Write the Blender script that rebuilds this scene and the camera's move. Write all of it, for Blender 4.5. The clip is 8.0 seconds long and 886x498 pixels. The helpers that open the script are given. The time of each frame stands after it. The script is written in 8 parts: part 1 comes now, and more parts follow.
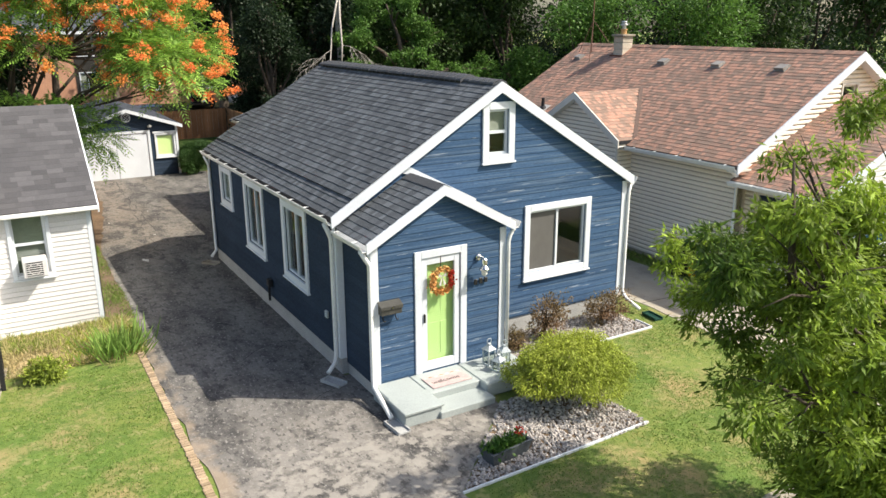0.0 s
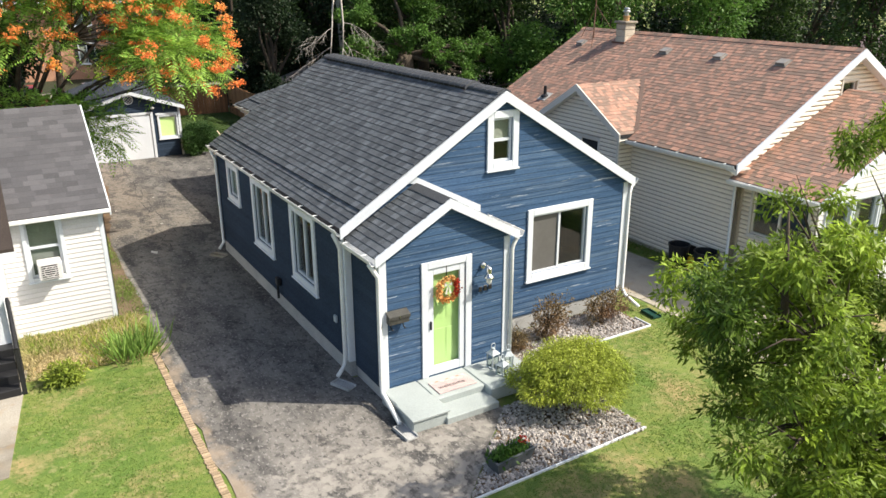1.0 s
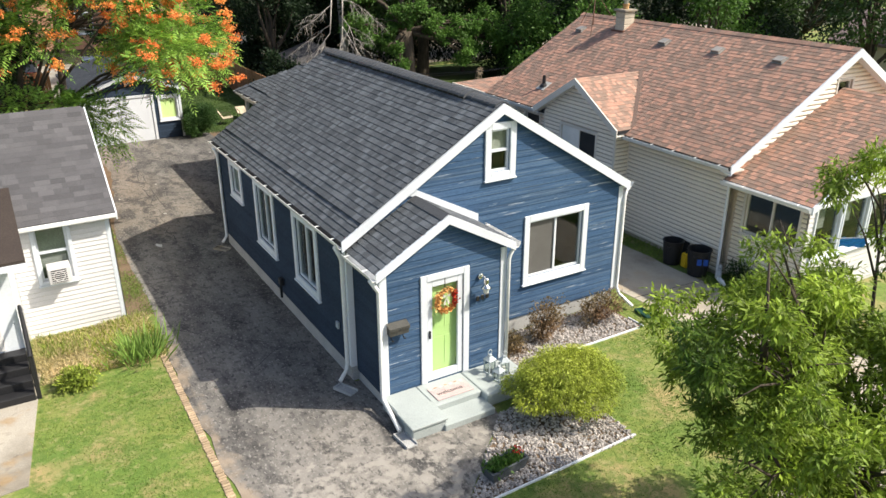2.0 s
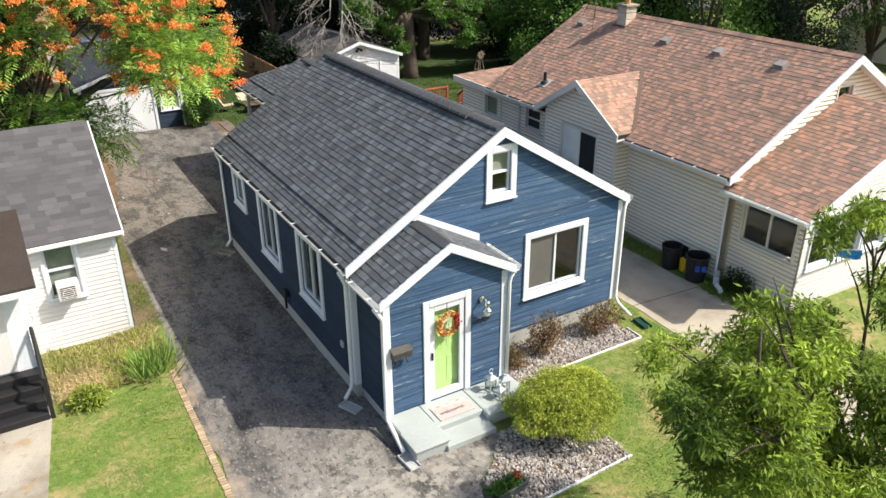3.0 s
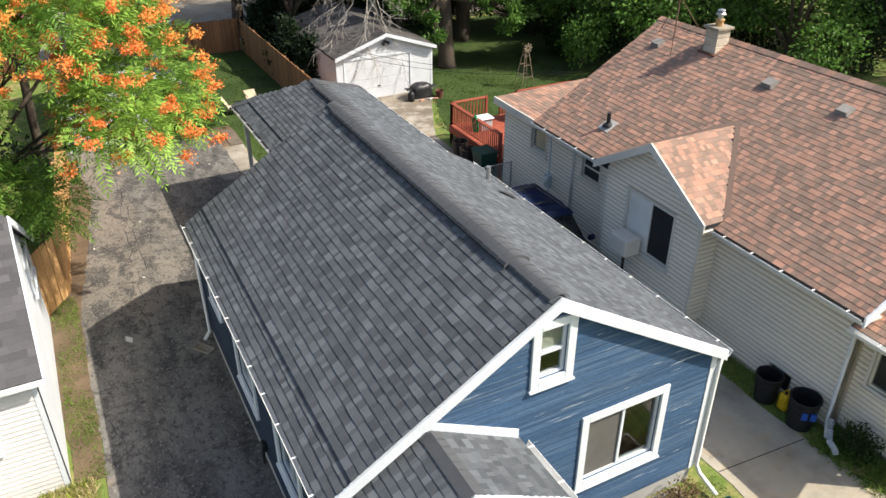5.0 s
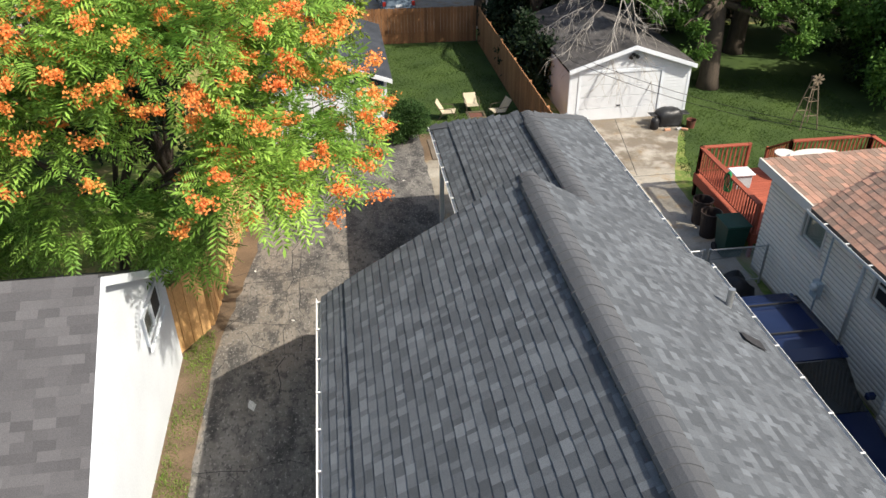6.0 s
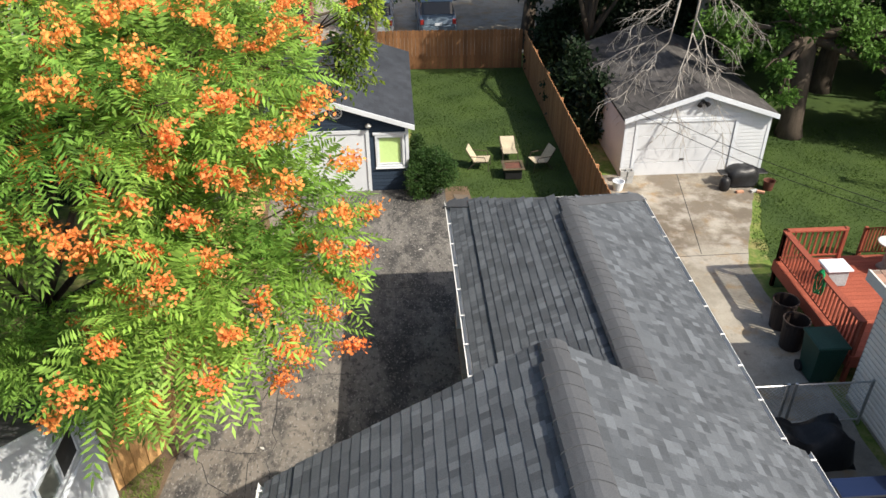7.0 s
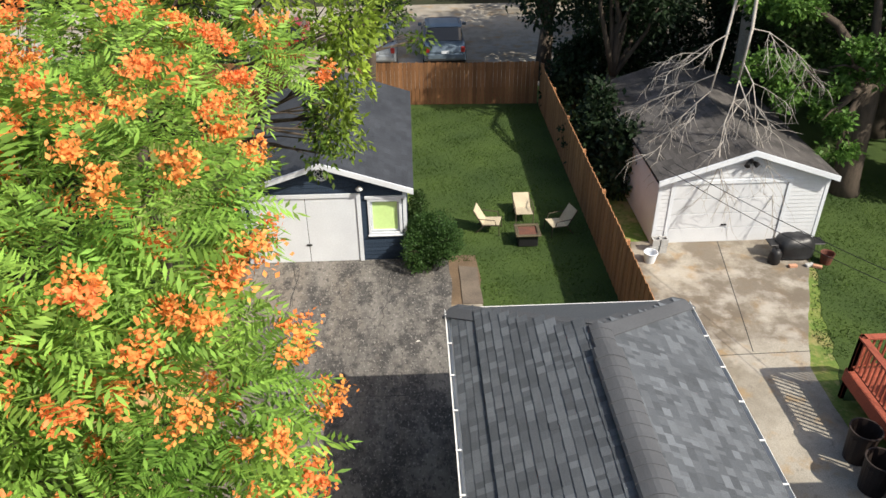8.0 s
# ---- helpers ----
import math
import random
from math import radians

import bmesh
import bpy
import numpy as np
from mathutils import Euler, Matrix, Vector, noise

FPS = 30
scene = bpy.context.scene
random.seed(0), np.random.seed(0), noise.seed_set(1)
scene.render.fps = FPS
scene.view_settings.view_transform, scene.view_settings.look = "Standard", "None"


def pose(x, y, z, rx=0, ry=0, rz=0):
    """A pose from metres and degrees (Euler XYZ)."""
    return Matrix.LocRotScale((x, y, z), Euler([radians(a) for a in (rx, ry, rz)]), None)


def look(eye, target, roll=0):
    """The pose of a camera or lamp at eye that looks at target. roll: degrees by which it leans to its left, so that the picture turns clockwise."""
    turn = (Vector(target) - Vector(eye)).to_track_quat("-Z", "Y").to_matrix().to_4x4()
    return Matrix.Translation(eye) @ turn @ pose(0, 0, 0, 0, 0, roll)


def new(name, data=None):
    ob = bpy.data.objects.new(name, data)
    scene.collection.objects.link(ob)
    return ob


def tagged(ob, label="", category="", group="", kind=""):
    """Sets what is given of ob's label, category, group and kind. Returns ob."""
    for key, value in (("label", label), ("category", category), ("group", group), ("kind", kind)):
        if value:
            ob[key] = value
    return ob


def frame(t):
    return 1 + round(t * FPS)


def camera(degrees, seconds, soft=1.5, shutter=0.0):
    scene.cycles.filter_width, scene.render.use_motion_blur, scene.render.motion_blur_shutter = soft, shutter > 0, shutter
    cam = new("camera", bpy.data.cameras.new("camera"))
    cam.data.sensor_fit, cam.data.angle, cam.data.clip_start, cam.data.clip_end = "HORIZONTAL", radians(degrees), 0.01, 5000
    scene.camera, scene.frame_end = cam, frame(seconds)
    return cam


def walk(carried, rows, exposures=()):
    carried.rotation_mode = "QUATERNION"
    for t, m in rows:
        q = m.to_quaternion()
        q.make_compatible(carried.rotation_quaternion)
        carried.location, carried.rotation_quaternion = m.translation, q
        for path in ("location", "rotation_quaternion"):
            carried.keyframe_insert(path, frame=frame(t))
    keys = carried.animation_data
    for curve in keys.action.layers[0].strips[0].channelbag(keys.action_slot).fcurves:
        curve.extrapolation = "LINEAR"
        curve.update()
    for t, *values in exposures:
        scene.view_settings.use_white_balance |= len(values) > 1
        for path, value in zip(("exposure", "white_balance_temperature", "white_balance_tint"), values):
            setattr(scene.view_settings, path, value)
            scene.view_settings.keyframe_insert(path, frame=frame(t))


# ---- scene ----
cam = camera(60.5, 8.0)
PATH = [
    (0, (-0.21, 0.406, 6.224), (0.771, 2.053, 5.654), -0.2),
    (0.5, (-0.298, 0.387, 6.685), (0.676, 2.02, 6.065), -0.1),
    (1, (-0.359, 0.383, 7.164), (0.607, 2.001, 6.496), -0.2),
    (1.5, (-0.356, 0.33, 7.667), (0.601, 1.932, 6.947), -0.1),
    (3, (-0.23, 0.555, 9.403), (0.692, 2.107, 8.541), -0.4),
    (3.5, (0.331, 1.402, 9.966), (1.24, 2.934, 9.056), -0.4),
    (4, (1.036, 2.53, 10.401), (1.93, 4.043, 9.447), -0.6),
    (4.2, (1.322, 3.02, 10.572), (2.212, 4.528, 9.604), -0.5),
    (5.3, (3.629, 6.806, 10.853), (4.372, 8.351, 9.824), -0.2),
    (5.5, (4.157, 7.722, 10.863), (4.835, 9.289, 9.82), -0.3),
    (5.6, (4.384, 8.191, 10.852), (4.984, 9.786, 9.805), -0.3),
    (5.8, (4.871, 9.129, 10.792), (5.264, 10.781, 9.736), -0.6),
    (6, (5.246, 10.043, 10.774), (5.475, 11.716, 9.702), -0.5),
    (6.5, (6.035, 12.131, 10.781), (6.192, 13.806, 9.699), -0.4),
    (7, (6.5, 14.243, 10.755), (6.599, 15.921, 9.672), -0.5),
    (7.5, (6.684, 16.066, 10.714), (6.768, 17.748, 9.636), -0.4),
    (8, (6.9, 17.896, 10.756), (6.973, 19.579, 9.676), -0.5),
]
walk(cam, [(t, look(eye, target, roll)) for t, eye, target, roll in PATH], [(0.0, 0.63, 6850, 8), (5.5, 0.60, 6850, 8), (6.5, 0.50, 6850, 8), (8.0, 0.42, 6850, 8)])

# ---- light ----
SUN_WAY = Vector((-0.80, 0.55, -1.0)).normalized()      # the way the sunlight travels
world = bpy.data.worlds.new("world")
scene.world = world
world.use_nodes = True
_wn = world.node_tree.nodes
_sky = _wn.new("ShaderNodeTexSky")
_sky.sky_type, _sky.sun_disc = "NISHITA", False
_sky.sun_elevation, _sky.sun_rotation = math.asin(-SUN_WAY.z), math.atan2(-SUN_WAY.x, -SUN_WAY.y)
_sky.air_density, _sky.dust_density = 1.0, 2.6
world.node_tree.links.new(_sky.outputs[0], _wn["Background"].inputs[0])
_wn["Background"].inputs[1].default_value = 0.145
sun = new("sun", bpy.data.lights.new("sun", "SUN"))
sun.data.energy, sun.data.angle, sun.data.color = 4.8, radians(0.6), (1.0, 0.95, 0.87)
sun.rotation_mode = "QUATERNION"
sun.rotation_quaternion = SUN_WAY.to_track_quat("-Z", "Y")


# ---- materials ----
def mat(name, a, b=None, rough=0.85, scale=1.5, fine=40.0, bump=0.3, metal=0.0, rnd="", amount=0.25, stretch=(1, 1, 1), grain=0.25, spec=0.3, mottle=0.0):
    """Two tones blended by a broad noise, broken by a fine one; mottle blends them piece by piece instead; rnd: 'object' or 'island' shifts each piece's tone."""
    m = bpy.data.materials.new(name)
    m.use_nodes = True
    n, l = m.node_tree.nodes, m.node_tree.links
    p = n["Principled BSDF"]
    b = b or tuple(0.8 * v for v in a)
    geo, mp = n.new("ShaderNodeNewGeometry"), n.new("ShaderNodeMapping")
    l.new(geo.outputs["Position"], mp.inputs[0])
    mp.inputs["Scale"].default_value = stretch
    big, small = n.new("ShaderNodeTexNoise"), n.new("ShaderNodeTexNoise")
    for tex, s in ((big, scale), (small, fine)):
        l.new(mp.outputs[0], tex.inputs["Vector"])
        tex.inputs["Scale"].default_value, tex.inputs["Detail"].default_value = s, 4.0
    ramp = n.new("ShaderNodeValToRGB")
    ramp.color_ramp.elements[0].position, ramp.color_ramp.elements[1].position = 0.32, 0.68
    ramp.color_ramp.elements[0].color, ramp.color_ramp.elements[1].color = (*b, 1), (*a, 1)
    if mottle:
        ramp.color_ramp.elements[0].position, ramp.color_ramp.elements[1].position = 0.36, 0.84
        pick, wn = n.new("ShaderNodeMix"), n.new("ShaderNodeTexWhiteNoise")
        wn.noise_dimensions = "1D"
        l.new(n.new("ShaderNodeObjectInfo").outputs["Random"] if rnd == "object" else geo.outputs["Random Per Island"], wn.inputs["W"])
        pick.inputs[0].default_value = mottle
        l.new(big.outputs[0], pick.inputs[2]), l.new(wn.outputs["Value"], pick.inputs[3]), l.new(pick.outputs[0], ramp.inputs[0])
    else:
        l.new(big.outputs[0], ramp.inputs[0])
    hsv = n.new("ShaderNodeHueSaturation")
    l.new(ramp.outputs[0], hsv.inputs["Color"])
    gr = n.new("ShaderNodeMapRange")
    gr.inputs[1].default_value, gr.inputs[2].default_value = 0.3, 0.7
    gr.inputs[3].default_value, gr.inputs[4].default_value = 1 - grain, 1 + grain
    l.new(small.outputs[0], gr.inputs[0])
    last = gr.outputs[0]
    if rnd:
        src = n.new("ShaderNodeObjectInfo").outputs["Random"] if rnd == "object" else geo.outputs["Random Per Island"]
        rr = n.new("ShaderNodeMapRange")
        rr.inputs[3].default_value, rr.inputs[4].default_value = 1 - amount, 1 + amount
        l.new(src, rr.inputs[0])
        mul = n.new("ShaderNodeMath")
        mul.operation = "MULTIPLY"
        l.new(last, mul.inputs[0]), l.new(rr.outputs[0], mul.inputs[1])
        last = mul.outputs[0]
    l.new(last, hsv.inputs["Value"])
    l.new(hsv.outputs[0], p.inputs["Base Color"])
    p.inputs["Roughness"].default_value, p.inputs["Metallic"].default_value = rough, metal
    p.inputs["Specular IOR Level"].default_value = spec
    if bump:
        bm = n.new("ShaderNodeBump")
        bm.inputs["Strength"].default_value, bm.inputs["Distance"].default_value = bump, 0.01
        l.new(small.outputs[0], bm.inputs["Height"])
        l.new(bm.outputs[0], p.inputs["Normal"])
    return m


def tint(m, colour, scale, low, high, stretch=(1, 1, 1), soft=0.06, detail=6.0, box=None, edge=0.6, bias=0.22, seed=0.0):
    """Lays a second colour over a material where a noise is high; box (x0, x1, y0, y1) makes it likelier inside a stretch of ground."""
    n, l = m.node_tree.nodes, m.node_tree.links
    p = n["Principled BSDF"]
    src = p.inputs["Base Color"].links[0].from_socket
    geo, mp, tex = n.new("ShaderNodeNewGeometry"), n.new("ShaderNodeMapping"), n.new("ShaderNodeTexNoise")
    mp.inputs["Scale"].default_value, mp.inputs["Location"].default_value = stretch, (seed, seed * 1.7, seed * 0.3)
    l.new(geo.outputs["Position"], mp.inputs[0]), l.new(mp.outputs[0], tex.inputs["Vector"])
    tex.inputs["Scale"].default_value, tex.inputs["Detail"].default_value, tex.inputs["Roughness"].default_value = scale, detail, 0.62
    value = tex.outputs[0]
    if box:
        sep = n.new("ShaderNodeSeparateXYZ")
        l.new(geo.outputs["Position"], sep.inputs[0])
        for axis, lo, hi in ((0, box[0], box[1]), (1, box[2], box[3])):
            for edge_at, way in ((lo, 1), (hi, -1)):
                mr = n.new("ShaderNodeMapRange")
                mr.inputs[1].default_value, mr.inputs[2].default_value = edge_at - way * edge, edge_at + way * edge
                mr.inputs[3].default_value, mr.inputs[4].default_value = -bias, 0.0
                l.new(sep.outputs[axis], mr.inputs[0])
                add = n.new("ShaderNodeMath")
                l.new(value, add.inputs[0]), l.new(mr.outputs[0], add.inputs[1])
                value = add.outputs[0]
    f = n.new("ShaderNodeMapRange")
    f.inputs[1].default_value, f.inputs[2].default_value, f.inputs[4].default_value = low - soft, low + soft, high
    l.new(value, f.inputs[0])
    mix = n.new("ShaderNodeMix")
    mix.data_type = "RGBA"
    l.new(f.outputs[0], mix.inputs[0]), l.new(src, mix.inputs[6])
    mix.inputs[7].default_value = (*colour, 1)
    l.new(mix.outputs[2], p.inputs["Base Color"])
    return m


BLUE = mat("blue_paint", (0.055, 0.104, 0.188), (0.044, 0.085, 0.156), 0.9, 0.8, 30, 0.25, rnd="object", amount=0.10, stretch=(0.4, 0.4, 3), spec=0.03)
tint(BLUE, (0.45, 0.50, 0.55), 5.0, 0.662, 0.75, (0.22, 0.22, 4.5), 0.02)
tint(BLUE, (0.115, 0.165, 0.235), 4.0, 0.56, 0.7, (0.16, 0.16, 9.0), 0.06, 8, seed=12)
tint(BLUE, (0.03, 0.05, 0.09), 3.0, 0.60, 0.5, (0.5, 0.5, 6), 0.10, seed=5)
# Real navy on the garage; on the house's left walls it paints their shade.
NAVY_AND_SHADE = mat("navy_paint_and_shade", (0.037, 0.054, 0.084), (0.030, 0.045, 0.070), 0.85, 0.8, 30, 0.2, rnd="object", amount=0.08, spec=0.05)
WHITE = mat("white_paint", (0.66, 0.695, 0.74), (0.59, 0.62, 0.665), 0.5, 1.2, 25, 0.12, grain=0.05)
CREAM = mat("cream_trim", (0.68, 0.63, 0.56), (0.60, 0.56, 0.50), 0.55, 1.0, 30, 0.15, grain=0.06)
GUTTER = mat("white_metal", (0.78, 0.78, 0.77), (0.66, 0.66, 0.65), 0.35, 2.0, 20, 0.08, grain=0.06)
SHINGLE = mat("charcoal_shingle", (0.116, 0.127, 0.142), (0.067, 0.074, 0.084), 0.9, 1.2, 120, 0.5, rnd="island", amount=0.16, mottle=0.7)
SHINGLE_ONE = mat("charcoal_shingle_piece", (0.116, 0.127, 0.142), (0.067, 0.074, 0.084), 0.9, 1.2, 120, 0.5, rnd="object", amount=0.16, mottle=0.7)
RIDGE = mat("ridge_shingle", (0.085, 0.089, 0.098), (0.068, 0.071, 0.078), 0.9, 1.0, 120, 0.5)
BROWN = mat("brown_shingle", (0.41, 0.228, 0.165), (0.225, 0.155, 0.122), 0.9, 4.5, 90, 0.5, rnd="island", amount=0.14, mottle=0.88)
BROWN_ONE = mat("brown_shingle_piece", (0.41, 0.228, 0.165), (0.225, 0.155, 0.122), 0.9, 4.5, 90, 0.5, rnd="object", amount=0.14, mottle=0.88)
GREY = mat("grey_shingle", (0.104, 0.101, 0.107), (0.070, 0.068, 0.073), 0.9, 0.8, 100, 0.4, rnd="island", amount=0.10, mottle=0.5)
GREY_ONE = mat("grey_shingle_piece", (0.104, 0.101, 0.107), (0.070, 0.068, 0.073), 0.9, 0.8, 100, 0.4, rnd="object", amount=0.10, mottle=0.5)
UNDER = mat("roof_felt", (0.03, 0.03, 0.033), rough=0.95)
# Wall body behind the tan boards, darker so their gaps read as lap shadow.
LAP_SHADE = mat("tan_lap_shade", (0.50, 0.43, 0.35), rough=0.95)
TAN = mat("tan_vinyl", (0.86, 0.775, 0.655), (0.81, 0.73, 0.615), 0.55, 0.6, 30, 0.1, rnd="object", amount=0.04, grain=0.06)
IVORY = mat("ivory_vinyl", (0.66, 0.64, 0.635), (0.60, 0.58, 0.575), 0.5, 0.7, 30, 0.1, rnd="object", amount=0.04, grain=0.06)
CONCRETE = mat("concrete", (0.38, 0.345, 0.29), (0.28, 0.255, 0.215), 0.9, 0.5, 60, 0.4)
tint(CONCRETE, (0.17, 0.145, 0.11), 0.55, 0.53, 0.75, soft=0.09)
tint(CONCRETE, (0.30, 0.185, 0.075), 1.6, 0.60, 0.6, soft=0.06, seed=6)
tint(CONCRETE, (0.14, 0.12, 0.10), 5.0, 0.64, 0.6, soft=0.05, seed=16)
# Lighter tint in the alley between the houses, brightening its shade by colour.
tint(CONCRETE, (0.47, 0.41, 0.32), 0.8, 0.42, 0.55, soft=0.12, box=(11.4, 15.2, 4, 21), edge=1.5, seed=21)
tint(CONCRETE, (0.13, 0.105, 0.08), 0.9, 0.47, 0.8, soft=0.07, detail=10, box=(12, 17.5, 30.3, 36), edge=0.3, bias=0.35, seed=31)
tint(CONCRETE, (0.40, 0.37, 0.325), 1.7, 0.56, 0.7, soft=0.08, detail=10, box=(12, 17.5, 29.0, 34), edge=0.6, bias=0.35, seed=33)
FOUNDATION = mat("grey_block", (0.42, 0.42, 0.41), (0.33, 0.33, 0.33), 0.9, 1.5, 50, 0.5)
STEP = mat("painted_step", (0.36, 0.395, 0.39), (0.30, 0.33, 0.325), 0.7, 1.2, 45, 0.3, grain=0.10)
ASPHALT = mat("asphalt", (0.098, 0.093, 0.089), (0.066, 0.063, 0.061), 0.9, 0.6, 90, 0.6)
tint(ASPHALT, (0.20, 0.186, 0.17), 0.8, 0.50, 0.85, (1.9, 0.45, 1), 0.08, 8, seed=3)                 # worn wheel tracks
tint(ASPHALT, (0.135, 0.126, 0.116), 2.2, 0.56, 0.6, soft=0.06, detail=10, seed=13)
tint(ASPHALT, (0.26, 0.238, 0.212), 0.85, 0.43, 0.9, soft=0.05, detail=12, box=(1.5, 6.4, 2, 10.9), edge=1.2, bias=0.25, seed=1)
tint(ASPHALT, (0.235, 0.200, 0.165), 0.55, 0.45, 0.65, (1.5, 0.5, 1), 0.10, 10, box=(1.5, 5.0, 20.3, 40), edge=1.4, seed=7)
tint(ASPHALT, (0.050, 0.048, 0.048), 1.25, 0.54, 0.8, (1.5, 0.8, 1), 0.035, 12, seed=9)             # old sealer
# Paler streaks only where the house's shadow falls, lifting that shade by colour.
tint(ASPHALT, (0.21, 0.197, 0.183), 1.5, 0.47, 0.62, (1.7, 0.55, 1), 0.10, 12, box=(1.9, 4.7, 9.5, 21.5), edge=0.8, bias=0.2, seed=61)
tint(ASPHALT, (0.034, 0.033, 0.033), 4.5, 0.58, 0.6, soft=0.06, detail=10, seed=19)
tint(ASPHALT, (0.15, 0.138, 0.124), 5.0, 0.57, 0.6, soft=0.04, detail=12, seed=23)
tint(ASPHALT, (0.30, 0.283, 0.262), 16.0, 0.60, 0.75, (1.3, 0.7, 1), 0.03, 8, seed=71)              # bared stone in the worn film
tint(ASPHALT, (0.040, 0.039, 0.039), 9.0, 0.59, 0.7, (1.4, 0.7, 1), 0.03, 10, seed=77)
tint(ASPHALT, (0.32, 0.295, 0.262), 4.0, 0.52, 0.75, soft=0.035, detail=12, box=(1.5, 6.4, 2, 10.9), edge=1.2, bias=0.3, seed=29)
tint(ASPHALT, (0.30, 0.275, 0.245), 12.0, 0.65, 0.4, soft=0.03, detail=12, seed=41)
tint(ASPHALT, (0.31, 0.245, 0.18), 1.3, 0.50, 0.75, soft=0.08, detail=10, box=(1.5, 2.15, 2, 24), edge=0.25, bias=0.4, seed=4)
LAWN = mat("turf", (0.128, 0.20, 0.038), (0.095, 0.16, 0.032), 0.95, 0.9, 60, 0.8)
tint(LAWN, (0.21, 0.22, 0.06), 0.45, 0.50, 0.7, soft=0.12, seed=8)
tint(LAWN, (0.36, 0.26, 0.13), 0.75, 0.575, 0.8, soft=0.07, detail=12)
tint(LAWN, (0.075, 0.135, 0.024), 7.0, 0.53, 0.65, soft=0.06, detail=12, seed=14)
tint(LAWN, (0.30, 0.27, 0.12), 5.0, 0.59, 0.6, soft=0.05, detail=12, seed=24)
# The far ground is coloured near black for the shade under the wood.
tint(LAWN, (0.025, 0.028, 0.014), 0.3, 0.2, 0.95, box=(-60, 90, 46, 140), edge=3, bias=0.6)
EARTHY = mat("brown_slab_concrete", (0.17, 0.135, 0.105), (0.11, 0.09, 0.072), 0.9, 2.0, 50, 0.5)
SOIL = mat("soil", (0.16, 0.11, 0.07), (0.10, 0.07, 0.045), 0.95, 1.5, 60, 0.9)
BRICK = mat("red_brick", (0.50, 0.28, 0.185), (0.42, 0.22, 0.14), 0.9, 0.8, 50, 0.4)
PAVER = mat("paver_brick", (0.40, 0.30, 0.20), (0.30, 0.22, 0.14), 0.9, 2.0, 50, 0.4, rnd="object", amount=0.25)
CEDAR = mat("cedar_board", (0.25, 0.118, 0.053), (0.18, 0.083, 0.038), 0.8, 1.0, 30, 0.4, rnd="object", amount=0.22, stretch=(3, 3, 0.4))
TANWOOD = mat("lighter_tan_board", (0.40, 0.20, 0.095), (0.30, 0.145, 0.068), 0.8, 1.0, 30, 0.4, rnd="object", amount=0.15, stretch=(3, 3, 0.4))
PINE = mat("pine_board", (0.58, 0.34, 0.15), (0.48, 0.27, 0.11), 0.75, 1.0, 30, 0.4, rnd="object", amount=0.12, stretch=(3, 3, 0.4))
DECK = mat("red_deck_stain", (0.33, 0.085, 0.05), (0.26, 0.065, 0.04), 0.7, 1.0, 40, 0.3, rnd="object", amount=0.15)
LIME = mat("lime_paint", (0.58, 0.78, 0.33), (0.55, 0.75, 0.30), 0.4, 1.0, 20, 0.05, grain=0.04)
BLACK = mat("black_metal", (0.02, 0.02, 0.022), rough=0.45, bump=0.1)
DARK = mat("dark_interior", (0.035, 0.033, 0.03), rough=0.9)
CURTAIN = mat("grey_curtain", (0.42, 0.42, 0.40), (0.34, 0.34, 0.33), 0.85, 6, 60, 0.2, stretch=(6, 6, 0.4))
# Near-black sheet over a pane, standing in for the unlit room behind.
DARK_PANE = mat("dark_pane_fill", (0.022, 0.023, 0.025), (0.016, 0.017, 0.018), 0.6, 3, 300, 0.2)
SCREEN = mat("insect_screen", (0.12, 0.115, 0.11), (0.10, 0.095, 0.09), 0.7, 3, 300, 0.3)
BLIND = mat("pale_blind", (0.62, 0.60, 0.55), rough=0.8, bump=0.05)
CLEAR = mat("clean_white", (0.80, 0.79, 0.75), rough=0.3, grain=0.04)
BARK = mat("bark", (0.085, 0.065, 0.05), (0.05, 0.04, 0.03), 0.95, 4, 40, 0.9, stretch=(2, 2, 0.5))
PALEBARK = mat("pale_bark", (0.44, 0.41, 0.37), (0.30, 0.27, 0.24), 0.9, 4, 40, 0.6)
STEEL = mat("galvanised_steel", (0.55, 0.55, 0.54), rough=0.4, metal=0.8, bump=0.1)


def leaf_mat(name, a, b, amount=0.35, glow=0.35):
    m = mat(name, a, b, 0.55, 0.5, 12, 0.0, rnd="island", amount=amount, grain=0.15, spec=0.25)
    n, l = m.node_tree.nodes, m.node_tree.links
    p, out = n["Principled BSDF"], n["Material Output"]
    tr, mx = n.new("ShaderNodeBsdfTranslucent"), n.new("ShaderNodeMixShader")
    l.new(p.inputs["Base Color"].links[0].from_socket, tr.inputs[0])
    mx.inputs[0].default_value = glow
    l.new(p.outputs[0], mx.inputs[1]), l.new(tr.outputs[0], mx.inputs[2]), l.new(mx.outputs[0], out.inputs[0])
    return m


LEAF_SUMAC = leaf_mat("sumac_leaf", (0.27, 0.43, 0.078), (0.125, 0.26, 0.045), 0.5)
LEAF_IRIS = leaf_mat("iris_leaf", (0.27, 0.40, 0.095), (0.13, 0.225, 0.05), 0.4)
LEAF_LOCUST = leaf_mat("yellow_green_leaf", (0.285, 0.385, 0.046), (0.055, 0.108, 0.016), 0.5, 0.40)
LEAF_WOOD = leaf_mat("woodland_leaf", (0.050, 0.094, 0.022), (0.024, 0.050, 0.013), 0.45)
LEAF_DARK = leaf_mat("shade_dark_leaf", (0.024, 0.046, 0.019), (0.014, 0.028, 0.012), 0.4)
LEAF_BRIGHT = leaf_mat("bright_leaf", (0.115, 0.225, 0.042), (0.060, 0.135, 0.025), 0.35)
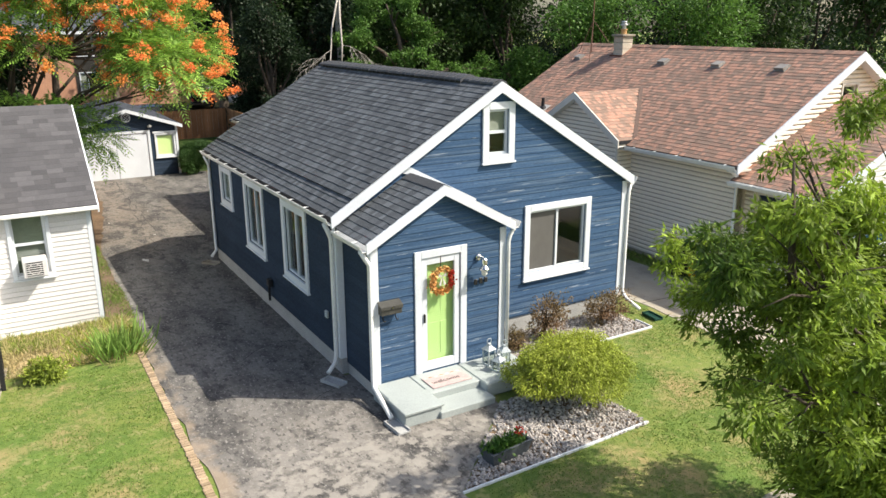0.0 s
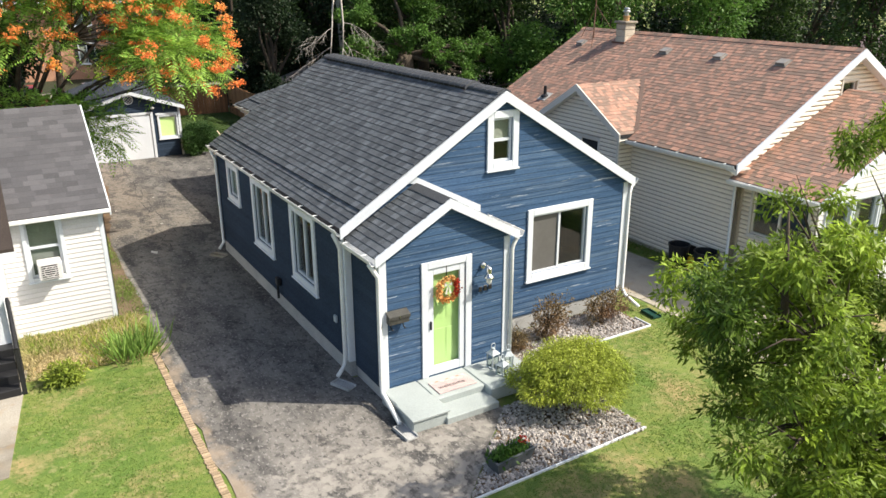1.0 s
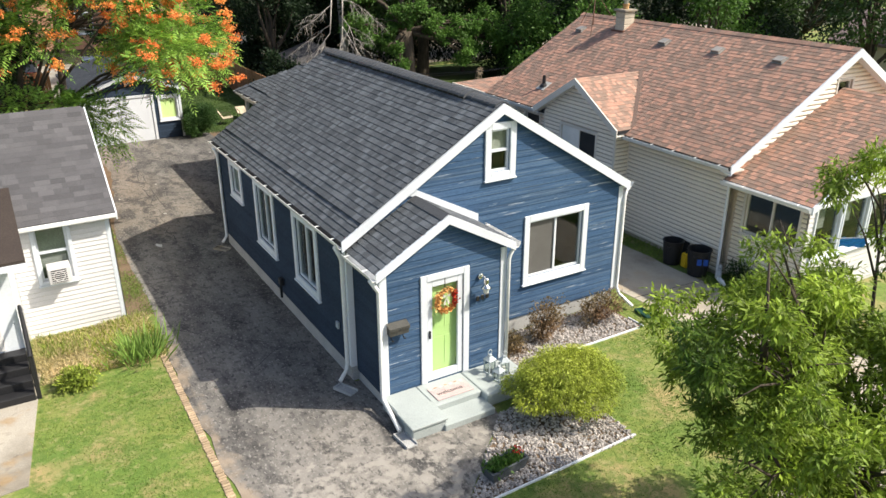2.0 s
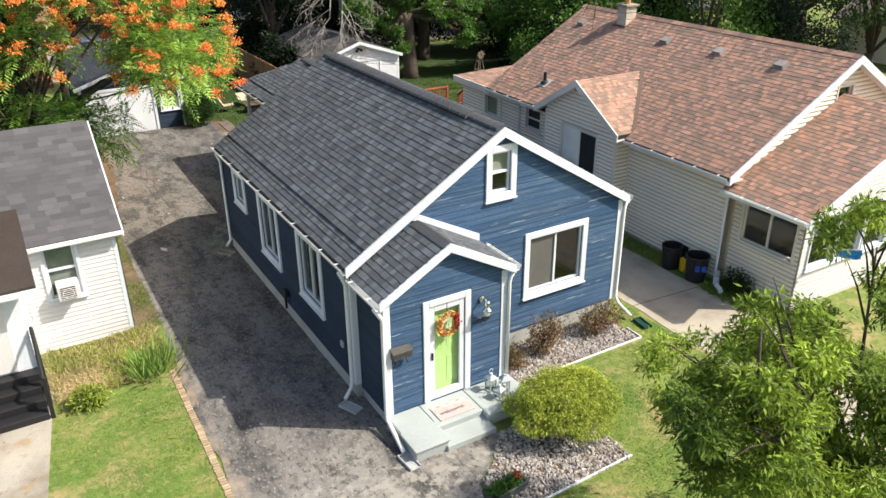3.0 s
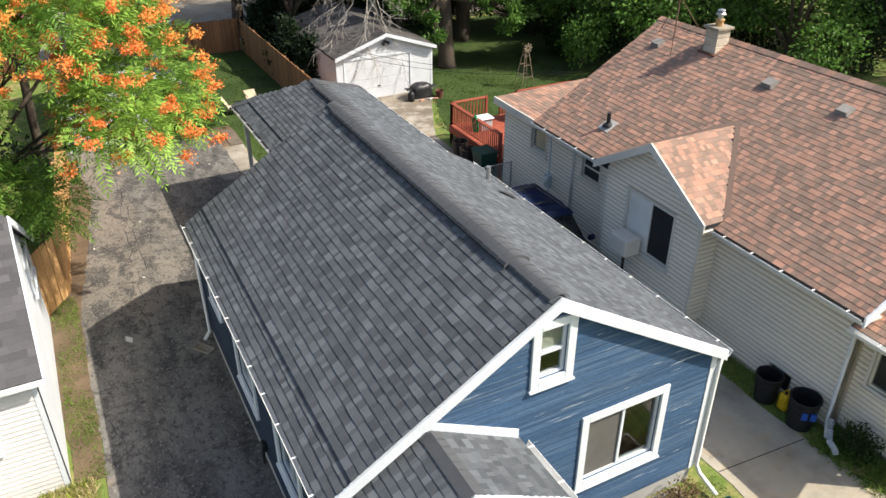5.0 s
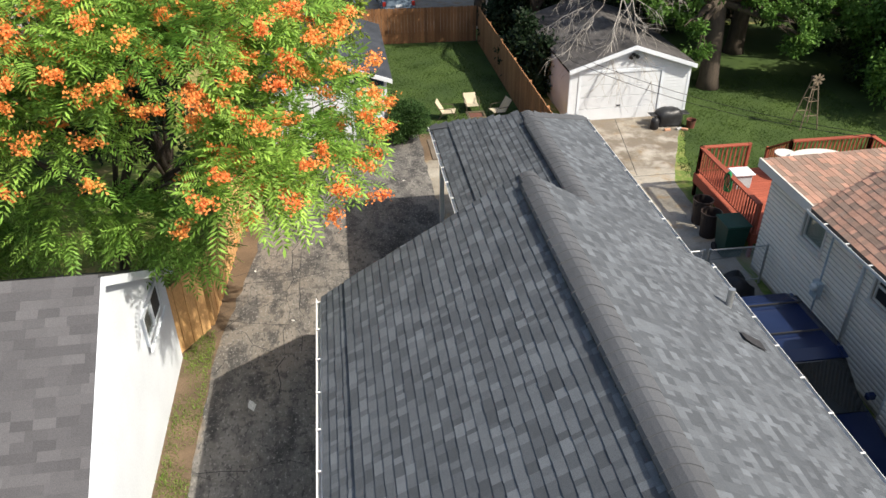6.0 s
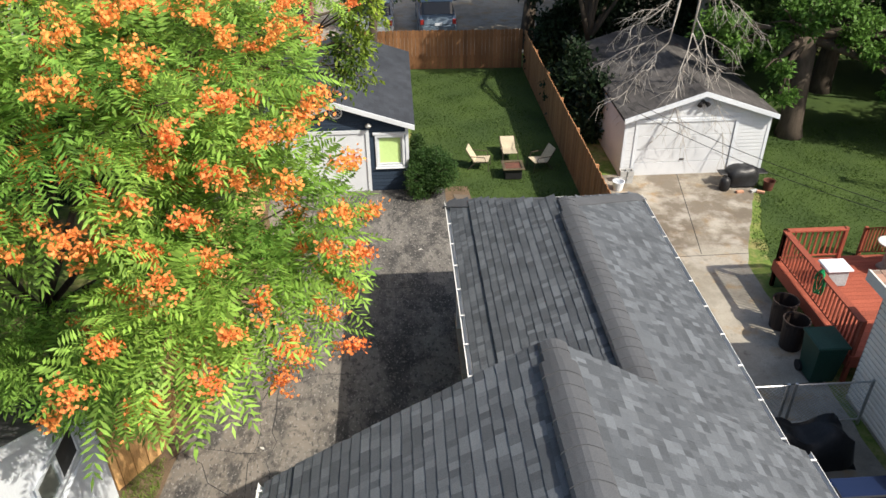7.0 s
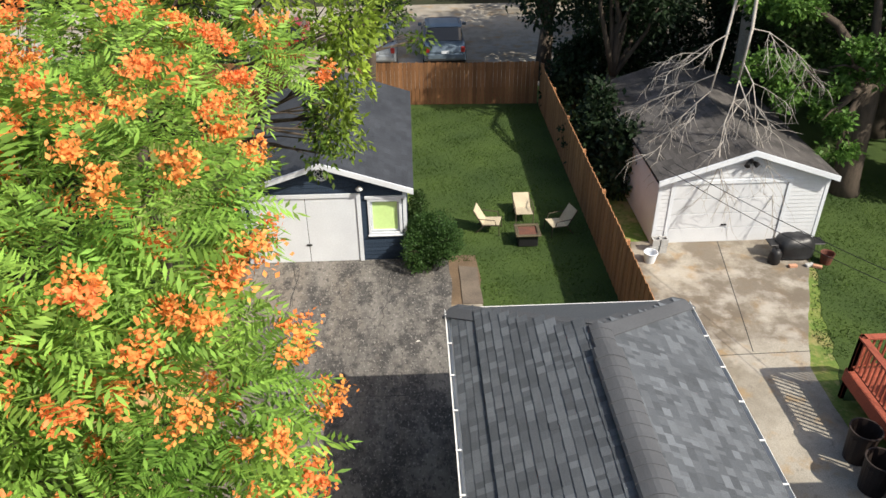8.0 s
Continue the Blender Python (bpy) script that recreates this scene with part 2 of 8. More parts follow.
LEAF_BUSH = leaf_mat("lime_shrub_leaf", (0.34, 0.39, 0.06), (0.20, 0.27, 0.045), 0.4)
LEAF_CLIPPED = leaf_mat("clipped_bush_leaf", (0.065, 0.135, 0.032), (0.035, 0.080, 0.020), 0.35)
LEAF_MAPLE = leaf_mat("lace_maple_leaf", (0.42, 0.47, 0.07), (0.18, 0.245, 0.038), 0.45)
LEAF_RUST = leaf_mat("rust_shrub_leaf", (0.20, 0.115, 0.07), (0.12, 0.13, 0.04), 0.6)
POD = leaf_mat("orange_pod", (0.92, 0.265, 0.09), (0.90, 0.40, 0.105), 0.2)
GRASS = leaf_mat("grass_blade", (0.19, 0.275, 0.055), (0.14, 0.215, 0.042), 0.25)
# Lush grass, with the trees' shade mixed into its darker green.
LUSH_SHADED = mat("lush_shaded_turf", (0.050, 0.082, 0.017), (0.028, 0.052, 0.012), 0.95, 0.5, 60, 0.8)
LUSH_SHADED_BLADE = leaf_mat("lush_shaded_blade", (0.075, 0.125, 0.022), (0.040, 0.076, 0.014), 0.3)
STRAW = leaf_mat("straw_blade", (0.68, 0.54, 0.33), (0.42, 0.37, 0.17), 0.45)


def glass_mat(name, colour, rough=0.03, shine=0.04):
    m = bpy.data.materials.new(name)
    m.use_nodes = True
    n, l = m.node_tree.nodes, m.node_tree.links
    n.remove(n["Principled BSDF"])
    fr, gl, tr, mx = n.new("ShaderNodeLayerWeight"), n.new("ShaderNodeBsdfGlossy"), n.new("ShaderNodeBsdfTransparent"), n.new("ShaderNodeMixShader")
    power, gain = n.new("ShaderNodeMath"), n.new("ShaderNodeMath")
    fr.inputs[0].default_value = 0.5
    power.operation, power.inputs[1].default_value = "POWER", 3.5
    gain.operation, gain.inputs[1].default_value, gain.inputs[2].default_value = "MULTIPLY_ADD", 0.5, shine
    gl.inputs["Roughness"].default_value = rough
    tr.inputs[0].default_value = (*colour, 1)
    l.new(fr.outputs["Facing"], power.inputs[0]), l.new(power.outputs[0], gain.inputs[0])
    l.new(gain.outputs[0], mx.inputs[0]), l.new(tr.outputs[0], mx.inputs[1]), l.new(gl.outputs[0], mx.inputs[2])
    l.new(mx.outputs[0], n["Material Output"].inputs[0])
    return m


GLASS = glass_mat("window_glass", (0.72, 0.76, 0.74))
DOORGLASS = glass_mat("door_glass", (0.92, 0.95, 0.93), shine=0.02)


# ---- mesh helpers ----
class Geo:
    """Vertices and faces gathered for one mesh."""
    def __init__(self):
        self.v, self.f = [], []

    def add(self, verts, faces, m=None):
        k = len(self.v)
        self.v += [tuple(m @ Vector(p)) for p in verts] if m else [tuple(p) for p in verts]
        self.f += [tuple(k + i for i in face) for face in faces]
        return self

    def box(self, a, b, m=None, cut=0.0):
        (x0, y0, z0), (x1, y1, z1) = [min(p, q) for p, q in zip(a, b)], [max(p, q) for p, q in zip(a, b)]
        if cut:
            c = min(cut, (x1 - x0) / 3, (y1 - y0) / 3, (z1 - z0) / 3)
            bm = bmesh.new()
            bmesh.ops.create_cube(bm, size=1.0)
            for v in bm.verts:
                v.co = Vector(((x0 + x1) / 2 + v.co.x * (x1 - x0), (y0 + y1) / 2 + v.co.y * (y1 - y0), (z0 + z1) / 2 + v.co.z * (z1 - z0)))
            bmesh.ops.bevel(bm, geom=bm.edges[:], offset=c, segments=1, affect="EDGES", profile=0.5)
            bm.verts.index_update()
            self.add([v.co.copy() for v in bm.verts], [[v.index for v in f.verts] for f in bm.faces], m)
            bm.free()
            return self
        p = [(x0, y0, z0), (x1, y0, z0), (x1, y1, z0), (x0, y1, z0), (x0, y0, z1), (x1, y0, z1), (x1, y1, z1), (x0, y1, z1)]
        return self.add(p, [(0, 3, 2, 1), (4, 5, 6, 7), (0, 1, 5, 4), (1, 2, 6, 5), (2, 3, 7, 6), (3, 0, 4, 7)], m)

    def prism(self, poly, way, m=None):
        """A flat outline (3D points) pushed along a vector."""
        k, w = len(poly), Vector(way)
        p = [Vector(q) for q in poly] + [Vector(q) + w for q in poly]
        return self.add(p, [tuple(range(k))[::-1], tuple(range(k, 2 * k))] + [(i, (i + 1) % k, (i + 1) % k + k, i + k) for i in range(k)], m)

    def tube(self, pts, radii, sides=8, m=None, caps=True):
        """A round tube along points, with a radius at each."""
        pts = [Vector(p) for p in pts]
        radii = radii if isinstance(radii, (list, tuple)) else [radii] * len(pts)
        vs, fs, side = [], [], None
        for i, p in enumerate(pts):
            d = (pts[min(i + 1, len(pts) - 1)] - pts[max(i - 1, 0)]).normalized()
            side = d.orthogonal().normalized() if side is None else (side - d * side.dot(d)).normalized()
            other = d.cross(side)
            vs += [p + radii[i] * (side * math.cos(2 * math.pi * j / sides) + other * math.sin(2 * math.pi * j / sides)) for j in range(sides)]
        for i in range(len(pts) - 1):
            fs += [(i * sides + j, i * sides + (j + 1) % sides, (i + 1) * sides + (j + 1) % sides, (i + 1) * sides + j) for j in range(sides)]
        if caps:
            fs += [tuple(range(sides))[::-1], tuple(range((len(pts) - 1) * sides, len(pts) * sides))]
        return self.add(vs, fs, m)

    def lathe(self, profile, sides=16, m=None):
        """A turned body: (radius, height) pairs round z."""
        vs = [(r * math.cos(2 * math.pi * j / sides), r * math.sin(2 * math.pi * j / sides), z) for r, z in profile for j in range(sides)]
        fs = [(i * sides + j, i * sides + (j + 1) % sides, (i + 1) * sides + (j + 1) % sides, (i + 1) * sides + j) for i in range(len(profile) - 1) for j in range(sides)]
        fs += [tuple(range(sides))[::-1], tuple(range((len(profile) - 1) * sides, len(profile) * sides))]
        return self.add(vs, fs, m)

    def mesh(self, name, material, smooth=False):
        me = bpy.data.meshes.new(name)
        me.from_pydata(self.v, [], self.f)
        me.materials.append(material)
        if smooth:
            me.polygons.foreach_set("use_smooth", [True] * len(me.polygons))
        return me


def thing(name, at, label, category, group="", kind=""):
    e = new(name)
    e.empty_display_size = 0.2
    e.location = at
    return tagged(e, label, category, group, kind)


def part(name, geo, material, parent=None, label="", smooth=False):
    """One mesh, written in world places, under a thing or a part."""
    ob = new(name, geo.mesh(name, material, smooth) if isinstance(geo, Geo) else geo)
    if parent:
        ob.parent = parent
        if not parent.parent:
            ob.matrix_parent_inverse = Matrix.Translation(-parent.location)
    return tagged(ob, label)


def solid(name, geo, material, label, category, group="", kind="", smooth=False):
    return tagged(part(name, geo, material, None, "", smooth), label, category, group, kind)


def cloud(name, verts, size, material, parent=None, label=""):
    """A mesh of many loose faces with `size` corners each, from an array of corners."""
    verts = np.asarray(verts, np.float32).reshape(-1, 3)
    k = len(verts) // size
    me = bpy.data.meshes.new(name)
    me.vertices.add(len(verts)), me.loops.add(len(verts)), me.polygons.add(k)
    me.vertices.foreach_set("co", verts.ravel())
    me.loops.foreach_set("vertex_index", np.arange(len(verts), dtype=np.int32))
    me.polygons.foreach_set("loop_start", np.arange(0, len(verts), size, dtype=np.int32))
    me.polygons.foreach_set("loop_total", np.full(k, size, dtype=np.int32))
    me.update(calc_edges=True)
    me.materials.append(material)
    return part(name, me, material, parent, label)


def side(o, u, n):
    """A frame for a wall: its x along the wall, y out of it, z up."""
    u, n = Vector(u).normalized(), Vector(n).normalized()
    m = Matrix((u, n, Vector((0, 0, 1)))).transposed().to_4x4()
    m.translation = o
    return m


def wall_geo(m, u0, u1, z0, top, thick, holes, breaks=()):
    """A wall with openings right through it; top(u) is its upper edge."""
    g = Geo()
    us = sorted({u0, u1, *[b for b in breaks if u0 < b < u1], *[h[i] for h in holes for i in (0, 1) if u0 < h[i] < u1]})
    for a, b in zip(us, us[1:]):
        mid, z = (a + b) / 2, z0
        cuts = sorted((h[2], h[3]) for h in holes if h[0] < mid < h[1])
        for lo, hi in cuts + [(None, None)]:
            ta, tb = (lo, lo) if lo is not None else (top(a + 1e-4), top(b - 1e-4))
            if max(ta, tb) > z + 1e-4:
                g.add([(a, 0, z), (b, 0, z), (b, -thick, z), (a, -thick, z), (a, 0, ta), (b, 0, tb), (b, -thick, tb), (a, -thick, ta)],
                      [(0, 3, 2, 1), (4, 5, 6, 7), (0, 1, 5, 4), (1, 2, 6, 5), (2, 3, 7, 6), (3, 0, 4, 7)], m)
            z = hi if hi is not None else z
    bm = bmesh.new()
    vs = [bm.verts.new(v) for v in g.v]
    for f in g.f:
        bm.faces.new([vs[i] for i in f])
    bmesh.ops.remove_doubles(bm, verts=bm.verts[:], dist=1e-4)
    bm.verts.index_update()
    out = Geo()
    out.add([v.co.copy() for v in bm.verts], [[v.index for v in f.verts] for f in bm.faces])
    bm.free()
    return out


def planks(parent, m, u0, u1, z0, z1, e, top, holes, material, proud=0.011):
    """Lap boards, one object each, cut at the openings and along a sloping roof line."""
    z = z0
    while z < z1 - 0.02:
        zt = min(z + e, z1)
        spans = []
        s = [u for u in np.linspace(u0, u1, 241) if top(u) > z + 0.02]
        if s:
            spans = [(s[0], s[-1])]
        for h in holes:
            if h[2] < zt - 0.05 and h[3] > z + 0.05:
                spans = [q for a, b in spans for q in ((a, min(b, h[0])), (max(a, h[1]), b)) if q[1] - q[0] > 0.03]
        for a, b in spans:
            ta, tb = a, b
            if top(a) < zt:
                inside = [u for u in np.linspace(a, b, 121) if top(u) >= zt - 0.01]
                if inside:
                    ta, tb = inside[0], inside[-1]
                else:
                    ta = tb = (a + b) / 2
            elif top(b) < zt:
                tb = max([u for u in np.linspace(a, b, 121) if top(u) >= zt - 0.01] or [a])
            g = Geo()
            lip = 0.13 * e
            if proud > 0.03:                                      # a lap with a hollow upper third
                k = 0.55
                ma, mb, zm = a + (ta - a) * k, b + (tb - b) * k, z + (zt - z) * k
                g.add([(a, 0.001, z), (b, 0.001, z), (tb, 0.001, zt - 0.03), (ta, 0.001, zt - 0.03), (a, proud, z + lip), (b, proud, z + lip), (mb, proud * 0.9, zm), (ma, proud * 0.9, zm), (tb, 0.003, zt - 0.03), (ta, 0.003, zt - 0.03)],
                      [(4, 5, 6, 7), (7, 6, 8, 9), (0, 1, 5, 4), (1, 2, 8, 6, 5), (3, 0, 4, 7, 9), (2, 3, 9, 8)], m)
                part("plank", g, material, parent)
                continue
            g.add([(a, 0.001, z), (b, 0.001, z), (tb, 0.001, zt), (ta, 0.001, zt), (a, proud, z + lip), (b, proud, z + lip), (tb, 0.004, zt), (ta, 0.004, zt), (a, proud * 0.35, z), (b, proud * 0.35, z)],
                  [(4, 5, 6, 7), (8, 9, 5, 4), (0, 1, 9, 8), (1, 2, 6, 5, 9), (3, 0, 8, 4, 7), (2, 3, 7, 6)], m)
            part("plank", g, material, parent)
        z = zt


def window(parent, m, u0, u1, z0, z1, trim=0.10, sashes=1, split="v", frame_mat=None, proud=0.045, fill=(), sill=True):
    """A window: outer trim round the opening, sash, panes and sill; returns the opening."""
    fm = frame_mat or WHITE
    a, b, c, d = u0 + trim, u1 - trim, z0 + trim, z1 - trim
    g = Geo()
    for p, q in (((u0, 0.0, z0), (a, proud, z1)), ((b, 0.0, z0), (u1, proud, z1)), ((a, 0.0, d), (b, proud, z1)), ((a, 0.0, z0), (b, proud, c))):
        g.box(p, q, m, 0.006)
    w = part("window", g, fm, parent)
    s = Geo()
    k = 0.045
    for p, q in (((a, -0.09, c), (a + k, -0.02, d)), ((b - k, -0.09, c), (b, -0.02, d)), ((a + k, -0.09, d - k), (b - k, -0.02, d)), ((a + k, -0.09, c), (b - k, -0.02, c + k))):
        s.box(p, q, m)
    if sashes == 2:
        if split == "v":
            s.box(((a + b) / 2 - 0.025, -0.085, c + k), ((a + b) / 2 + 0.025, -0.015, d - k), m)
        else:
            s.box((a + k, -0.085, (c + d) / 2 - 0.025), (b - k, -0.015, (c + d) / 2 + 0.025), m)
    part("sash", s, fm, w)
    halves = [(a + k, b - k, c + k, d - k)]
    if sashes == 2:
        halves = [(a + k, (a + b) / 2 - 0.025, c + k, d - k), ((a + b) / 2 + 0.025, b - k, c + k, d - k)] if split == "v" else \
                 [(a + k, b - k, c + k, (c + d) / 2 - 0.025), (a + k, b - k, (c + d) / 2 + 0.025, d - k)]
    for i, (e, f, h, j) in enumerate(halves):
        pane = part("pane", Geo().box((e, -0.060, h), (f, -0.054, j), m), GLASS, w)
        pane.visible_shadow = False
        if i < len(fill) and fill[i]:
            part("blind" if fill[i] is BLIND else "screen", Geo().box((e, -0.085, h), (f, -0.078, j), m) if fill[i] not in (SCREEN, DARK_PANE, LIME) else Geo().box((e, -0.048, h), (f, -0.044, j), m), fill[i], w)
    if sill:
        part("sill", Geo().box((u0 - 0.02, 0.0, z0 - 0.035), (u1 + 0.02, proud + 0.03, z0 + 0.0), m, 0.006), fm, w)
    return (a, b, c, d)


def hole(u0, u1, z0, z1, trim=0.10):
    return (u0 + trim - 0.002, u1 - trim + 0.002, z0 + trim - 0.002, z1 - trim + 0.002)


def shingles(parent, m, length, rise, e, widths, material, single, keep=None, near=None, most=300, lift=0.012, seed=1):
    """Courses of tabs on a slope. m: x along the eave, y up the slope, z out of it. keep(u, v): inside the roof's outline.
    Tabs inside near (u0, u1, v0, v1) are pieces of their own, the rest one mesh."""
    rng = random.Random(seed)
    shared = {w: Geo().add([(-w / 2, 0, lift), (w / 2, 0, lift), (w / 2, e * 1.25, 0.004), (-w / 2, e * 1.25, 0.004), (-w / 2, 0, 0.0), (w / 2, 0, 0.0)],
                           [(0, 1, 2, 3), (4, 5, 1, 0), (4, 0, 3), (5, 2, 1)]).mesh("shingle", single) for w in widths}
    g, made, v, row = Geo(), 0, 0.0, 0
    while v < rise - 0.02:
        u = -rng.random() * max(widths)
        while u < length:
            w = rng.choice(widths)
            a, b = max(u + 0.0006, 0.0), min(u + w - 0.0006, length)
            u += w
            if b - a < 0.03 or (keep and not (keep((a + b) / 2, v + e / 2))):
                continue
            ok = b - a > w - 0.015
            thick = lift * rng.choice((0.9, 1.0, 1.15))            # laminated tabs stand a little proud of the plain ones
            drop = (rng.choice((0.0, 0.0, 0.0, 0.006)) + rng.uniform(0.0, 0.003)) * (row > 0)
            if near and ok and made < most and near[0] < a and b < near[1] and near[2] < v < near[3]:
                ob = new("shingle", shared[w])
                ob.parent = parent
                ob.matrix_basis = m @ Matrix.Translation(((a + b) / 2, v - drop, 0.001)) @ Matrix.Rotation(rng.uniform(-0.006, 0.006), 4, "Z") @ Matrix.Diagonal((1, 1, thick / lift, 1))
                made += 1
            else:
                t = min(v + e * 1.25, rise)
                g.add([(a, v - drop, thick), (b, v - drop, thick), (b, t, 0.004), (a, t, 0.004), (a, v - drop, 0), (b, v - drop, 0)], [(0, 1, 2, 3), (4, 5, 1, 0), (4, 0, 3), (5, 2, 1)], m)
        v += e
        row += 1
    rest = part("shingle_course", g, material, parent)
    tagged(rest, "", "", "", "stuff")
    return rest


def slope(o, u, v):
    """A frame on a roof slope: x along the eave, y up the slope, z out of it."""
    u, v = Vector(u).normalized(), Vector(v).normalized()
    m = Matrix((u, v, u.cross(v))).transposed().to_4x4()
    m.translation = o
    return m


def slab(p0, p1, p2, p3, t):
    """A sloping plate through four corners, t thick downwards."""
    g = Geo()
    q = [Vector(p) for p in (p0, p1, p2, p3)]
    return g.prism([p - Vector((0, 0, t)) for p in q], (0, 0, t))


# ---- ground ----
def flat(name, pts, z, t, material, label, category, wobble=0.0, seed=3):
    """A paved or planted patch: an outline at height z, t thick; wobble roughens its edge."""
    rng, out = random.Random(seed), []
    for i, (x, y) in enumerate(pts):
        x2, y2 = pts[(i + 1) % len(pts)]
        k = max(1, int(math.hypot(x2 - x, y2 - y) / 0.35)) if wobble else 1
        for j in range(k):
            f = j / k
            out.append((x + (x2 - x) * f + rng.uniform(-wobble, wobble) * (j > 0), y + (y2 - y) * f + rng.uniform(-wobble, wobble) * (j > 0), z - t))
    return solid(name, Geo().prism(out, (0, 0, t)), material, label, category, kind="structure")


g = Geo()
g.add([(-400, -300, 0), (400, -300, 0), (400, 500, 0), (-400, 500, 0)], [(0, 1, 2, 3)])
solid("ground", g, LAWN, "green turf with dry brown patches, and woodland soil behind darkened for shade", "ground", kind="structure")
flat("driveway", [(1.72, -6), (4.9, -6), (4.65, 8.07), (6.55, 9.9), (7.0, 12.3), (4.75, 12.3), (4.75, 20.8), (7.75, 20.8), (7.75, 28.3), (7.74, 34.3), (2.6, 34.4), (3.0, 30), (2.05, 23.2), (1.95, 17.3), (1.78, 14.8)],
     0.015, 0.05, ASPHALT, "cracked black asphalt driveway worn pale near the street", "driveway", 0.05)
flat("pavement", [(11.75, -6), (14.25, -6), (14.2, 7.9), (14.45, 10.0), (14.3, 11.7), (14.28, 14.5), (14.4, 18.0), (14.85, 21.5), (14.93, 24.9), (15.1, 29.6), (17.4, 34.7), (12.6, 34.7), (12.3, 32.4), (11.78, 30.2), (11.5, 30.0), (11.5, 12.6), (12.15, 12.9)],
     0.012, 0.05, CONCRETE, "stained pale concrete drive between the two houses", "driveway", 0.03, 5)
flat("pavement_walk", [(-3, 12), (-1.05, 12.2), (-0.56, 15.9), (-3, 15.9)], 0.014, 0.05, CONCRETE, "pale concrete front walk before black steps", "path")
flat("sidewalk", [(-30, 3.2), (1.6, 3.2), (1.6, 4.6), (-30, 4.6)], 0.013, 0.05, CONCRETE, "pale concrete sidewalk along the street", "sidewalk")
flat("sidewalk_front", [(5.0, 3.8), (40, 3.8), (40, 5.4), (8.2, 5.9), (5.0, 5.2)], 0.010, 0.05, CONCRETE, "pale concrete sidewalk along the street", "sidewalk")
flat("parking_lot", [(-40, 46.3), (60, 46.3), (60, 58.5), (-40, 58.5)], 0.012, 0.05, CONCRETE, "pale concrete parking lot behind the fence", "parking lot")
flat("planting_strip", [(1.42, 17.5), (2.0, 17.4), (2.12, 23.2), (3.05, 30.0), (2.7, 34.3), (1.5, 34.3), (1.2, 23.5)], 0.011, 0.04, SOIL, "bare soil strip with weeds beside the drive", "soil", 0.06)
flat("back_lawn", [(8.42, 28.3), (11.7, 28.3), (11.7, 30.5), (11.7, 44.6), (5.2, 44.8), (6.9, 40.5), (6.8, 34.2), (8.42, 34.0)], 0.008, 0.03, LUSH_SHADED, "lush green back lawn inside the fence, darkened for tree shade", "lawn")
flat("side_lawn", [(15.3, 28.6), (34, 27), (34, 45), (17.2, 45), (17.4, 34.6)], 0.008, 0.03, LUSH_SHADED, "lush green lawn beside the white garage, darkened for tree shade", "lawn", 0.1)
flat("paved_strip", [(7.70, 28.2), (8.46, 28.2), (8.44, 32.2), (7.70, 32.2)], 0.010, 0.04, CONCRETE, "pale concrete strip beside the rear wing", "path", 0.03)
flat("soil_patch", [(7.70, 32.1), (8.46, 32.1), (8.44, 34.3), (7.70, 34.3)], 0.009, 0.04, SOIL, "bare soil round a concrete slab", "soil", 0.05)
flat("stepping_slab", [(7.98, 32.2), (8.46, 32.2), (8.44, 33.7), (7.98, 33.8)], 0.035, 0.06, EARTHY, "brown concrete slab at the lawn edge", "slab", 0.02)


# ---- the blue house ----
XL, XR, YF, YB, CX = 4.72, 11.54, 12.34, 20.85, 8.13
EAVE, PEAK, K = 3.03, 5.17, (5.17 - 3.03) / (8.13 - 4.60)
blue_house = thing("house", (8.1, 16.5, 0), "small navy blue clapboard house with white trim and charcoal shingle roof", "house")
roof_at = lambda x: PEAK - K * abs(x - CX)                      # noqa: E731
under = lambda x: roof_at(x) - 0.13                             # noqa: E731

part("foundation", Geo().box((XL + 0.02, YF + 0.02, -0.1), (XR - 0.02, YB, 0.36)), FOUNDATION, blue_house, "grey painted block foundation")
front = side((0, YF, 0), (1, 0, 0), (0, -1, 0))
left = side((XL, 0, 0), (0, -1, 0), (-1, 0, 0))                 # u runs towards the street
FW, AW = (8.80, 10.55, 1.12, 2.70), (7.76, 8.50, 3.66, 4.80)
SW = [(-15.12, -13.74, 1.17, 2.82), (-17.72, -16.33, 1.17, 2.82), (-19.76, -18.75, 1.80, 2.80)]
wf = part("wall_front", wall_geo(front, XL, XR, 0.34, under, 0.14, [hole(*FW, 0.14), hole(*AW, 0.14)], (CX,)), BLUE, blue_house)
planks(wf, front, XL + 0.10, XR - 0.10, 0.36, 5.1, 0.135, under, [FW, AW], BLUE)
# Shade of the left side is put into this darker board colour.
wl = part("wall_left", wall_geo(left, -YB, -YF, 0.34, lambda u: EAVE - 0.05, 0.14, [hole(*s, 0.14) for s in SW]), NAVY_AND_SHADE, blue_house, "blue boards of the left wall, darkened to navy for shade")
planks(wl, left, -YB + 0.10, -YF - 0.10, 0.36, EAVE - 0.06, 0.135, lambda u: 9, SW, NAVY_AND_SHADE)
part("wall_right", Geo().box((XR - 0.14, YF + 0.14, 0.34), (XR, YB, EAVE - 0.05)), BLUE, blue_house)
part("wall_back", wall_geo(side((0, YB, 0), (-1, 0, 0), (0, 1, 0)), -XR + 0.14, -XL - 0.14, 0.34, lambda u: under(-u), 0.14, [], (-CX,)), BLUE, blue_house)
part("floor_inside", Geo().box((XL + 0.14, YF + 0.14, 0.36), (XR - 0.14, YB - 0.14, 0.42)), DARK, blue_house)
part("ceiling_inside", Geo().box((XL + 0.14, YF + 0.14, 2.95), (XR - 0.14, YB - 0.14, 3.0)), DARK, blue_house)
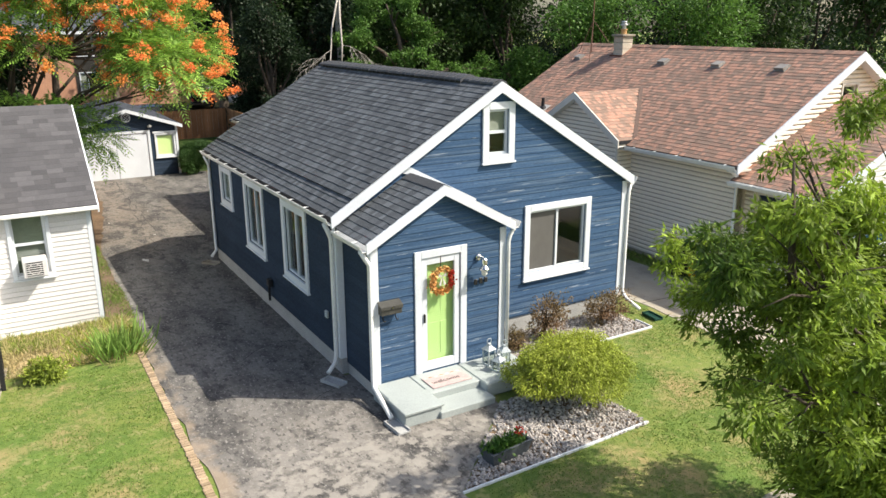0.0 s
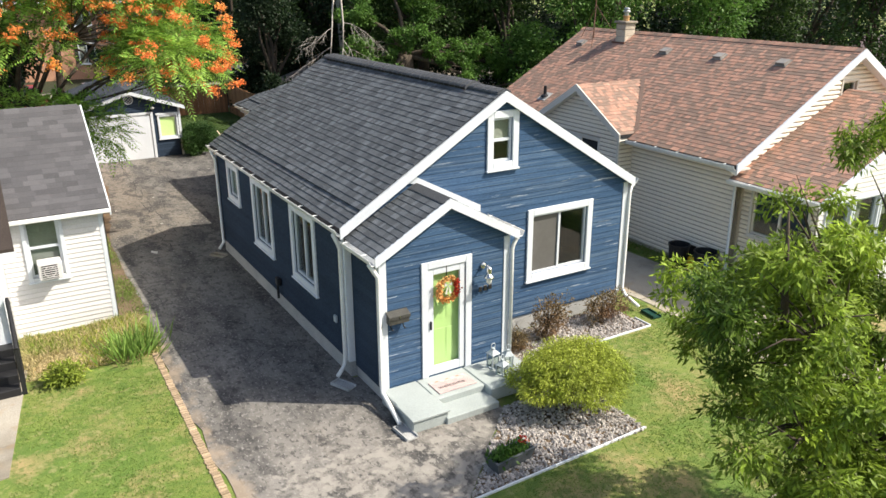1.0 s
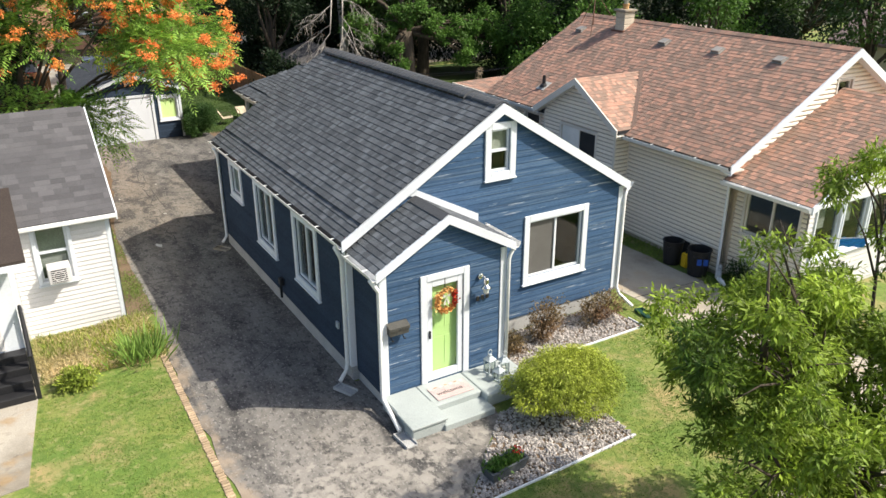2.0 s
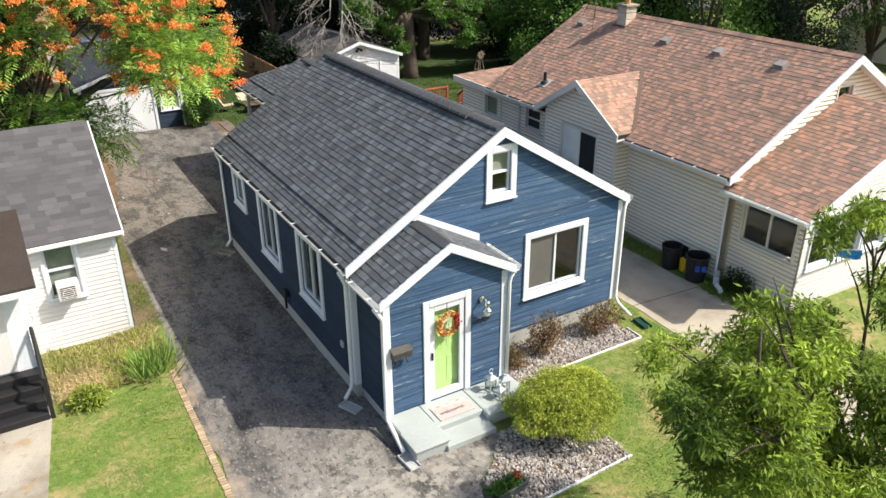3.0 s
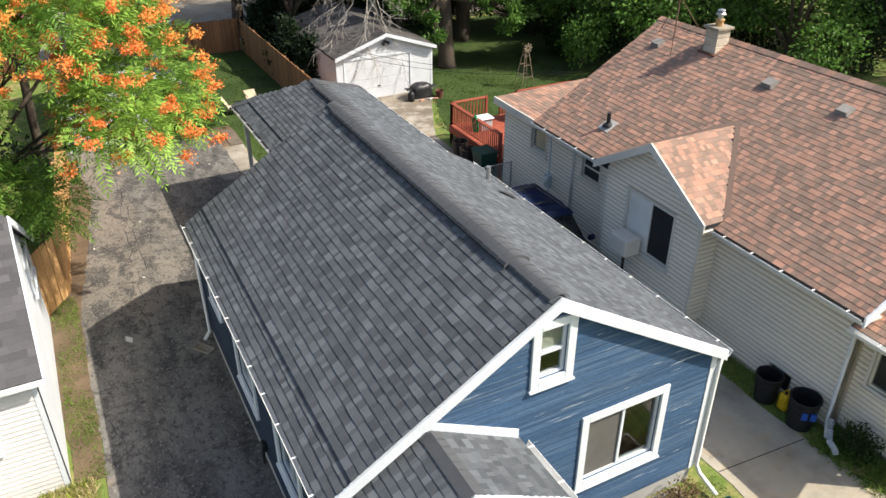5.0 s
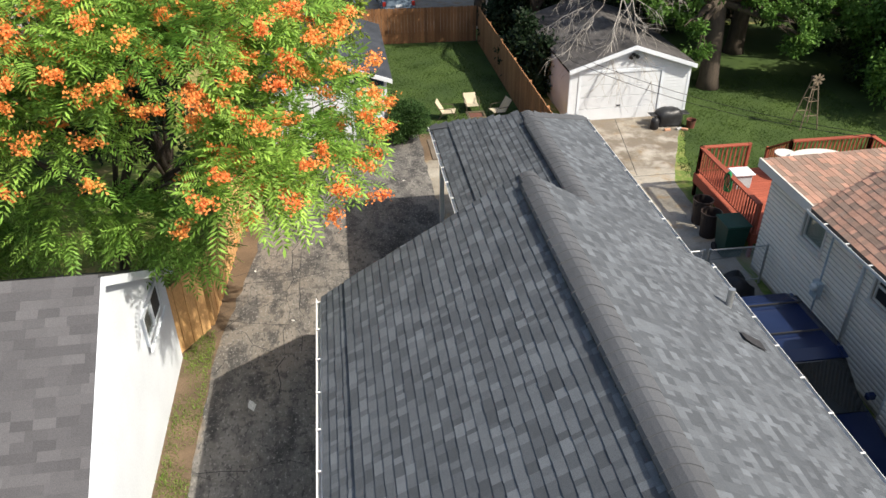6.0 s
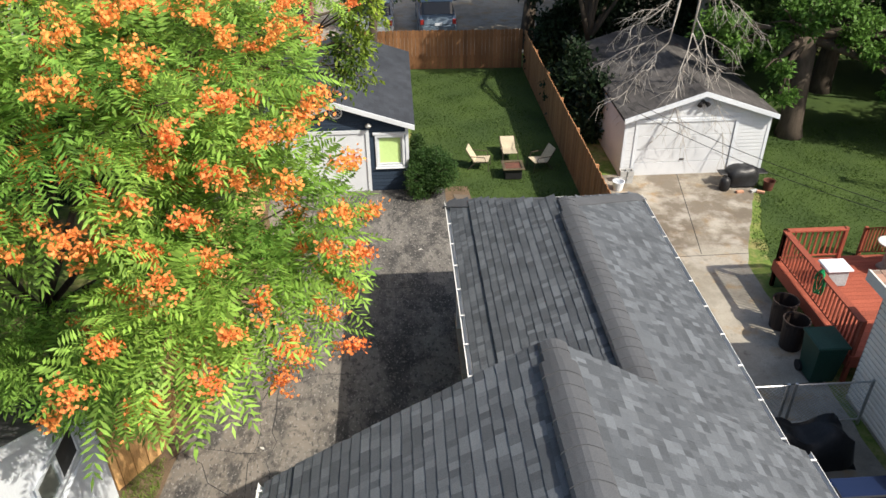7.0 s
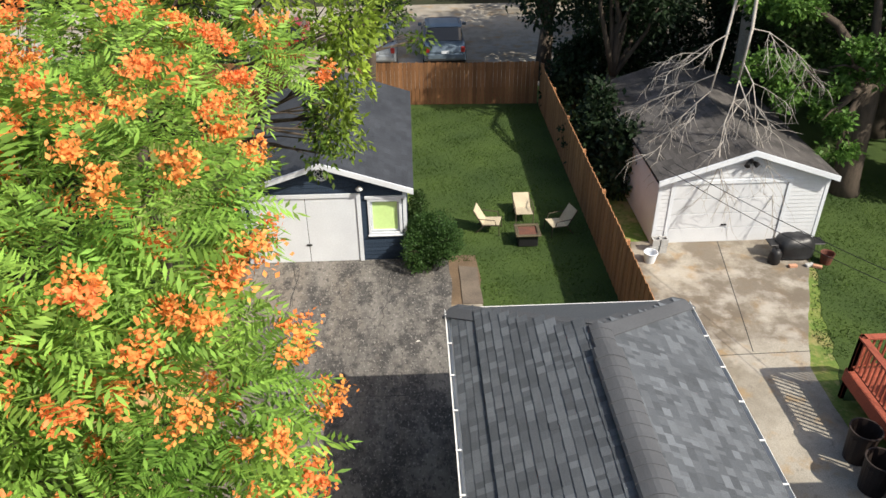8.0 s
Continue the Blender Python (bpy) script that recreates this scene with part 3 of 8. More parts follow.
window(blue_house, front, *FW, 0.14, 2, "v", fill=(SCREEN, None))
window(blue_house, front, *AW, 0.14, 2, "h", fill=(None, BLIND))
for s in SW:
    window(blue_house, left, *s, 0.14, 2 if s[1] - s[0] > 1.1 else 1, "v", fill=() if s[1] - s[0] > 1.1 else (BLIND,))
for x, y, w in ((XL, YF, 1), (XR, YF, -1)):
    g = Geo()
    g.box((x, y - 0.022, 0.34), (x + w * 0.11, y + 0.0, EAVE - 0.1), None, 0.004)
    g.box((x - w * 0.022, y - 0.022, 0.34), (x, y + 0.11, EAVE - 0.1), None, 0.004)
    part("corner_board", g, WHITE, blue_house)
part("corner_board", Geo().box((XL - 0.022, YB - 0.11, 0.34), (XL, YB, EAVE - 0.1), None, 0.004), WHITE, blue_house)
EL, ER, FY, BY = 4.60, 11.66, 12.24, 20.92                      # the roof's edges
for x0, x1 in ((EL, CX), (ER, CX)):
    r = part("roof", slab((x0, FY, EAVE), (x1, FY, PEAK), (x1, BY, PEAK), (x0, BY, EAVE), 0.10), UNDER, blue_house)
    run = math.hypot(CX - EL, PEAK - EAVE)
    if x0 == EL:
        m = slope((EL, BY, EAVE), (0, -1, 0), (CX - EL, 0, PEAK - EAVE))
        shingles(r, m, BY - FY, 0.52, 0.13, (0.07, 0.10, 0.14, 0.20), SHINGLE, SHINGLE_ONE, None, None, 0, 0.018, seed=4)
        m2 = m @ Matrix.Translation((0, 0.50, 0.022))
        part("raised_course", Geo().box((0.15, 0, -0.024), (BY - FY - 0.25, run - 0.50, 0.0), m2), UNDER, r)
        shingles(r, m2, BY - FY, run - 0.50, 0.145, (0.07, 0.10, 0.14, 0.20), SHINGLE, SHINGLE_ONE, None, (2.4, 8.0, 0.2, 3.3), 300, 0.016, seed=1)
    else:
        m = slope((ER, FY, EAVE), (0, 1, 0), (CX - ER, 0, PEAK - EAVE))
        shingles(r, m, BY - FY, run, 0.137, (0.07, 0.10, 0.14, 0.20), SHINGLE, SHINGLE_ONE, None, None, 0, 0.013, seed=2)
def vent_cap(g, slit, cx, y0, y1, peak, k, v0, v1, half=0.22):
    """Overlapping cap pieces along a ridge; between v0 and v1 they ride on a raised vent with open dark sides."""
    rng, y = random.Random(int(y0 * 10)), y0
    while y < y1 - 0.03:
        raised = v0 < y < v1
        tip, hf = (0.085, half) if raised else (0.045, 0.17)
        tip += rng.uniform(-0.004, 0.004)
        cut = [(s * hf, tip - k * (math.hypot(s * hf, 0.07) - 0.07) - (0.02 if abs(s) == 1 else 0)) for s in (-1, -0.85, -0.45, -0.15, 0.15, 0.45, 0.85, 1)]
        e = min(y + 0.235, y1)
        front, back = [(cx + s, y, peak + h + 0.008) for s, h in cut], [(cx + s, e, peak + h - 0.004) for s, h in cut]
        low = [(x, y2, z - (0.06 if raised else 0.022)) for x, y2, z in front]
        n = len(cut)
        g.add(front + back + low, [(i, i + 1, n + i + 1, n + i) for i in range(n - 1)] + [(2 * n + i, 2 * n + i + 1, i + 1, i) for i in range(n - 1)])
        if raised:
            for s in (-1, 1):
                x = cx + s * (hf - 0.02)
                slit[s > 0].add([(x, y, peak - hf * k), (x, y + 0.21, peak - hf * k), (x, y + 0.21, peak + tip - hf * k + 0.006), (x, y, peak + tip - hf * k + 0.006)], [(0, 1, 2, 3)])
        y += 0.21


ridge, slit = Geo(), (Geo(), Geo())
vent_cap(ridge, slit, CX, FY + 0.06, BY - 0.05, PEAK, K, FY + 0.95, BY - 0.5)
tagged(part("ridge_vent", ridge, RIDGE, blue_house, "raised shingle ridge vent"), kind="stuff")
for side_slit in slit:
    part("vent_slit", side_slit, DARK, blue_house)


def rake(parent, y, xa, za, xb, zb, deep=0.19, thick=0.045, material=None, back=0.1):
    """A white board along a gable's sloping edge, with its soffit."""
    g = Geo()
    g.prism([(xa, y, za - deep), (xb, y, zb - deep), (xb, y, zb + 0.012), (xa, y, za + 0.012)], (0, thick, 0))
    g.prism([(xa, y + thick, za - deep + 0.03), (xb, y + thick, zb - deep + 0.03), (xb, y + thick, zb - deep + 0.055), (xa, y + thick, za - deep + 0.055)], (0, back, 0))
    return part("rake_board", g, material or WHITE, parent)


def gutter(parent, x, y0, y1, z, out, material=None):
    """A trough along an eave that runs along y; out: -1 or 1, the way it hangs."""
    g = Geo()
    prof = [(0, 0.0), (0, -0.11), (0.07, -0.11), (0.115, -0.03), (0.115, 0.0), (0.108, 0.0), (0.108, -0.028), (0.067, -0.10), (0.008, -0.10), (0.008, 0.0)]
    g.prism([(x + out * a, y0, z + b) for a, b in prof], (0, y1 - y0, 0))
    n = part("gutter", g, material or GUTTER, parent)
    for y in np.arange(y0 + 0.3, y1 - 0.1, 0.75):
        part("gutter_strap", Geo().box((x - 0.01 * out, y, z - 0.004), (x + out * 0.118, y + 0.025, z + 0.008)), material or GUTTER, n)
    return n


def spout(parent, pts, material=None, r=0.042):
    return part("downspout", Geo().tube(pts, r, 8), material or GUTTER, parent, smooth=True)


rake(blue_house, FY - 0.03, EL, EAVE, CX, PEAK)
rake(blue_house, FY - 0.03, ER, EAVE, CX, PEAK)
gutter(blue_house, EL + 0.02, FY - 0.02, BY, EAVE - 0.015, -1)
gutter(blue_house, ER - 0.02, FY - 0.02, BY, EAVE - 0.015, 1)
spout(blue_house, [(4.54, 12.42, 2.9), (4.62, 12.42, 2.72), (4.66, 12.42, 2.6), (4.66, 12.42, 0.40), (4.62, 12.40, 0.25), (4.42, 12.25, 0.16)])
spout(blue_house, [(4.56, 20.7, 2.9), (4.66, 20.7, 2.65), (4.66, 20.7, 0.30), (4.50, 20.6, 0.16)])
spout(blue_house, [(11.72, 12.36, 2.9), (11.62, 12.31, 2.7), (11.60, 12.30, 2.55), (11.60, 12.30, 0.40), (11.62, 12.20, 0.25), (11.62, 11.75, 0.12)])

# rear wing, with a hipped end
WX0, WX1, WY, WE, WP, WC = 7.46, 11.50, 28.22, 2.93, 3.92, 9.50
part("wall_wing_left", Geo().box((9.10, YB, -0.1), (9.24, 28.05, WE - 0.02)), NAVY_AND_SHADE, blue_house)
part("wing_ceiling", Geo().box((7.56, YB, WE - 0.10), (9.10, 28.05, WE - 0.06)), WHITE, blue_house)
part("wing_beam", Geo().box((7.56, YB, WE - 0.28), (7.68, 28.05, WE - 0.10), None, 0.008), WHITE, blue_house)
part("wing_slab", Geo().box((7.56, YB + 0.01, -0.08), (9.10, 28.05, 0.10), None, 0.01), CONCRETE, blue_house)
for y in (21.6, 24.5, 27.45):
    part("wing_post", Geo().box((7.565, y, 0.10), (7.675, y + 0.11, WE - 0.28), None, 0.008), WHITE, blue_house)
part("wall_wing_right", Geo().box((11.22, YB, -0.1), (11.36, 28.05, WE - 0.02)), BLUE, blue_house)
part("wall_wing_back", Geo().box((9.24, 27.91, -0.1), (11.22, 28.05, WE - 0.02)), BLUE, blue_house)
HY = 26.35                                                       # where the ridge meets the hip
wk = (WP - WE) / (WC - WX0)
for x0 in (WX0, WX1):
    g = Geo()
    poly = [(x0, 20.6, WE), (WC, 20.6, WP), (WC, HY, WP), (x0, WY, WE)]
    g.prism([Vector(p) - Vector((0, 0, 0.09)) for p in poly], (0, 0, 0.09))
    r = part("roof", g, UNDER, blue_house)
    run = math.hypot(WC - x0, WP - WE)
    if x0 == WX0:
        m = slope((x0, WY, WE), (0, -1, 0), (WC - x0, 0, WP - WE))
        hip = lambda u, v: u > v / run * (WY - HY)                # noqa: E731
        shingles(r, m, WY - 20.6, 0.44, 0.13, (0.07, 0.10, 0.14, 0.20), SHINGLE, SHINGLE_ONE, hip, None, 0, seed=8)
        m2 = m @ Matrix.Translation((0, 0.42, 0.022))
        shingles(r, m2, WY - 20.6, run - 0.42, 0.137, (0.07, 0.10, 0.14, 0.20), SHINGLE, SHINGLE_ONE, lambda u, v: hip(u, v + 0.42), (2.0, 4.6, 0.1, 1.6), 150, 0.016, seed=9)
    else:
        m = slope((x0, 20.6, WE), (0, 1, 0), (WC - x0, 0, WP - WE))
        shingles(r, m, WY - 20.6, run, 0.137, (0.07, 0.10, 0.14, 0.20), SHINGLE, SHINGLE_ONE, lambda u, v: (WY - 20.6) - u > v / run * (WY - HY), None, 0, 0.013, seed=10)
g = Geo()
g.add([(WX0, WY, WE), (WX1, WY, WE), (WC, HY, WP), (WX0, WY, WE - 0.09), (WX1, WY, WE - 0.09)], [(0, 1, 2), (3, 4, 1, 0)])
r = part("roof", g, SHINGLE, blue_house)
g = Geo()
slit = (Geo(), Geo())
vent_cap(g, slit, WC, 20.6, HY + 0.05, WP, wk, 20.6, HY - 0.5, 0.22)
for side_slit in slit:
    part("vent_slit", side_slit, DARK, blue_house)
for a, b in (((WC, HY, WP), (WX0, WY, WE)), ((WC, HY, WP), (WX1, WY, WE))):
    a, b = Vector(a), Vector(b)
    d, across = (b - a), (b - a).cross(Vector((0, 0, 1))).normalized()
    raised = 0.055 if b.x == a.x else 0.02
    for s in (-1, 1):
        low = Vector((0, 0, -0.22 * wk if b.x == a.x else -0.06))
        p = [a + Vector((0, 0, raised)), b + Vector((0, 0, raised)), b + across * 0.22 * s + low + Vector((0, 0, raised)), a + across * 0.22 * s + low + Vector((0, 0, raised))]
        p += [p[2] - Vector((0, 0, 0.05)), p[3] - Vector((0, 0, 0.05))]
        g.add(p, [(0, 1, 2, 3), (3, 2, 4, 5), (0, 3, 5)])
tagged(part("ridge_vent", g, RIDGE, blue_house), kind="stuff")
gutter(blue_house, WX0 + 0.02, 21.0, WY, WE - 0.015, -1)
gutter(blue_house, WX1 - 0.02, 20.95, WY, WE - 0.015, 1)
part("back_fascia", Geo().box((WX0, WY, WE - 0.12), (WX1, WY + 0.03, WE - 0.01)), GUTTER, blue_house)
part("vent_pipe", Geo().tube([(11.19, 19.25, 3.25), (11.19, 19.25, 3.66)], 0.055, 12), STEEL, blue_house, "grey metal plumbing vent")
m = slope((11.10, 18.10, roof_at(11.10) + 0.02), (0, 1, 0), (-1, 0, K))
part("loose_shingle", Geo().add([(0, -0.18, 0.015), (0.27, -0.20, 0.02), (0.30, 0.22, 0.015), (0.06, 0.26, 0.035), (0.03, 0.1, 0.02)], [(0, 1, 2, 3, 4)], m), UNDER, blue_house)

# entrance porch
PX0, PX1, PY, PC, PE, PP = 4.84, 7.50, 11.18, 6.17, 2.82, 3.63
pk = (PP - PE) / (PC - 4.70)
ptop = lambda x: PP - pk * abs(x - PC) - 0.11                   # noqa: E731
pfront = side((0, PY, 0), (1, 0, 0), (0, -1, 0))
pleft = side((PX0, 0, 0), (0, -1, 0), (-1, 0, 0))
DOOR = (5.63, 6.68, 0.27, 2.52)
wp = part("wall_porch", wall_geo(pfront, PX0, PX1, 0.24, ptop, 0.12, [(5.75, 6.56, 0.29, 2.40)], (PC,)), BLUE, blue_house)
planks(wp, pfront, PX0 + 0.10, PX1 - 0.10, 0.28, 3.6, 0.135, ptop, [DOOR], BLUE)
wq = part("wall_porch_left", Geo().box((PX0, PY + 0.12, 0.24), (PX0 + 0.12, YF, 2.75)), NAVY_AND_SHADE, blue_house)
planks(wq, pleft, -YF + 0.02, -PY - 0.10, 0.28, 2.74, 0.135, lambda u: 9, [], NAVY_AND_SHADE)
part("wall_porch_right", Geo().box((PX1 - 0.12, PY + 0.12, 0.24), (PX1, YF, 2.75)), BLUE, blue_house)
part("porch_foundation", Geo().box((PX0 + 0.02, PY + 0.02, -0.1), (PX1 - 0.02, YF, 0.26)), FOUNDATION, blue_house)
for x, w in ((PX0, 1), (PX1, -1)):
    g = Geo()
    g.box((x, PY - 0.024, 0.26), (x + w * 0.11, PY, 2.72), None, 0.004)
    g.box((x - w * 0.024, PY - 0.024, 0.26), (x, PY + 0.10, 2.72), None, 0.004)
    part("corner_board", g, WHITE, blue_house)
for s in (-1, 1):
    xe = PC + s * 1.47
    r = part("porch_roof", slab((xe, PY - 0.12, PE), (PC, PY - 0.12, PP), (PC, YF, PP), (xe, YF, PE), 0.09), UNDER, blue_house)
    run = math.hypot(1.47, PP - PE)
    m = slope((xe, YF - 0.02, PE), (0, -1, 0), (-s * 1.47, 0, PP - PE)) if s < 0 else slope((xe, PY - 0.12, PE), (0, 1, 0), (-s * 1.47, 0, PP - PE))
    shingles(r, m, YF - PY + 0.10, run, 0.137, (0.07, 0.10, 0.14, 0.20), SHINGLE, SHINGLE_ONE, None, None, 0, 0.015, seed=20 + s)
    rake(blue_house, PY - 0.15, xe, PE, PC, PP, 0.16)
    gutter(blue_house, xe, PY - 0.14, YF - 0.1, PE - 0.01, s)
g = Geo()
for y in np.arange(PY - 0.12, YF - 0.1, 0.15):
    for s in (-1, 1):
        g.add([(PC, y, PP + 0.03), (PC, y + 0.16, PP + 0.02), (PC + s * 0.15, y + 0.16, PP + 0.02 - 0.15 * pk), (PC + s * 0.15, y, PP + 0.03 - 0.15 * pk)], [(0, 1, 2, 3)[::s]])
tagged(part("ridge_cap", g, RIDGE, blue_house), kind="stuff")
g = Geo()
g.prism([(PC - 0.12, YF - 0.035, PP + 0.02), (PC - 0.12, YF - 0.035, PP + 0.11), (PC, YF - 0.035, PP + 0.13), (PX1 + 0.12, YF - 0.035, PE + 0.18), (PX1 + 0.12, YF - 0.035, PE + 0.02), (PC, YF - 0.035, PP - 0.02)], (0, 0.03, 0))
part("flashing_board", g, WHITE, blue_house)
spout(blue_house, [(4.62, 11.12, 2.72), (4.72, 11.13, 2.55), (4.78, 11.13, 2.45), (4.78, 11.13, 0.42), (4.76, 11.05, 0.30), (4.70, 10.30, 0.10)])
spout(blue_house, [(7.70, 11.12, 2.74), (7.58, 11.12, 2.55), (7.55, 11.12, 2.45), (7.55, 11.12, 0.30)], r=0.035)

# storm door: a white frame with glass before a lime panel
g = Geo()
for a, b in (((5.63, 0, 0.27), (5.76, 0.035, 2.52)), ((6.55, 0, 0.27), (6.68, 0.035, 2.52)), ((5.76, 0, 2.39), (6.55, 0.035, 2.52))):
    g.box(a, b, pfront, 0.006)
door = part("door", g, WHITE, blue_house, "lime green front door behind a white storm door")
g = Geo()
for a, b in (((5.77, -0.04, 0.29), (5.88, 0.012, 2.38)), ((6.43, -0.04, 0.29), (6.54, 0.012, 2.38)), ((5.88, -0.04, 2.26), (6.43, 0.012, 2.38)), ((5.88, -0.04, 0.29), (6.43, 0.012, 0.45))):
    g.box(a, b, pfront, 0.005)
part("storm_door_frame", g, WHITE, door)
g = Geo().box((5.77, -0.11, 0.29), (6.54, -0.08, 2.38), pfront)
for z0, z1 in ((0.55, 1.15), (1.35, 2.2)):
    for x0, x1 in ((5.93, 6.13), (6.19, 6.38)):
        g.box((x0, -0.08, z0), (x1, -0.074, z1), pfront, 0.004)
part("door_panel", g, LIME, door, "lime green door panel")
p = part("door_glass", Geo().box((5.88, -0.035, 0.45), (6.43, -0.030, 2.26), pfront), DOORGLASS, door)
p.visible_shadow = False
part("door_handle", Geo().box((5.80, 0.012, 1.22), (5.83, 0.05, 1.38), pfront, 0.006), BLACK, door)

# concrete steps
steps = thing("porch_steps", (5.8, 10.6, 0), "pale grey painted concrete porch with two steps", "steps")
g = Geo()
g.box((4.80, 10.02, 0.0), (5.50, PY, 0.27), None, 0.02)
g.box((5.50, 10.42, 0.0), (6.50, PY, 0.266), None, 0.02)
g.box((6.50, 10.22, 0.0), (7.62, PY, 0.27), None, 0.02)
part("landing", g, STEP, steps)
part("tread", Geo().box((5.44, 9.97, 0.0), (6.52, 10.45, 0.135), None, 0.015), STEP, steps)
g = Geo()
g.box((4.78, 9.99, 0.225), (5.52, 10.6, 0.275), None, 0.012)
part("nosing", g, STEP, steps)


# ---- the tan house ----
tan_house = thing("house", (18, 17, 0), "tan vinyl sided house with a brown shingle roof and enclosed porch", "house")
TX, TE, TEZ, TRX, TRZ, TY0, TY1 = 14.95, 14.46, 3.05, 18.70, 5.50, 11.70, 22.45
tk = (TRZ - TEZ) / (TRX - TE)
tleft = side((TX, 0, 0), (0, -1, 0), (-1, 0, 0))
tfront = side((0, 11.98, 0), (1, 0, 0), (0, -1, 0))
ttop = lambda x: TRZ - tk * abs(x - TRX) - 0.12                 # noqa: E731
w1 = part("wall_left", wall_geo(tleft, -24.8, -11.98, 0.0, lambda u: 2.95, 0.15, [hole(-23.25, -22.35, 1.85, 2.65, 0.06), hole(-20.7, -19.8, 1.95, 2.75, 0.06), hole(-13.6, -13.0, 0.05, 0.6, 0.04)]), LAP_SHADE, tan_house)
planks(w1, tleft, -24.75, -12.02, 0.10, 2.95, 0.115, lambda u: 9, [(-23.25, -22.35, 1.85, 2.65), (-20.7, -19.8, 1.95, 2.75), (-18.95, -15.65, 0.5, 3.2), (-13.6, -13.0, 0.05, 0.6)], TAN, 0.031)
w2 = part("wall_front", wall_geo(tfront, TX, 22.45, 0.0, ttop, 0.15, [hole(18.35, 19.05, 4.05, 4.75, 0.06)], (TRX,)), LAP_SHADE, tan_house)
planks(w2, tfront, TX + 0.03, 22.4, 2.9, 5.4, 0.115, ttop, [(18.35, 19.05, 4.05, 4.75)], TAN, 0.031)
part("wall_right", Geo().box((22.30, 12.13, 0), (22.45, 24.8, 2.95)), TAN, tan_house)
part("wall_back", Geo().box((TX + 0.15, 24.65, 0), (22.30, 24.8, 2.75)), TAN, tan_house)
part("floor_inside", Geo().box((TX + 0.15, 12.13, 0.3), (22.3, 24.65, 0.4)), DARK, tan_house)
part("ceiling_inside", Geo().box((TX + 0.15, 12.13, 2.76), (22.3, 24.65, 2.84)), DARK, tan_house)
window(tan_house, tleft, -23.25, -22.35, 1.85, 2.65, 0.06, 1, frame_mat=CREAM, fill=(BLIND,))
window(tan_house, tleft, -20.7, -19.8, 1.95, 2.75, 0.06, 2, "h", frame_mat=CREAM, fill=(DARK_PANE, DARK_PANE))
window(tan_house, tfront, 18.35, 19.05, 4.05, 4.75, 0.06, 1, frame_mat=CREAM)
part("basement_window", Geo().box((-13.6, -0.1, 0.05), (-13.0, -0.06, 0.6), tleft), BLACK, tan_house)
for s in (-1, 1):
    xe = TRX + s * (TRX - TE)
    r = part("roof", slab((xe, TY0, TEZ), (TRX, TY0, TRZ), (TRX, TY1, TRZ), (xe, TY1, TEZ), 0.10), UNDER, tan_house)
    run = math.hypot(TRX - TE, TRZ - TEZ)
    if s < 0:
        m = slope((xe, TY1, TEZ), (0, -1, 0), (TRX - xe, 0, TRZ - TEZ))
        shingles(r, m, TY1 - TY0, run, 0.137, (0.09, 0.12, 0.16), BROWN, BROWN_ONE, lambda u, v: abs((TY1 - u) - 17.28) + v * 0.86 * 0.98 > 1.93 or v > 2.3, (0.1, 4.0, 0.1, 3.4), 300, seed=30)
    else:
        m = slope((xe, TY0, TEZ), (0, 1, 0), (TRX - xe, 0, TRZ - TEZ))
        shingles(r, m, TY1 - TY0, run, 0.137, (0.25, 0.33), BROWN, BROWN_ONE, None, None, 0, seed=31)
    rake(tan_house, TY0 - 0.03, xe, TEZ, TRX, TRZ, 0.20, 0.04, WHITE, 0.28)
g = Geo()
for y in np.arange(TY0, TY1 - 0.1, 0.2):
    for s in (-1, 1):
        g.add([(TRX, y, TRZ + 0.035), (TRX, y + 0.21, TRZ + 0.022), (TRX + s * 0.15, y + 0.21, TRZ + 0.022 - 0.15 * tk), (TRX + s * 0.15, y, TRZ + 0.035 - 0.15 * tk)], [(0, 1, 2, 3)[::s]])
tagged(part("ridge_cap", g, BROWN, tan_house), kind="stuff")
gutter(tan_house, TE + 0.02, TY0, 15.35, TEZ - 0.01, -1)
gutter(tan_house, TE + 0.02, 19.25, TY1, TEZ - 0.01, -1)
part("soffit", Geo().box((TE + 0.02, TY0, 2.90), (TX, TY1, 2.94)), CREAM, tan_house)

# side bay under its own gable
BX, BY0, BY1, BC, BE, BP = 14.41, 15.65, 18.90, 17.28, 3.18, 4.33
bside = side((BX, 0, 0), (0, -1, 0), (-1, 0, 0))
bk = (BP - BE) / 1.93
btop = lambda u: BP - bk * abs(-u - BC) - 0.12                  # noqa: E731
BW = (-18.10, -16.38, 1.38, 2.90)
w3 = part("wall_bay", wall_geo(bside, -BY1, -BY0, 0.52, btop, 0.14, [hole(*BW, 0.07)], (-BC,)), LAP_SHADE, tan_house)
planks(w3, bside, -BY1 + 0.03, -BY0 - 0.03, 0.53, 4.25, 0.115, btop, [BW], TAN, 0.031)
w4 = part("wall_bay_side", Geo().box((BX + 0.14, BY0, 0.52), (TX, BY0 + 0.12, 3.1)), LAP_SHADE, tan_house)
planks(w4, side((0, BY0, 0), (1, 0, 0), (0, -1, 0)), BX + 0.02, TX - 0.02, 0.53, 3.0, 0.115, lambda u: 9, [], TAN, 0.031)
part("wall_bay_side", Geo().box((BX + 0.14, BY1 - 0.12, 0.52), (TX, BY1, 3.1)), TAN, tan_house)
part("bay_floor", Geo().box((BX, BY0, 0.42), (TX, BY1, 0.52)), TAN, tan_house)
window(tan_house, bside, *BW, 0.07, 2, "v", frame_mat=CREAM, fill=(None, DARK_PANE))
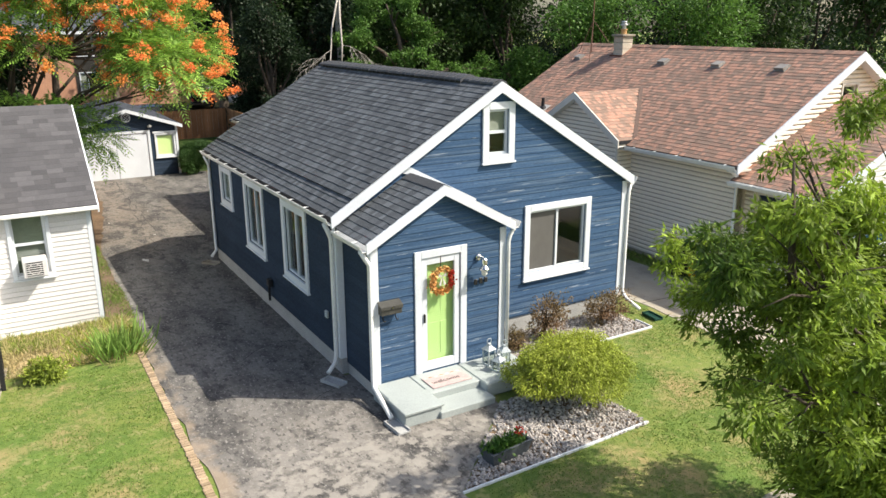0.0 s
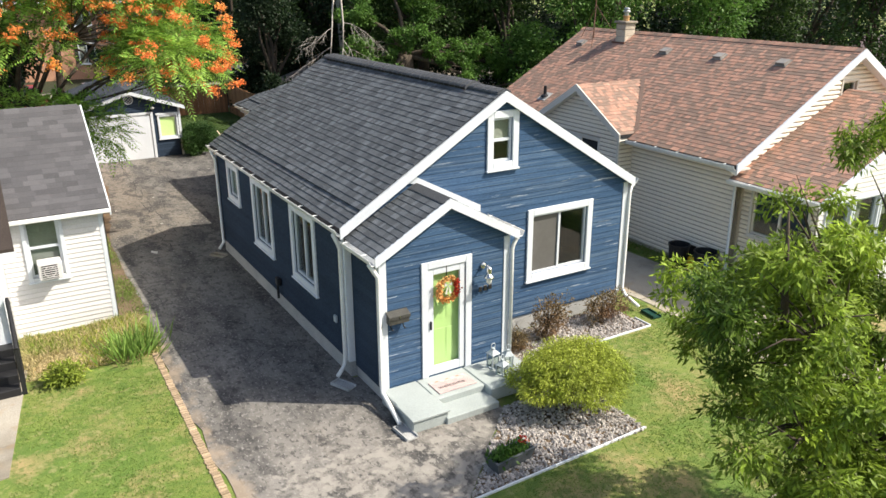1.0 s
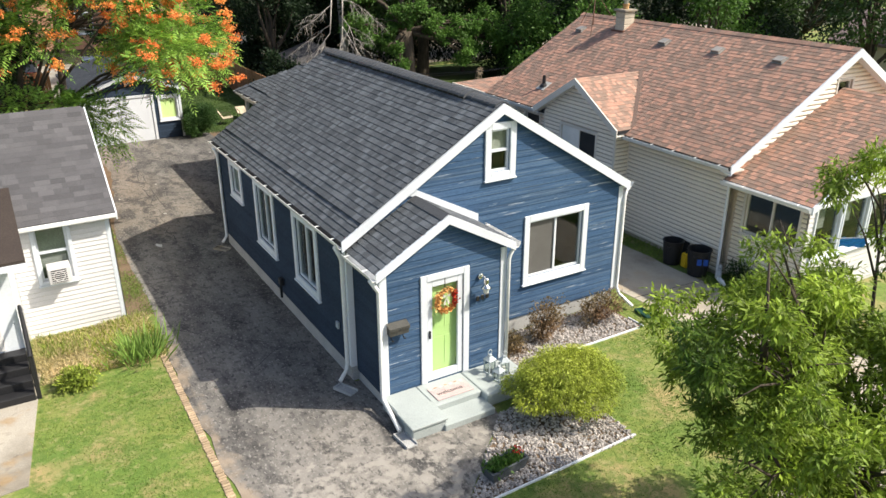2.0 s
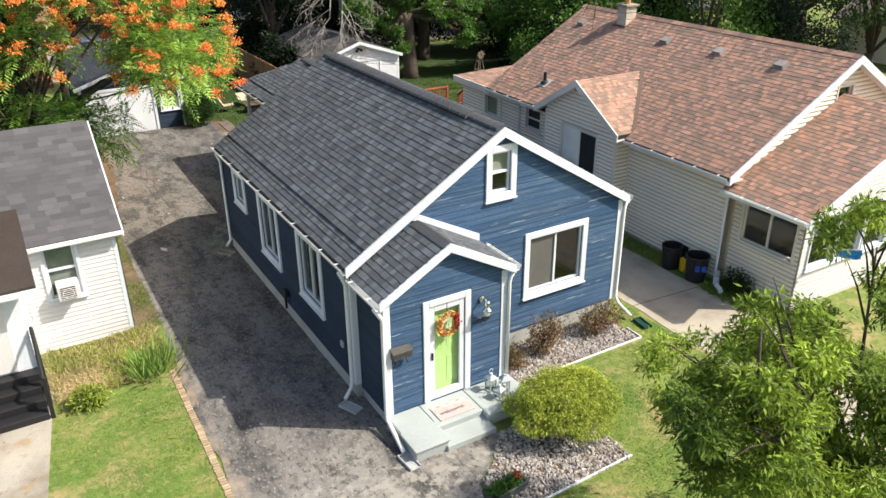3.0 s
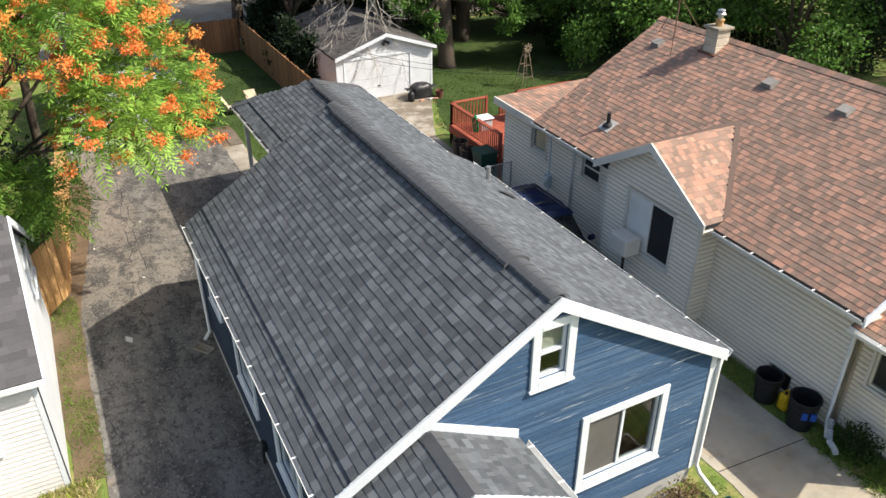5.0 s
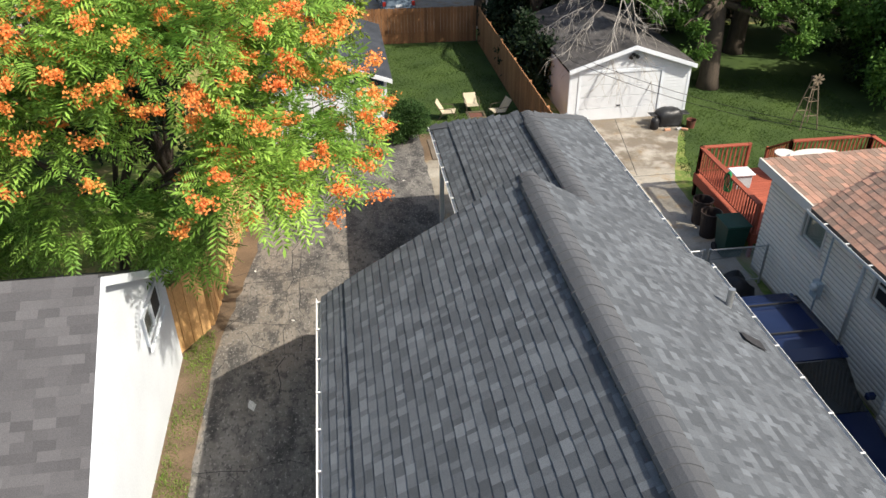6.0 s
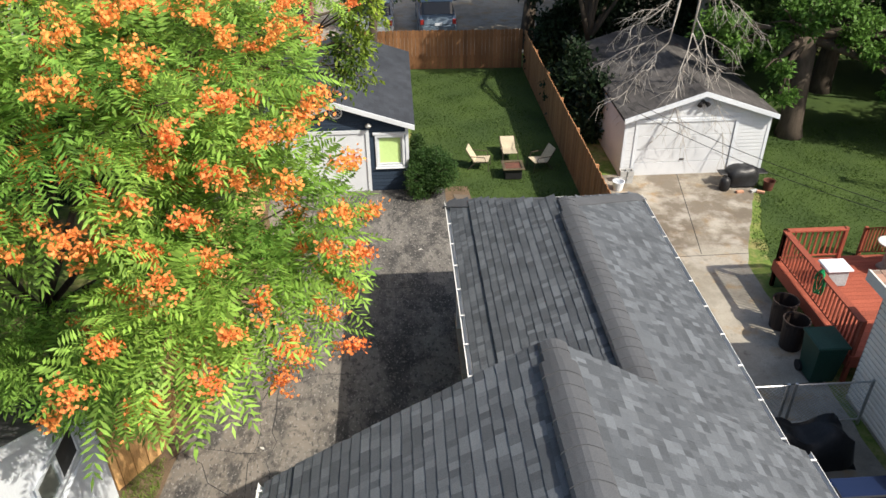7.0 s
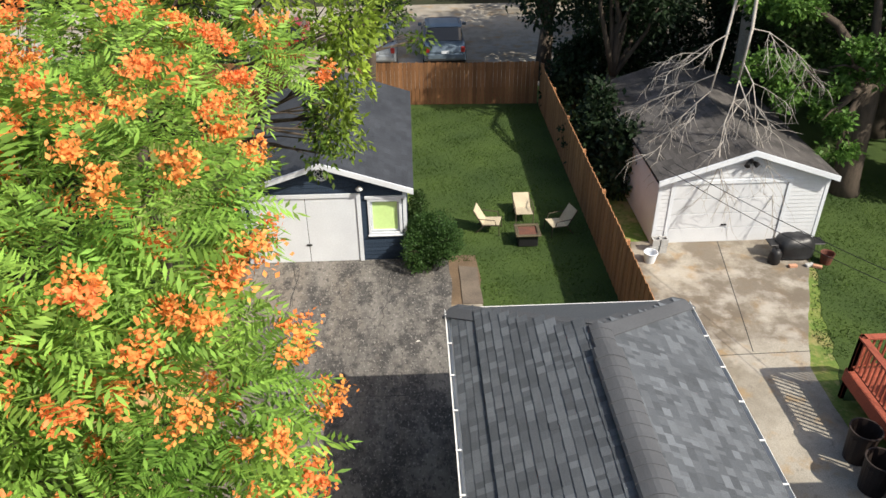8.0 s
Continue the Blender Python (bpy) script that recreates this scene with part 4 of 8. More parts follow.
part("window_panel", Geo().box((-18.045, -0.050, 1.455), (-17.22, -0.012, 2.805), bside), CLEAR, tan_house, "white board filling half the window")
part("corner_board", Geo().box((BX - 0.018, BY0 - 0.018, 0.52), (BX + 0.05, BY0 + 0.05, 3.1)), CREAM, tan_house)
part("corner_board", Geo().box((BX - 0.018, BY1 - 0.05, 0.52), (BX + 0.05, BY1 + 0.018, 3.1)), CREAM, tan_house)
xt = TE + (BP - TEZ) / tk                                        # where the bay's ridge meets the main slope
for s in (-1, 1):
    ye = BC + s * 1.93
    xe = TE + (BE - TEZ) / tk
    r = part("bay_roof", Geo().prism([(14.18, ye, BE - 0.09), (14.18, BC, BP - 0.09), (xt, BC, BP - 0.09), (xe, ye, BE - 0.09)], (0, 0, 0.09)), UNDER, tan_house)
    run = math.hypot(1.93, BP - BE)
    if s < 0:
        m = slope((14.18, ye, BE), (1, 0, 0), (0, 1.93, BP - BE))
        shingles(r, m, xt - 14.18, run, 0.137, (0.09, 0.12, 0.16), BROWN, BROWN_ONE, lambda u, v: u < xe - 14.18 + v / run * (xt - xe), (0.0, 1.6, 0.1, 1.8), 60, seed=33)
    else:
        m = slope((xt, ye, BE), (-1, 0, 0), (0, -1.93, BP - BE))
        shingles(r, m, xt - 14.18, run, 0.137, (0.09, 0.12, 0.16), BROWN, BROWN_ONE, lambda u, v: xt - 14.18 - u < xe - 14.18 + v / run * (xt - xe), None, 0, seed=34)
    va, vb = Vector((xe, ye, BE + 0.012)), Vector((xt, BC, BP + 0.012))
    up = Vector((TRX - TE, 0, TRZ - TEZ)).normalized()
    part("valley", Geo().prism([va - up * 0.02, vb - up * 0.02, vb + up * 0.17, va + up * 0.17], (0, 0, 0.016)), BROWN, tan_house)
    g = Geo()
    g.prism([(14.15, ye, BE - 0.19), (14.15, BC, BP - 0.19), (14.15, BC, BP + 0.012), (14.15, ye, BE + 0.012)], (0.04, 0, 0))
    g.prism([(14.19, ye, BE - 0.17), (14.19, BC, BP - 0.17), (14.19, BC, BP - 0.15), (14.19, ye, BE - 0.15)], (0.31, 0, 0))
    part("rake_board", g, CREAM, tan_house)

# low rear addition
rr = part("rear_roof", Geo().prism([(14.66, 22.0, 2.84), (22.7, 22.0, 3.06), (22.7, 24.95, 3.06), (14.66, 24.95, 2.84)], (0, 0, 0.12)), UNDER, tan_house)
shingles(rr, slope((14.66, 24.95, 2.965), (0, -1, 0), (8.04, 0, 0.22)), 2.95, 8.0, 0.15, (0.25, 0.33), BROWN, BROWN_ONE, None, None, 0, 0.012, seed=44)
rake(tan_house, TY1 - 0.02, TE, TEZ - 0.05, TRX, TRZ - 0.05, 0.15, 0.04, CREAM, 0.02)
part("gable_back", Geo().prism([(TX, TY1 - 0.35, 2.9), (22.45, TY1 - 0.35, 2.9), (TRX, TY1 - 0.35, TRZ - 0.35)], (0, 0.12, 0)), TAN, tan_house)
part("rear_fascia", Geo().box((14.62, 22.5, 2.76), (14.66, 24.98, 2.98)), CREAM, tan_house)
part("rear_fascia", Geo().box((14.66, 24.95, 2.78), (22.7, 24.98, 2.96)), CREAM, tan_house)

# enclosed front porch
QX, QY0, QY1 = 15.22, 9.98, 11.98
qleft = side((QX, 0, 0), (0, -1, 0), (-1, 0, 0))
qfront = side((0, QY0, 0), (1, 0, 0), (0, -1, 0))
QW = (-11.75, -10.12, 1.22, 2.42)
w5 = part("wall_porch_left", wall_geo(qleft, -QY1, -QY0, 0.0, lambda u: 2.65, 0.12, [hole(*QW, 0.06)]), LAP_SHADE, tan_house)
planks(w5, qleft, -QY1, -QY0 - 0.03, 0.08, 2.6, 0.115, lambda u: 9, [QW], TAN, 0.031)
FQ = [(15.45 + i * 1.05, 16.45 + i * 1.05, 1.05, 2.40) for i in range(6)]
qtop = lambda x: 2.68 + 0.45 * (3.6 - abs(x - TRX)) - 0.05     # noqa: E731
w6 = part("wall_porch_front", wall_geo(qfront, QX, 22.18, 0.0, qtop, 0.12, [hole(*f, 0.05) for f in FQ], (TRX,)), IVORY, tan_house)
planks(w6, qfront, QX + 0.02, 22.15, 0.08, 4.3, 0.115, qtop, FQ, IVORY, 0.018)
window(tan_house, qleft, *QW, 0.06, 2, "v", frame_mat=CREAM, fill=(None, None))
for f in FQ:
    window(tan_house, qfront, *f, 0.05, 1, frame_mat=WHITE)
part("porch_floor", Geo().box((QX + 0.12, QY0 + 0.12, 0.35), (22.1, QY1 - 0.02, 0.45)), DARK, tan_house)
part("wall_porch_right", Geo().box((22.06, QY0 + 0.12, 0), (22.18, QY1, 2.65)), IVORY, tan_house)
part("porch_ceiling", Geo().box((QX + 0.12, QY0 + 0.12, 2.46), (22.06, QY1, 2.50)), BLIND, tan_house)
part("porch_inner_wall", Geo().box((QX + 0.12, QY1 - 0.06, 0.45), (22.06, QY1 - 0.02, 2.46)), SCREEN, tan_house)
for x in (15.75, 16.75, 17.8, 18.85):
    part("roller_blind", Geo().box((x - 0.28, QY0 + 0.14, 1.75), (x + 0.28, QY0 + 0.15, 2.40)), CURTAIN, tan_house)
for s in (-1, 1):
    xe = TRX + s * 4.08
    z0, z1 = 2.66, 2.66 + 0.45 * 4.08
    r = part("porch_roof", slab((xe, 9.55, z0), (TRX, 9.55, z1), (TRX, 12.0, z1), (xe, 12.0, z0), 0.09), UNDER, tan_house)
    run = math.hypot(4.08, z1 - z0)
    m = slope((xe, 11.98, z0), (0, -1, 0), (TRX - xe, 0, z1 - z0)) if s < 0 else slope((xe, 9.55, z0), (0, 1, 0), (TRX - xe, 0, z1 - z0))
    shingles(r, m, 2.43, run, 0.137, (0.09, 0.12, 0.16), BROWN, BROWN_ONE, None, (0, 2.43, 0, 1.2) if s < 0 else None, 90, seed=37 + s)
    rake(tan_house, 9.52, xe, z0, TRX, z1, 0.17, 0.04, WHITE, 0.3)
gutter(tan_house, 14.62, 9.55, 12.0, 2.65, -1)
spout(tan_house, [(14.42, 11.9, 2.95), (14.85, 11.95, 2.7), (14.90, 12.02, 2.5), (14.90, 12.02, 0.25), (14.60, 11.75, 0.12)])

# chimney, roof vents and aerial
z = 4.55
chim = part("chimney", Geo().box((18.16, 19.74, 4.4), (18.56, 20.14, 5.78)), FOUNDATION, tan_house, "pale block chimney with a metal cowl")
CHIM = mat("chimney_block", (0.56, 0.48, 0.38), (0.40, 0.35, 0.28), 0.9, 3, 50, 0.5, rnd="object", amount=0.15)
for i in range(6):
    k = 0.003 * (i % 2)
    part("block", Geo().box((18.14 - k, 19.72 - k, z), (18.58 + k, 20.16 + k, z + 0.195), None, 0.012), CHIM, chim)
    z += 0.205
part("chimney_cap", Geo().box((18.08, 19.66, z), (18.64, 20.22, z + 0.07), None, 0.012), CONCRETE, chim)
part("flue", Geo().lathe([(0.10, z + 0.07), (0.10, z + 0.20), (0.12, z + 0.21), (0.12, z + 0.24)], 14, Matrix.Translation((18.36, 19.94, 0))), PINE, chim)
part("cowl", Geo().lathe([(0.07, z + 0.24), (0.07, z + 0.34), (0.13, z + 0.35), (0.13, z + 0.38), (0.06, z + 0.44), (0.10, z + 0.45), (0.09, z + 0.48), (0.02, z + 0.50)], 14, Matrix.Translation((18.36, 19.94, 0))), STEEL, chim)
part("chimney_flashing", Geo().box((18.05, 19.64, 4.5), (18.66, 20.24, 5.18), Matrix.Translation((0, 0, 0))), mat("rust_flashing", (0.16, 0.07, 0.045)), tan_house)
for y in (13.4, 15.5, 17.6, 21.6):
    x = 17.9
    m = slope((x, y, TRZ - tk * (TRX - x) + 0.012), (0, -1, 0), (1, 0, tk))
    g = Geo().box((-0.17, -0.15, 0), (0.17, 0.15, 0.02), m)
    g.add([(-0.14, -0.12, 0.10), (0.14, -0.12, 0.10), (0.14, 0.13, 0.06), (-0.14, 0.13, 0.06), (-0.14, -0.12, 0.02), (0.14, -0.12, 0.02), (0.14, 0.13, 0.02), (-0.14, 0.13, 0.02)],
          [(0, 1, 2, 3), (4, 5, 1, 0), (5, 6, 2, 1), (6, 7, 3, 2), (7, 4, 0, 3)], m)
    part("roof_vent", g, mat("vent_metal", (0.28, 0.26, 0.24), rough=0.5) if y == 13.4 else bpy.data.materials["vent_metal"], tan_house)
xv = 15.3
ZINC_FLASH = mat("pale_flashing", (0.50, 0.49, 0.47), (0.40, 0.39, 0.37), 0.5, 5, 40, 0.15)
part("soil_vent", Geo().lathe([(0.16, 0), (0.13, 0.05), (0.06, 0.10), (0.05, 0.36)], 12, Matrix.Translation((xv, 20.2, TRZ - tk * (TRX - xv)))), BLACK, tan_house)
fl = slope((xv, 20.2, TRZ - tk * (TRX - xv) + 0.014), (0, -1, 0), (1, 0, tk))
part("vent_flashing", Geo().box((-0.2, -0.2, 0), (0.2, 0.2, 0.012), fl), ZINC_FLASH, tan_house, "pale metal flashing")
g = Geo()
mast = Vector((18.2, 21.35, TRZ - tk * 0.5))
g.tube([mast, mast + Vector((0.05, 0, 2.3))], 0.022, 6)
for dx, dy in ((-0.5, -0.5), (0.55, -0.35), (0.0, 0.65)):
    foot = Vector((mast.x + dx, mast.y + dy, 0))
    foot.z = TRZ - tk * abs(foot.x - TRX)
    g.tube([foot, mast + Vector((0.04, 0, 1.1))], 0.011, 5)
part("aerial_mast", g, mat("rusty_steel", (0.16, 0.08, 0.05), (0.10, 0.06, 0.045), 0.7, 5), tan_house, "rusty tripod aerial mast")


# ---- the white house ----
white_house = thing("house", (-3, 20, 0), "white sided cottage with a grey shingle roof", "house")
VX, VY0, VY1, VR, VRZ, VE0, VE1 = 1.36, 17.48, 23.36, 19.90, 4.45, 2.68, 2.30
vfront = side((0, VY0, 0), (1, 0, 0), (0, -1, 0))
vside = side((VX, 0, 0), (0, 1, 0), (1, 0, 0))
vtop = lambda y: (VRZ - (VRZ - VE0) / 2.55 * (VR - y) if y < VR else VRZ - (VRZ - VE1) / 3.6 * (y - VR)) - 0.12   # noqa: E731
VW = (-0.22, 0.56, 1.22, 2.66)
w1 = part("wall_front", wall_geo(vfront, -8, VX, 0.0, lambda u: 2.6, 0.15, [hole(*VW, 0.08)]), IVORY, white_house)
planks(w1, vfront, -0.62, VX - 0.09, 0.02, 2.58, 0.105, lambda u: 9, [VW], IVORY, 0.018)
VS = (21.36, 22.76, 1.84, 2.58)
w2 = part("wall_side", wall_geo(vside, VY0 + 0.15, VY1, 0.0, vtop, 0.15, [hole(*VS, 0.06)], (VR,)), WHITE, white_house)
part("wall_back", Geo().box((-8, VY1 - 0.15, 0), (VX - 0.15, VY1, 2.1)), IVORY, white_house)
part("wall_far", Geo().box((-8, VY0 + 0.15, 0), (-7.85, VY1 - 0.15, 2.1)), IVORY, white_house)
part("floor_inside", Geo().box((-7.8, VY0 + 0.15, 0.3), (VX - 0.15, VY1 - 0.15, 0.4)), DARK, white_house)
window(white_house, vfront, *VW, 0.08, 2, "h", fill=(CURTAIN, BLIND))
window(white_house, side((VX + 0.062, 0, 0), (0, 1, 0), (1, 0, 0)), *VS, 0.06, 2, "v", proud=0.01, fill=(CURTAIN, DARK_PANE))
part("corner_board", Geo().box((VX - 0.09, VY0 - 0.02, 0.0), (VX + 0.02, VY0, 2.58)), WHITE, white_house)
part("corner_board", Geo().box((VX, VY0 - 0.02, 0.0), (VX + 0.02, VY0 + 0.09, 2.58)), WHITE, white_house)
for y0, ze in ((17.30, VE0 - 0.04), (23.52, VE1 - 0.05)):
    r = part("roof", slab((-8.2, y0, ze), (1.50, y0, ze), (1.50, VR, VRZ), (-8.2, VR, VRZ), 0.10), UNDER, white_house)
    run = math.hypot(VR - y0, VRZ - ze)
    if y0 < VR:
        m = slope((-8.2, y0, ze), (1, 0, 0), (0, VR - y0, VRZ - ze))
        shingles(r, m, 9.70, run, 0.145, (0.30,), GREY, GREY_ONE, None, (7.0, 9.7, 0.0, 3.2), 200, 0.007, seed=40)
    else:
        m = slope((1.5, y0, ze), (-1, 0, 0), (0, VR - y0, VRZ - ze))
        shingles(r, m, 9.70, run, 0.145, (0.30,), GREY, GREY_ONE, None, None, 0, 0.007, seed=41)
    g = Geo()
    g.prism([(1.50, y0, ze - 0.16), (1.50, VR, VRZ - 0.16), (1.50, VR, VRZ + 0.01), (1.50, y0, ze + 0.01)], (0.03, 0, 0))
    part("rake_board", g, WHITE, white_house)
part("front_gutter", Geo().box((-8.2, 17.21, VE0 - 0.13), (1.52, 17.30, VE0 - 0.05), None, 0.01), GUTTER, white_house)
ac = part("air_conditioner", Geo().box((-0.03, 17.14, 1.32), (0.42, 17.52, 1.68), None, 0.015), IVORY, white_house, "window air conditioner with a dark grille")
part("grille", Geo().box((0.03, 17.13, 1.36), (0.33, 17.14, 1.64)), BLACK, ac)
g = Geo()
for i in range(6):
    g.box((0.03, 17.122, 1.375 + i * 0.045), (0.33, 17.132, 1.390 + i * 0.045))
g.tube([(0.18 + 0.11 * math.cos(a), 17.12, 1.50 + 0.11 * math.sin(a)) for a in np.linspace(0, 6.28, 18)], 0.006, 5)
part("louvre", g, IVORY, ac)
# portico at its front door
part("portico_wall", Geo().box((-2.3, 15.95, 0.0), (-0.72, 17.48, 2.55)), WHITE, white_house)
part("portico_door", Geo().box((-1.9, 15.90, 0.65), (-1.05, 15.95, 2.4), None, 0.01), IVORY, white_house)
part("portico_roof", slab((-2.6, 15.45, 2.62), (-0.38, 15.45, 2.62), (-0.38, 17.55, 3.45), (-2.6, 17.55, 3.45), 0.10), mat("dark_brown_metal", (0.05, 0.038, 0.032), rough=0.6), white_house, "dark brown porch roof")
part("portico_fascia", Geo().box((-2.6, 15.42, 2.44), (-0.36, 15.46, 2.56)), WHITE, white_house)
st = thing("front_steps", (-1.3, 15.4, 0), "black painted wooden steps with handrails", "steps")
for i in range(4):
    part("step", Geo().box((-2.2, 15.93 - 0.27 * (i + 1), 0.0), (-0.72, 15.93 - 0.27 * i, 0.62 - 0.155 * i), None, 0.01), BLACK, st)
for x in (-0.66, -2.2):
    for y, z in ((14.9, 0.95), (15.4, 1.2), (15.9, 1.5)):
        part("post", Geo().box((x - 0.04, y - 0.04, 0.0), (x + 0.04, y + 0.04, z), None, 0.008), BLACK, st)
    part("handrail", Geo().tube([(x, 14.85, 0.93), (x, 15.95, 1.52)], 0.035, 8), BLACK, st)


# ---- garages ----
def garage(at, wide, deep, eave, peak, wall_mat, roof_mat, label, door, door_mat, win=None, over=0.18, leaves=0):
    x0, y0 = at
    e = thing("garage", (x0 + wide / 2, y0, 0), label, "garage")
    f = side((0, y0, 0), (1, 0, 0), (0, -1, 0))
    c, k = x0 + wide / 2, (peak - eave) / (wide / 2 + over)
    top = lambda x: peak - k * abs(x - c) - 0.07                  # noqa: E731
    holes = [(door[0], door[1], 0.0, door[2])] + ([hole(*win, 0.07)] if win else [])
    w = part("wall_front", wall_geo(f, x0, x0 + wide, 0.0, top, 0.12, holes, (c,)), wall_mat, e)
    planks(w, f, x0 + 0.06, x0 + wide - 0.06, 0.05, peak, 0.115, top, [(door[0] - 0.1, door[1] + 0.1, -0.1, door[2] + 0.1)] + ([win] if win else []), wall_mat, 0.012)
    wl = part("wall_left", Geo().box((x0, y0 + 0.12, 0), (x0 + 0.12, y0 + deep, eave)), wall_mat, e)
    planks(wl, side((x0, 0, 0), (0, -1, 0), (-1, 0, 0)), -y0 - deep, -y0, 0.05, eave - 0.05, 0.115, lambda u: 9, [], wall_mat, 0.012)
    part("wall_right", Geo().box((x0 + wide - 0.12, y0 + 0.12, 0), (x0 + wide, y0 + deep, eave)), wall_mat, e)
    part("wall_back", Geo().box((x0, y0 + deep, 0), (x0 + wide, y0 + deep + 0.1, eave)), wall_mat, e)
    for s in (-1, 1):
        xe = c + s * (wide / 2 + over)
        r = part("roof", slab((xe, y0 - 0.22, eave), (c, y0 - 0.22, peak), (c, y0 + deep + 0.2, peak), (xe, y0 + deep + 0.2, eave), 0.08), UNDER, e)
        run = math.hypot(xe - c, peak - eave)
        m = slope((xe, y0 + deep + 0.2, eave), (0, -1, 0), (c - xe, 0, peak - eave)) if s < 0 else slope((xe, y0 - 0.22, eave), (0, 1, 0), (c - xe, 0, peak - eave))
        shingles(r, m, deep + 0.42, run, 0.15, (0.3,), roof_mat, roof_mat, None, None, 0, 0.008, seed=50 + s)
        rake(e, y0 - 0.25, xe, eave, c, peak, 0.13, 0.035, WHITE, 0.2)
    n = 4
    dd = part("garage_door", Geo().box((door[0] + 0.005, -0.045, 0.004), (door[1] - 0.005, -0.052, door[2] - 0.004), f), DARK, e, "white sectional overhead door")
    for i in range(leaves):
        w0 = (door[1] - door[0]) / leaves
        part("door_leaf", Geo().box((door[0] + w0 * i + 0.008, 0.0, 0.012), (door[0] + w0 * (i + 1) - 0.008, -0.045, door[2] - 0.008), f, 0.006), door_mat, dd)
    for i in range(0 if leaves else n):
        part("panel", Geo().box((door[0] + 0.01, 0.0, door[2] * i / n + 0.006), (door[1] - 0.01, -0.045, door[2] * (i + 1) / n - 0.006), f, 0.006), door_mat, dd)
    part("door_handle", Geo().box(((door[0] + door[1]) / 2 - 0.07, 0.0, 0.5), ((door[0] + door[1]) / 2 + 0.07, 0.02, 0.54), f), BLACK, dd)
    g = Geo()
    for a, b in (((door[0] - 0.10, 0, 0.0), (door[0], 0.03, door[2] + 0.10)), ((door[1], 0, 0.0), (door[1] + 0.10, 0.03, door[2] + 0.10)), ((door[0], 0, door[2]), (door[1], 0.03, door[2] + 0.10))):
        g.box(a, b, f)
    part("door_trim", g, WHITE, e)
    for x in (x0, x0 + wide - 0.09):
        part("corner_board", Geo().box((x, y0 - 0.022, 0), (x + 0.09, y0, eave - 0.03)), WHITE, e)
    if win:
        window(e, f, *win, 0.07, 1, fill=(LIME,))
    if leaves:
        part("gable_lamp", Geo().lathe([(0.07, 0), (0.10, 0.05), (0.02, 0.12)], 10, Matrix.Translation((door[1] + 0.10, y0 - 0.10, eave - 0.06))), STEEL, e)
    else:
        lp = part("flood_lamp", Geo().lathe([(0.07, 0), (0.07, 0.03), (0.03, 0.05)], 12, Matrix.Translation((c, y0 - 0.015, eave + 0.40)) @ Matrix.Rotation(math.pi / 2, 4, "X")), BLACK, e, "twin black flood lamp")
        for sx in (-1, 1):
            part("lamp_head", Geo().lathe([(0.03, -0.02), (0.055, 0.04), (0.075, 0.13), (0.06, 0.13), (0.02, 0.10)], 12, Matrix.Translation((c + sx * 0.07, y0 - 0.07, eave + 0.39)) @ Matrix.Rotation(sx * 0.6, 4, "Z") @ Matrix.Rotation(2.0, 4, "X")), BLACK, lp)
    return e, f, c


MEMBRANE = mat("flat_dark_roof", (0.045, 0.05, 0.06), (0.03, 0.034, 0.042), 0.85, 1.0, 60, 0.3, rnd="island", amount=0.15)
bgar, bf, bc = garage((2.70, 34.24), 4.02, 6.0, 2.14, 2.88, NAVY_AND_SHADE, MEMBRANE, "small navy garage with white trim and a lime window", (2.98, 5.50, 1.86), WHITE, (5.76, 6.60, 0.78, 1.80), leaves=2)
part("window_head", Geo().box((5.70, 0, 1.80), (6.66, 0.06, 1.88), bf, 0.01), WHITE, bgar)
g = Geo()
g.tube([(4.71 + 0.17 * math.cos(a), 34.20, 2.52 + 0.17 * math.sin(a)) for a in np.linspace(0, 2 * math.pi, 21)], 0.022, 6)
for d in (-0.09, 0.0, 0.09):
    g.box((4.71 - 0.14, 34.195, 2.52 + d - 0.008), (4.71 + 0.14, 34.21, 2.52 + d + 0.008), Matrix.Translation((4.71, 0, 2.52)) @ Matrix.Rotation(0.78, 4, "Y") @ Matrix.Translation((-4.71, 0, -2.52)))
    g.box((4.71 + d - 0.008, 34.195, 2.52 - 0.14), (4.71 + d + 0.008, 34.21, 2.52 + 0.14), Matrix.Translation((4.71, 0, 2.52)) @ Matrix.Rotation(0.78, 4, "Y") @ Matrix.Translation((-4.71, 0, -2.52)))
part("round_vent", g, WHITE, bgar, "round white lattice vent")
OLDROOF = mat("weathered_shingle", (0.098, 0.090, 0.086), (0.055, 0.051, 0.050), 0.9, 1.2, 60, 0.5, rnd="island", amount=0.3)
OLDWHITE = mat("old_white_siding", (0.66, 0.68, 0.71), (0.55, 0.57, 0.60), 0.6, 0.8, 30, 0.05, grain=0.05)
wgar, gf, gc = garage((13.10, 34.60), 4.40, 6.4, 1.95, 2.72, OLDWHITE, OLDROOF, "old white sided garage with a weathered grey roof", (13.52, 16.42, 1.74), OLDWHITE, over=0.10)


